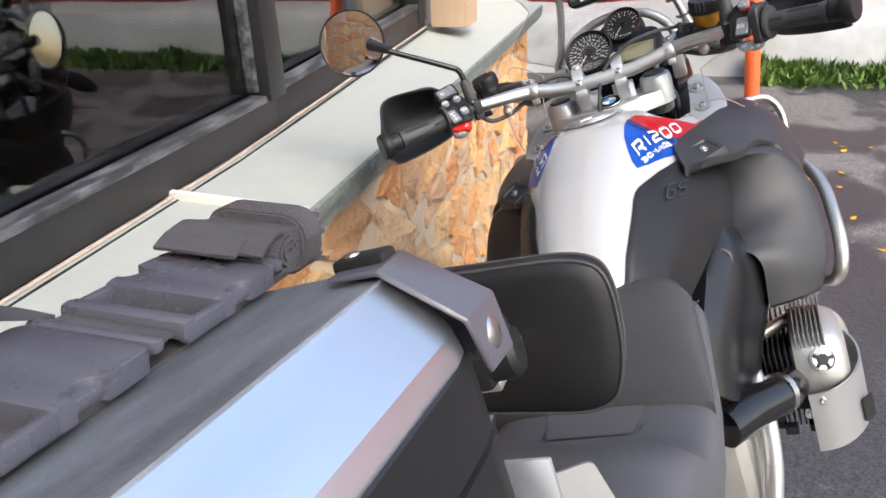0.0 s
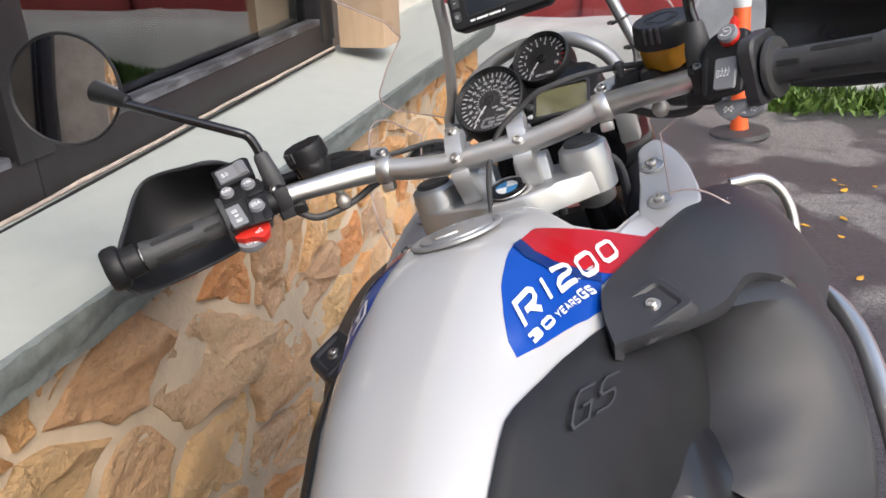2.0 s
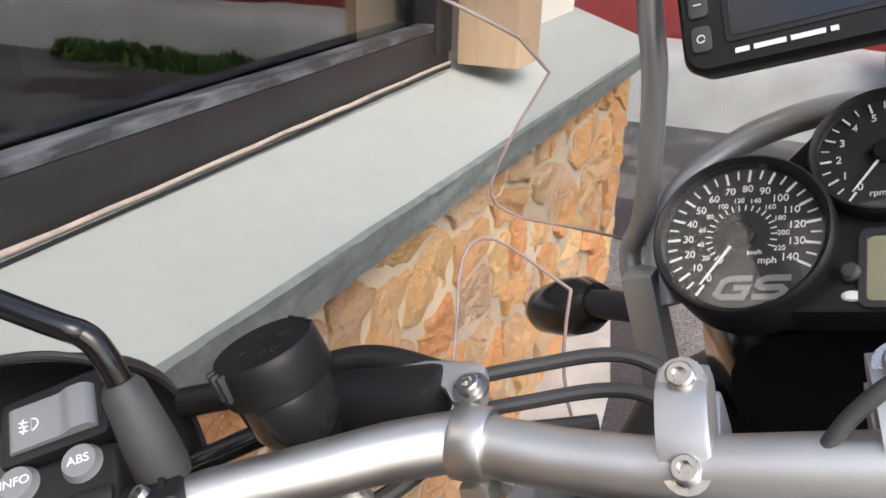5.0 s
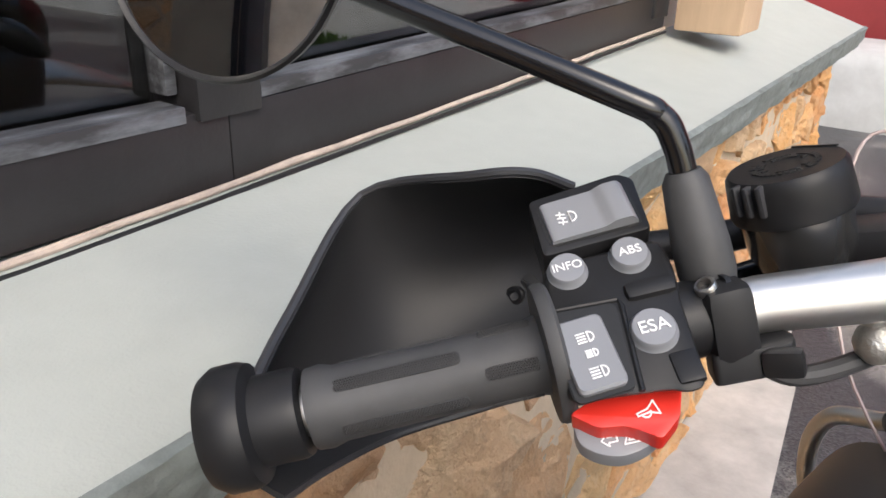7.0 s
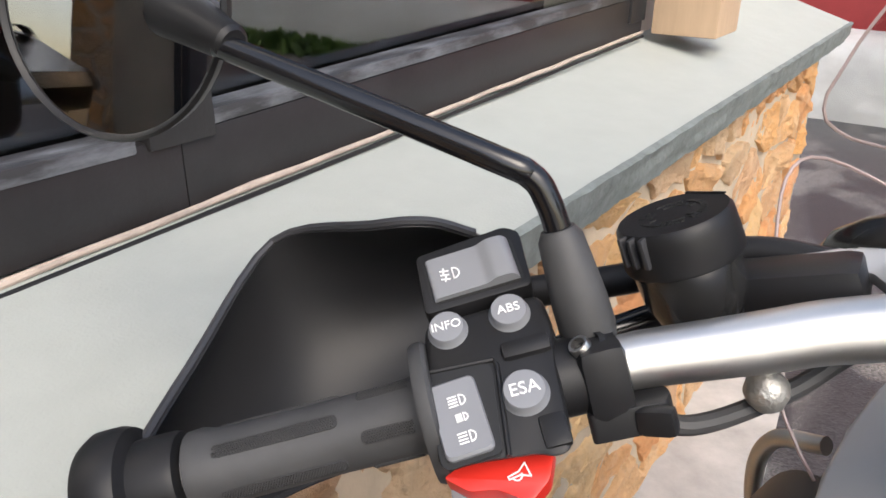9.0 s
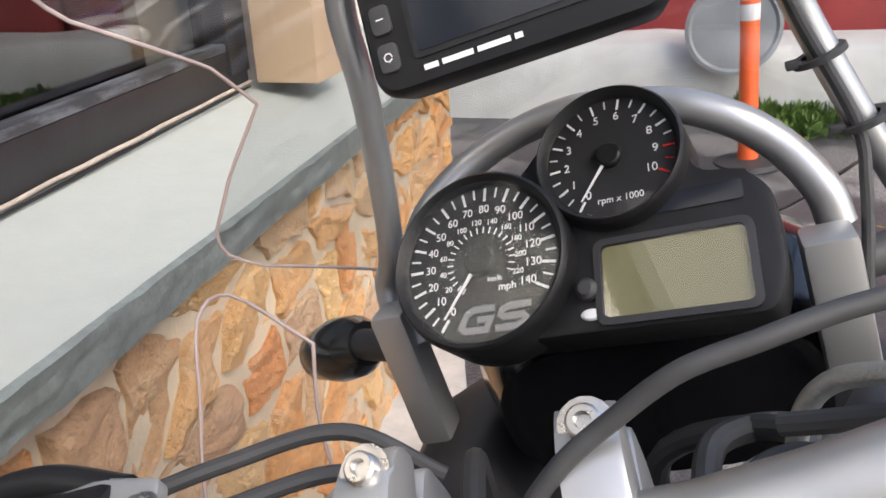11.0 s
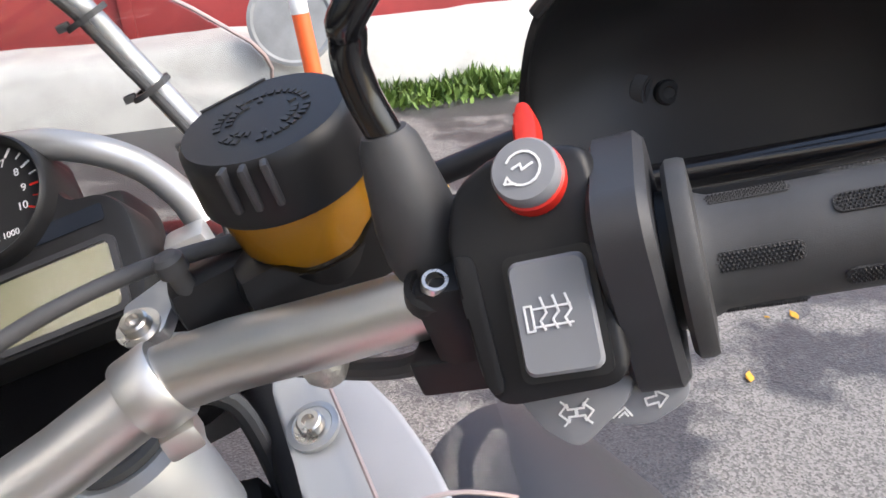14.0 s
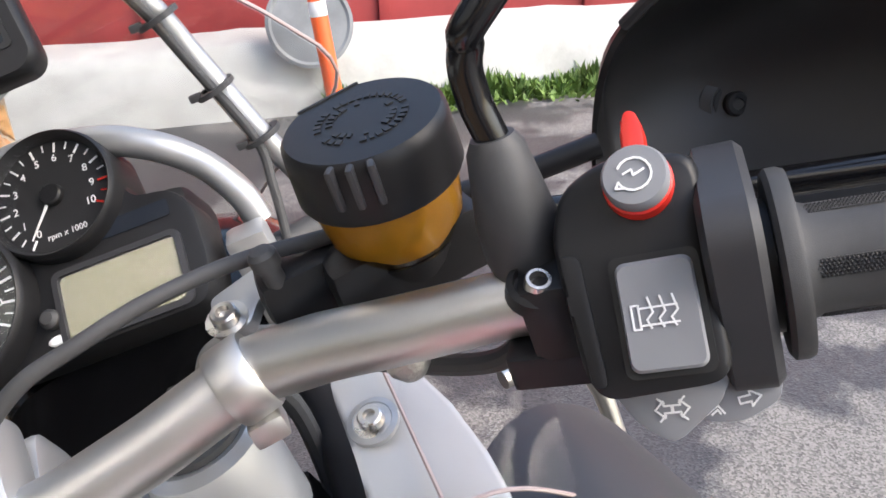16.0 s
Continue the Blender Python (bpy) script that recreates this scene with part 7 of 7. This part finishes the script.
def strap():
    """A bundled luggage strap with two black buckles, lying aslant on the lid."""
    s = base("luggage_strap", CASE, "dark grey nylon luggage strap with two plastic buckles on the case", "strap")
    m = Matrix.Translation((-0.102, 0.002, 0.016)) @ Matrix.Rotation(math.atan2(-0.995, 0.10), 4, "Z") @ Matrix.Rotation(radians(-20), 4, "X")
    w = 0.054

    def web(pts, name="webbing", lab="", width=w, shift=0.0, f=m):
        path = spline(pts, 5)
        rows = []
        for k, p in enumerate(path):
            rows.append([f @ Vector((p.x, y + shift, p.z + 0.0008 * noise.noise((p.x * 50, y * 50, k)))) for y in np.linspace(-width / 2, width / 2, 7)])
        return part(name, sheet(rows, 0.0020), M_WEB, s, lab, sharp=60)

    web([(-0.012, 0, -0.003), (0.05, 0, -0.004), (0.088, 0, 0.001), (0.100, 0, 0.003), (0.112, 0, 0.001), (0.15, 0, -0.004), (0.195, 0, 0.001), (0.23, 0, 0.003), (0.30, 0, -0.004), (0.40, 0, -0.010)], lab="dark grey ribbed nylon webbing")
    # layers folded under the buckles
    for k in range(4):
        web([(-0.02 + 0.004 * k, 0, -0.007 - 0.004 * k), (0.1, 0, -0.008 - 0.004 * k), (0.22, 0, -0.007 - 0.004 * k)], "folded_layer", "", 0.050 - 0.006 * k, -0.003 * k)
    web([(0.10, 0, 0.006), (0.14, 0, 0.020), (0.19, 0, 0.030), (0.25, 0, 0.022), (0.30, 0, 0.0)], "webbing", "", w, -0.055)
    # the rolled end, a spiral on edge, with its loose ends and a keeper
    roll = []
    for k in range(31):
        a = 2 * math.pi * k / 10
        r = 0.003 + 0.0034 * k / 10
        roll.append((-0.010 - r * 1.35 * math.cos(a), 0, 0.008 + r * math.sin(a)))
    web(roll + [(-0.002, 0, 0.021), (0.012, 0, 0.019), (0.022, 0, 0.014)], "rolled_end", "rolled loose end of the strap")
    web([(-0.012, 0, 0.018), (0.0, 0, 0.021), (0.016, 0, 0.019), (0.028, 0, 0.014)], "rolled_end", "", 0.046, -0.008)
    for k in range(6):
        web([(-0.056 + 0.004 * (k % 3), 0, -0.012 + 0.0062 * k), (-0.04, 0, -0.009 + 0.0055 * k), (-0.022, 0, -0.007 + 0.005 * k), (-0.006, 0, -0.004 + 0.0035 * k)], "loose_end")
    keep = rounded(0.060, 0.034, 0.013, 4)
    part("elastic_keeper", loft([[m @ Vector((-0.042 + u, y * g, 0.006 + z * g)) for y, z in keep] for u, g in ((0.0, 0.96), (0.002, 1.0), (0.019, 1.0), (0.021, 0.96))]), M_WEB, s, "ribbed elastic keeper")
    for u in np.linspace(-0.041, -0.023, 7):
        ring = [m @ Vector((u, y * 1.01, 0.006 + z * 1.01)) for y, z in keep]
        part("keeper_rib", pipe(ring + ring[:1], 0.0011, 6, 1, smooth=False), M_WEB, s)
    for u in list(np.arange(0.0955, 0.110, 0.0024)) + list(np.arange(0.198, 0.30, 0.0024)):
        z = lerp([(0.088, 0.001), (0.100, 0.003), (0.112, 0.001), (0.195, 0.001), (0.23, 0.003), (0.30, -0.004)], u) + 0.0012
        part("webbing_rib", block(u, 0, z, 0.0013, w - 0.003, 0.0012, m=m), M_WEB, s)
    for u0 in (0.010, 0.112):
        q = m @ Matrix.Translation((u0, 0, 0.0))
        o = [(0.004, -0.029), (0.008, -0.0315), (0.030, -0.0315)] + [(0.038 + 0.008 * math.cos(a), -0.0315 + 0.007 * math.sin(a)) for a in np.linspace(math.pi, 0, 7)] + [(0.050, -0.0315), (0.056, -0.030), (0.056, 0.030), (0.050, 0.0315)]
        o += [(0.038 + 0.008 * math.cos(a), 0.0315 - 0.007 * math.sin(a)) for a in np.linspace(0, math.pi, 7)] + [(0.030, 0.0315), (0.008, 0.0315), (0.004, 0.029)]
        bk = part("buckle", prism(o, 0.010, q @ Matrix.Translation((0, 0, -0.002)), 0.002), M_BUCKLE, s, "black plastic side-release buckle")
        part("buckle_bar", block(-0.001, 0, 0.005, 0.007, 0.062, 0.006, 0.0025, m=q), M_BUCKLE, bk)
        part("buckle_prong", block(0.038, 0, 0.002, 0.03, 0.060, 0.005, 0.002, m=q), M_BUCKLE, bk)
        for sy in (1, -1):
            part("buckle_rail", block(0.068, 0.0285 * sy, 0.002, 0.030, 0.006, 0.009, 0.0025, m=q), M_BUCKLE, bk)
        part("buckle_bar", block(0.080, 0, 0.004, 0.010, 0.062, 0.009, 0.003, m=q), M_BUCKLE, bk)
        # black plate over the webbing gives the slot its shade
        part("buckle_gap_shade", block(0.066, 0, -0.0035, 0.020, 0.052, 0.002, 0.0005, m=q), M_BARE, bk)
    return s


top_case()
strap()
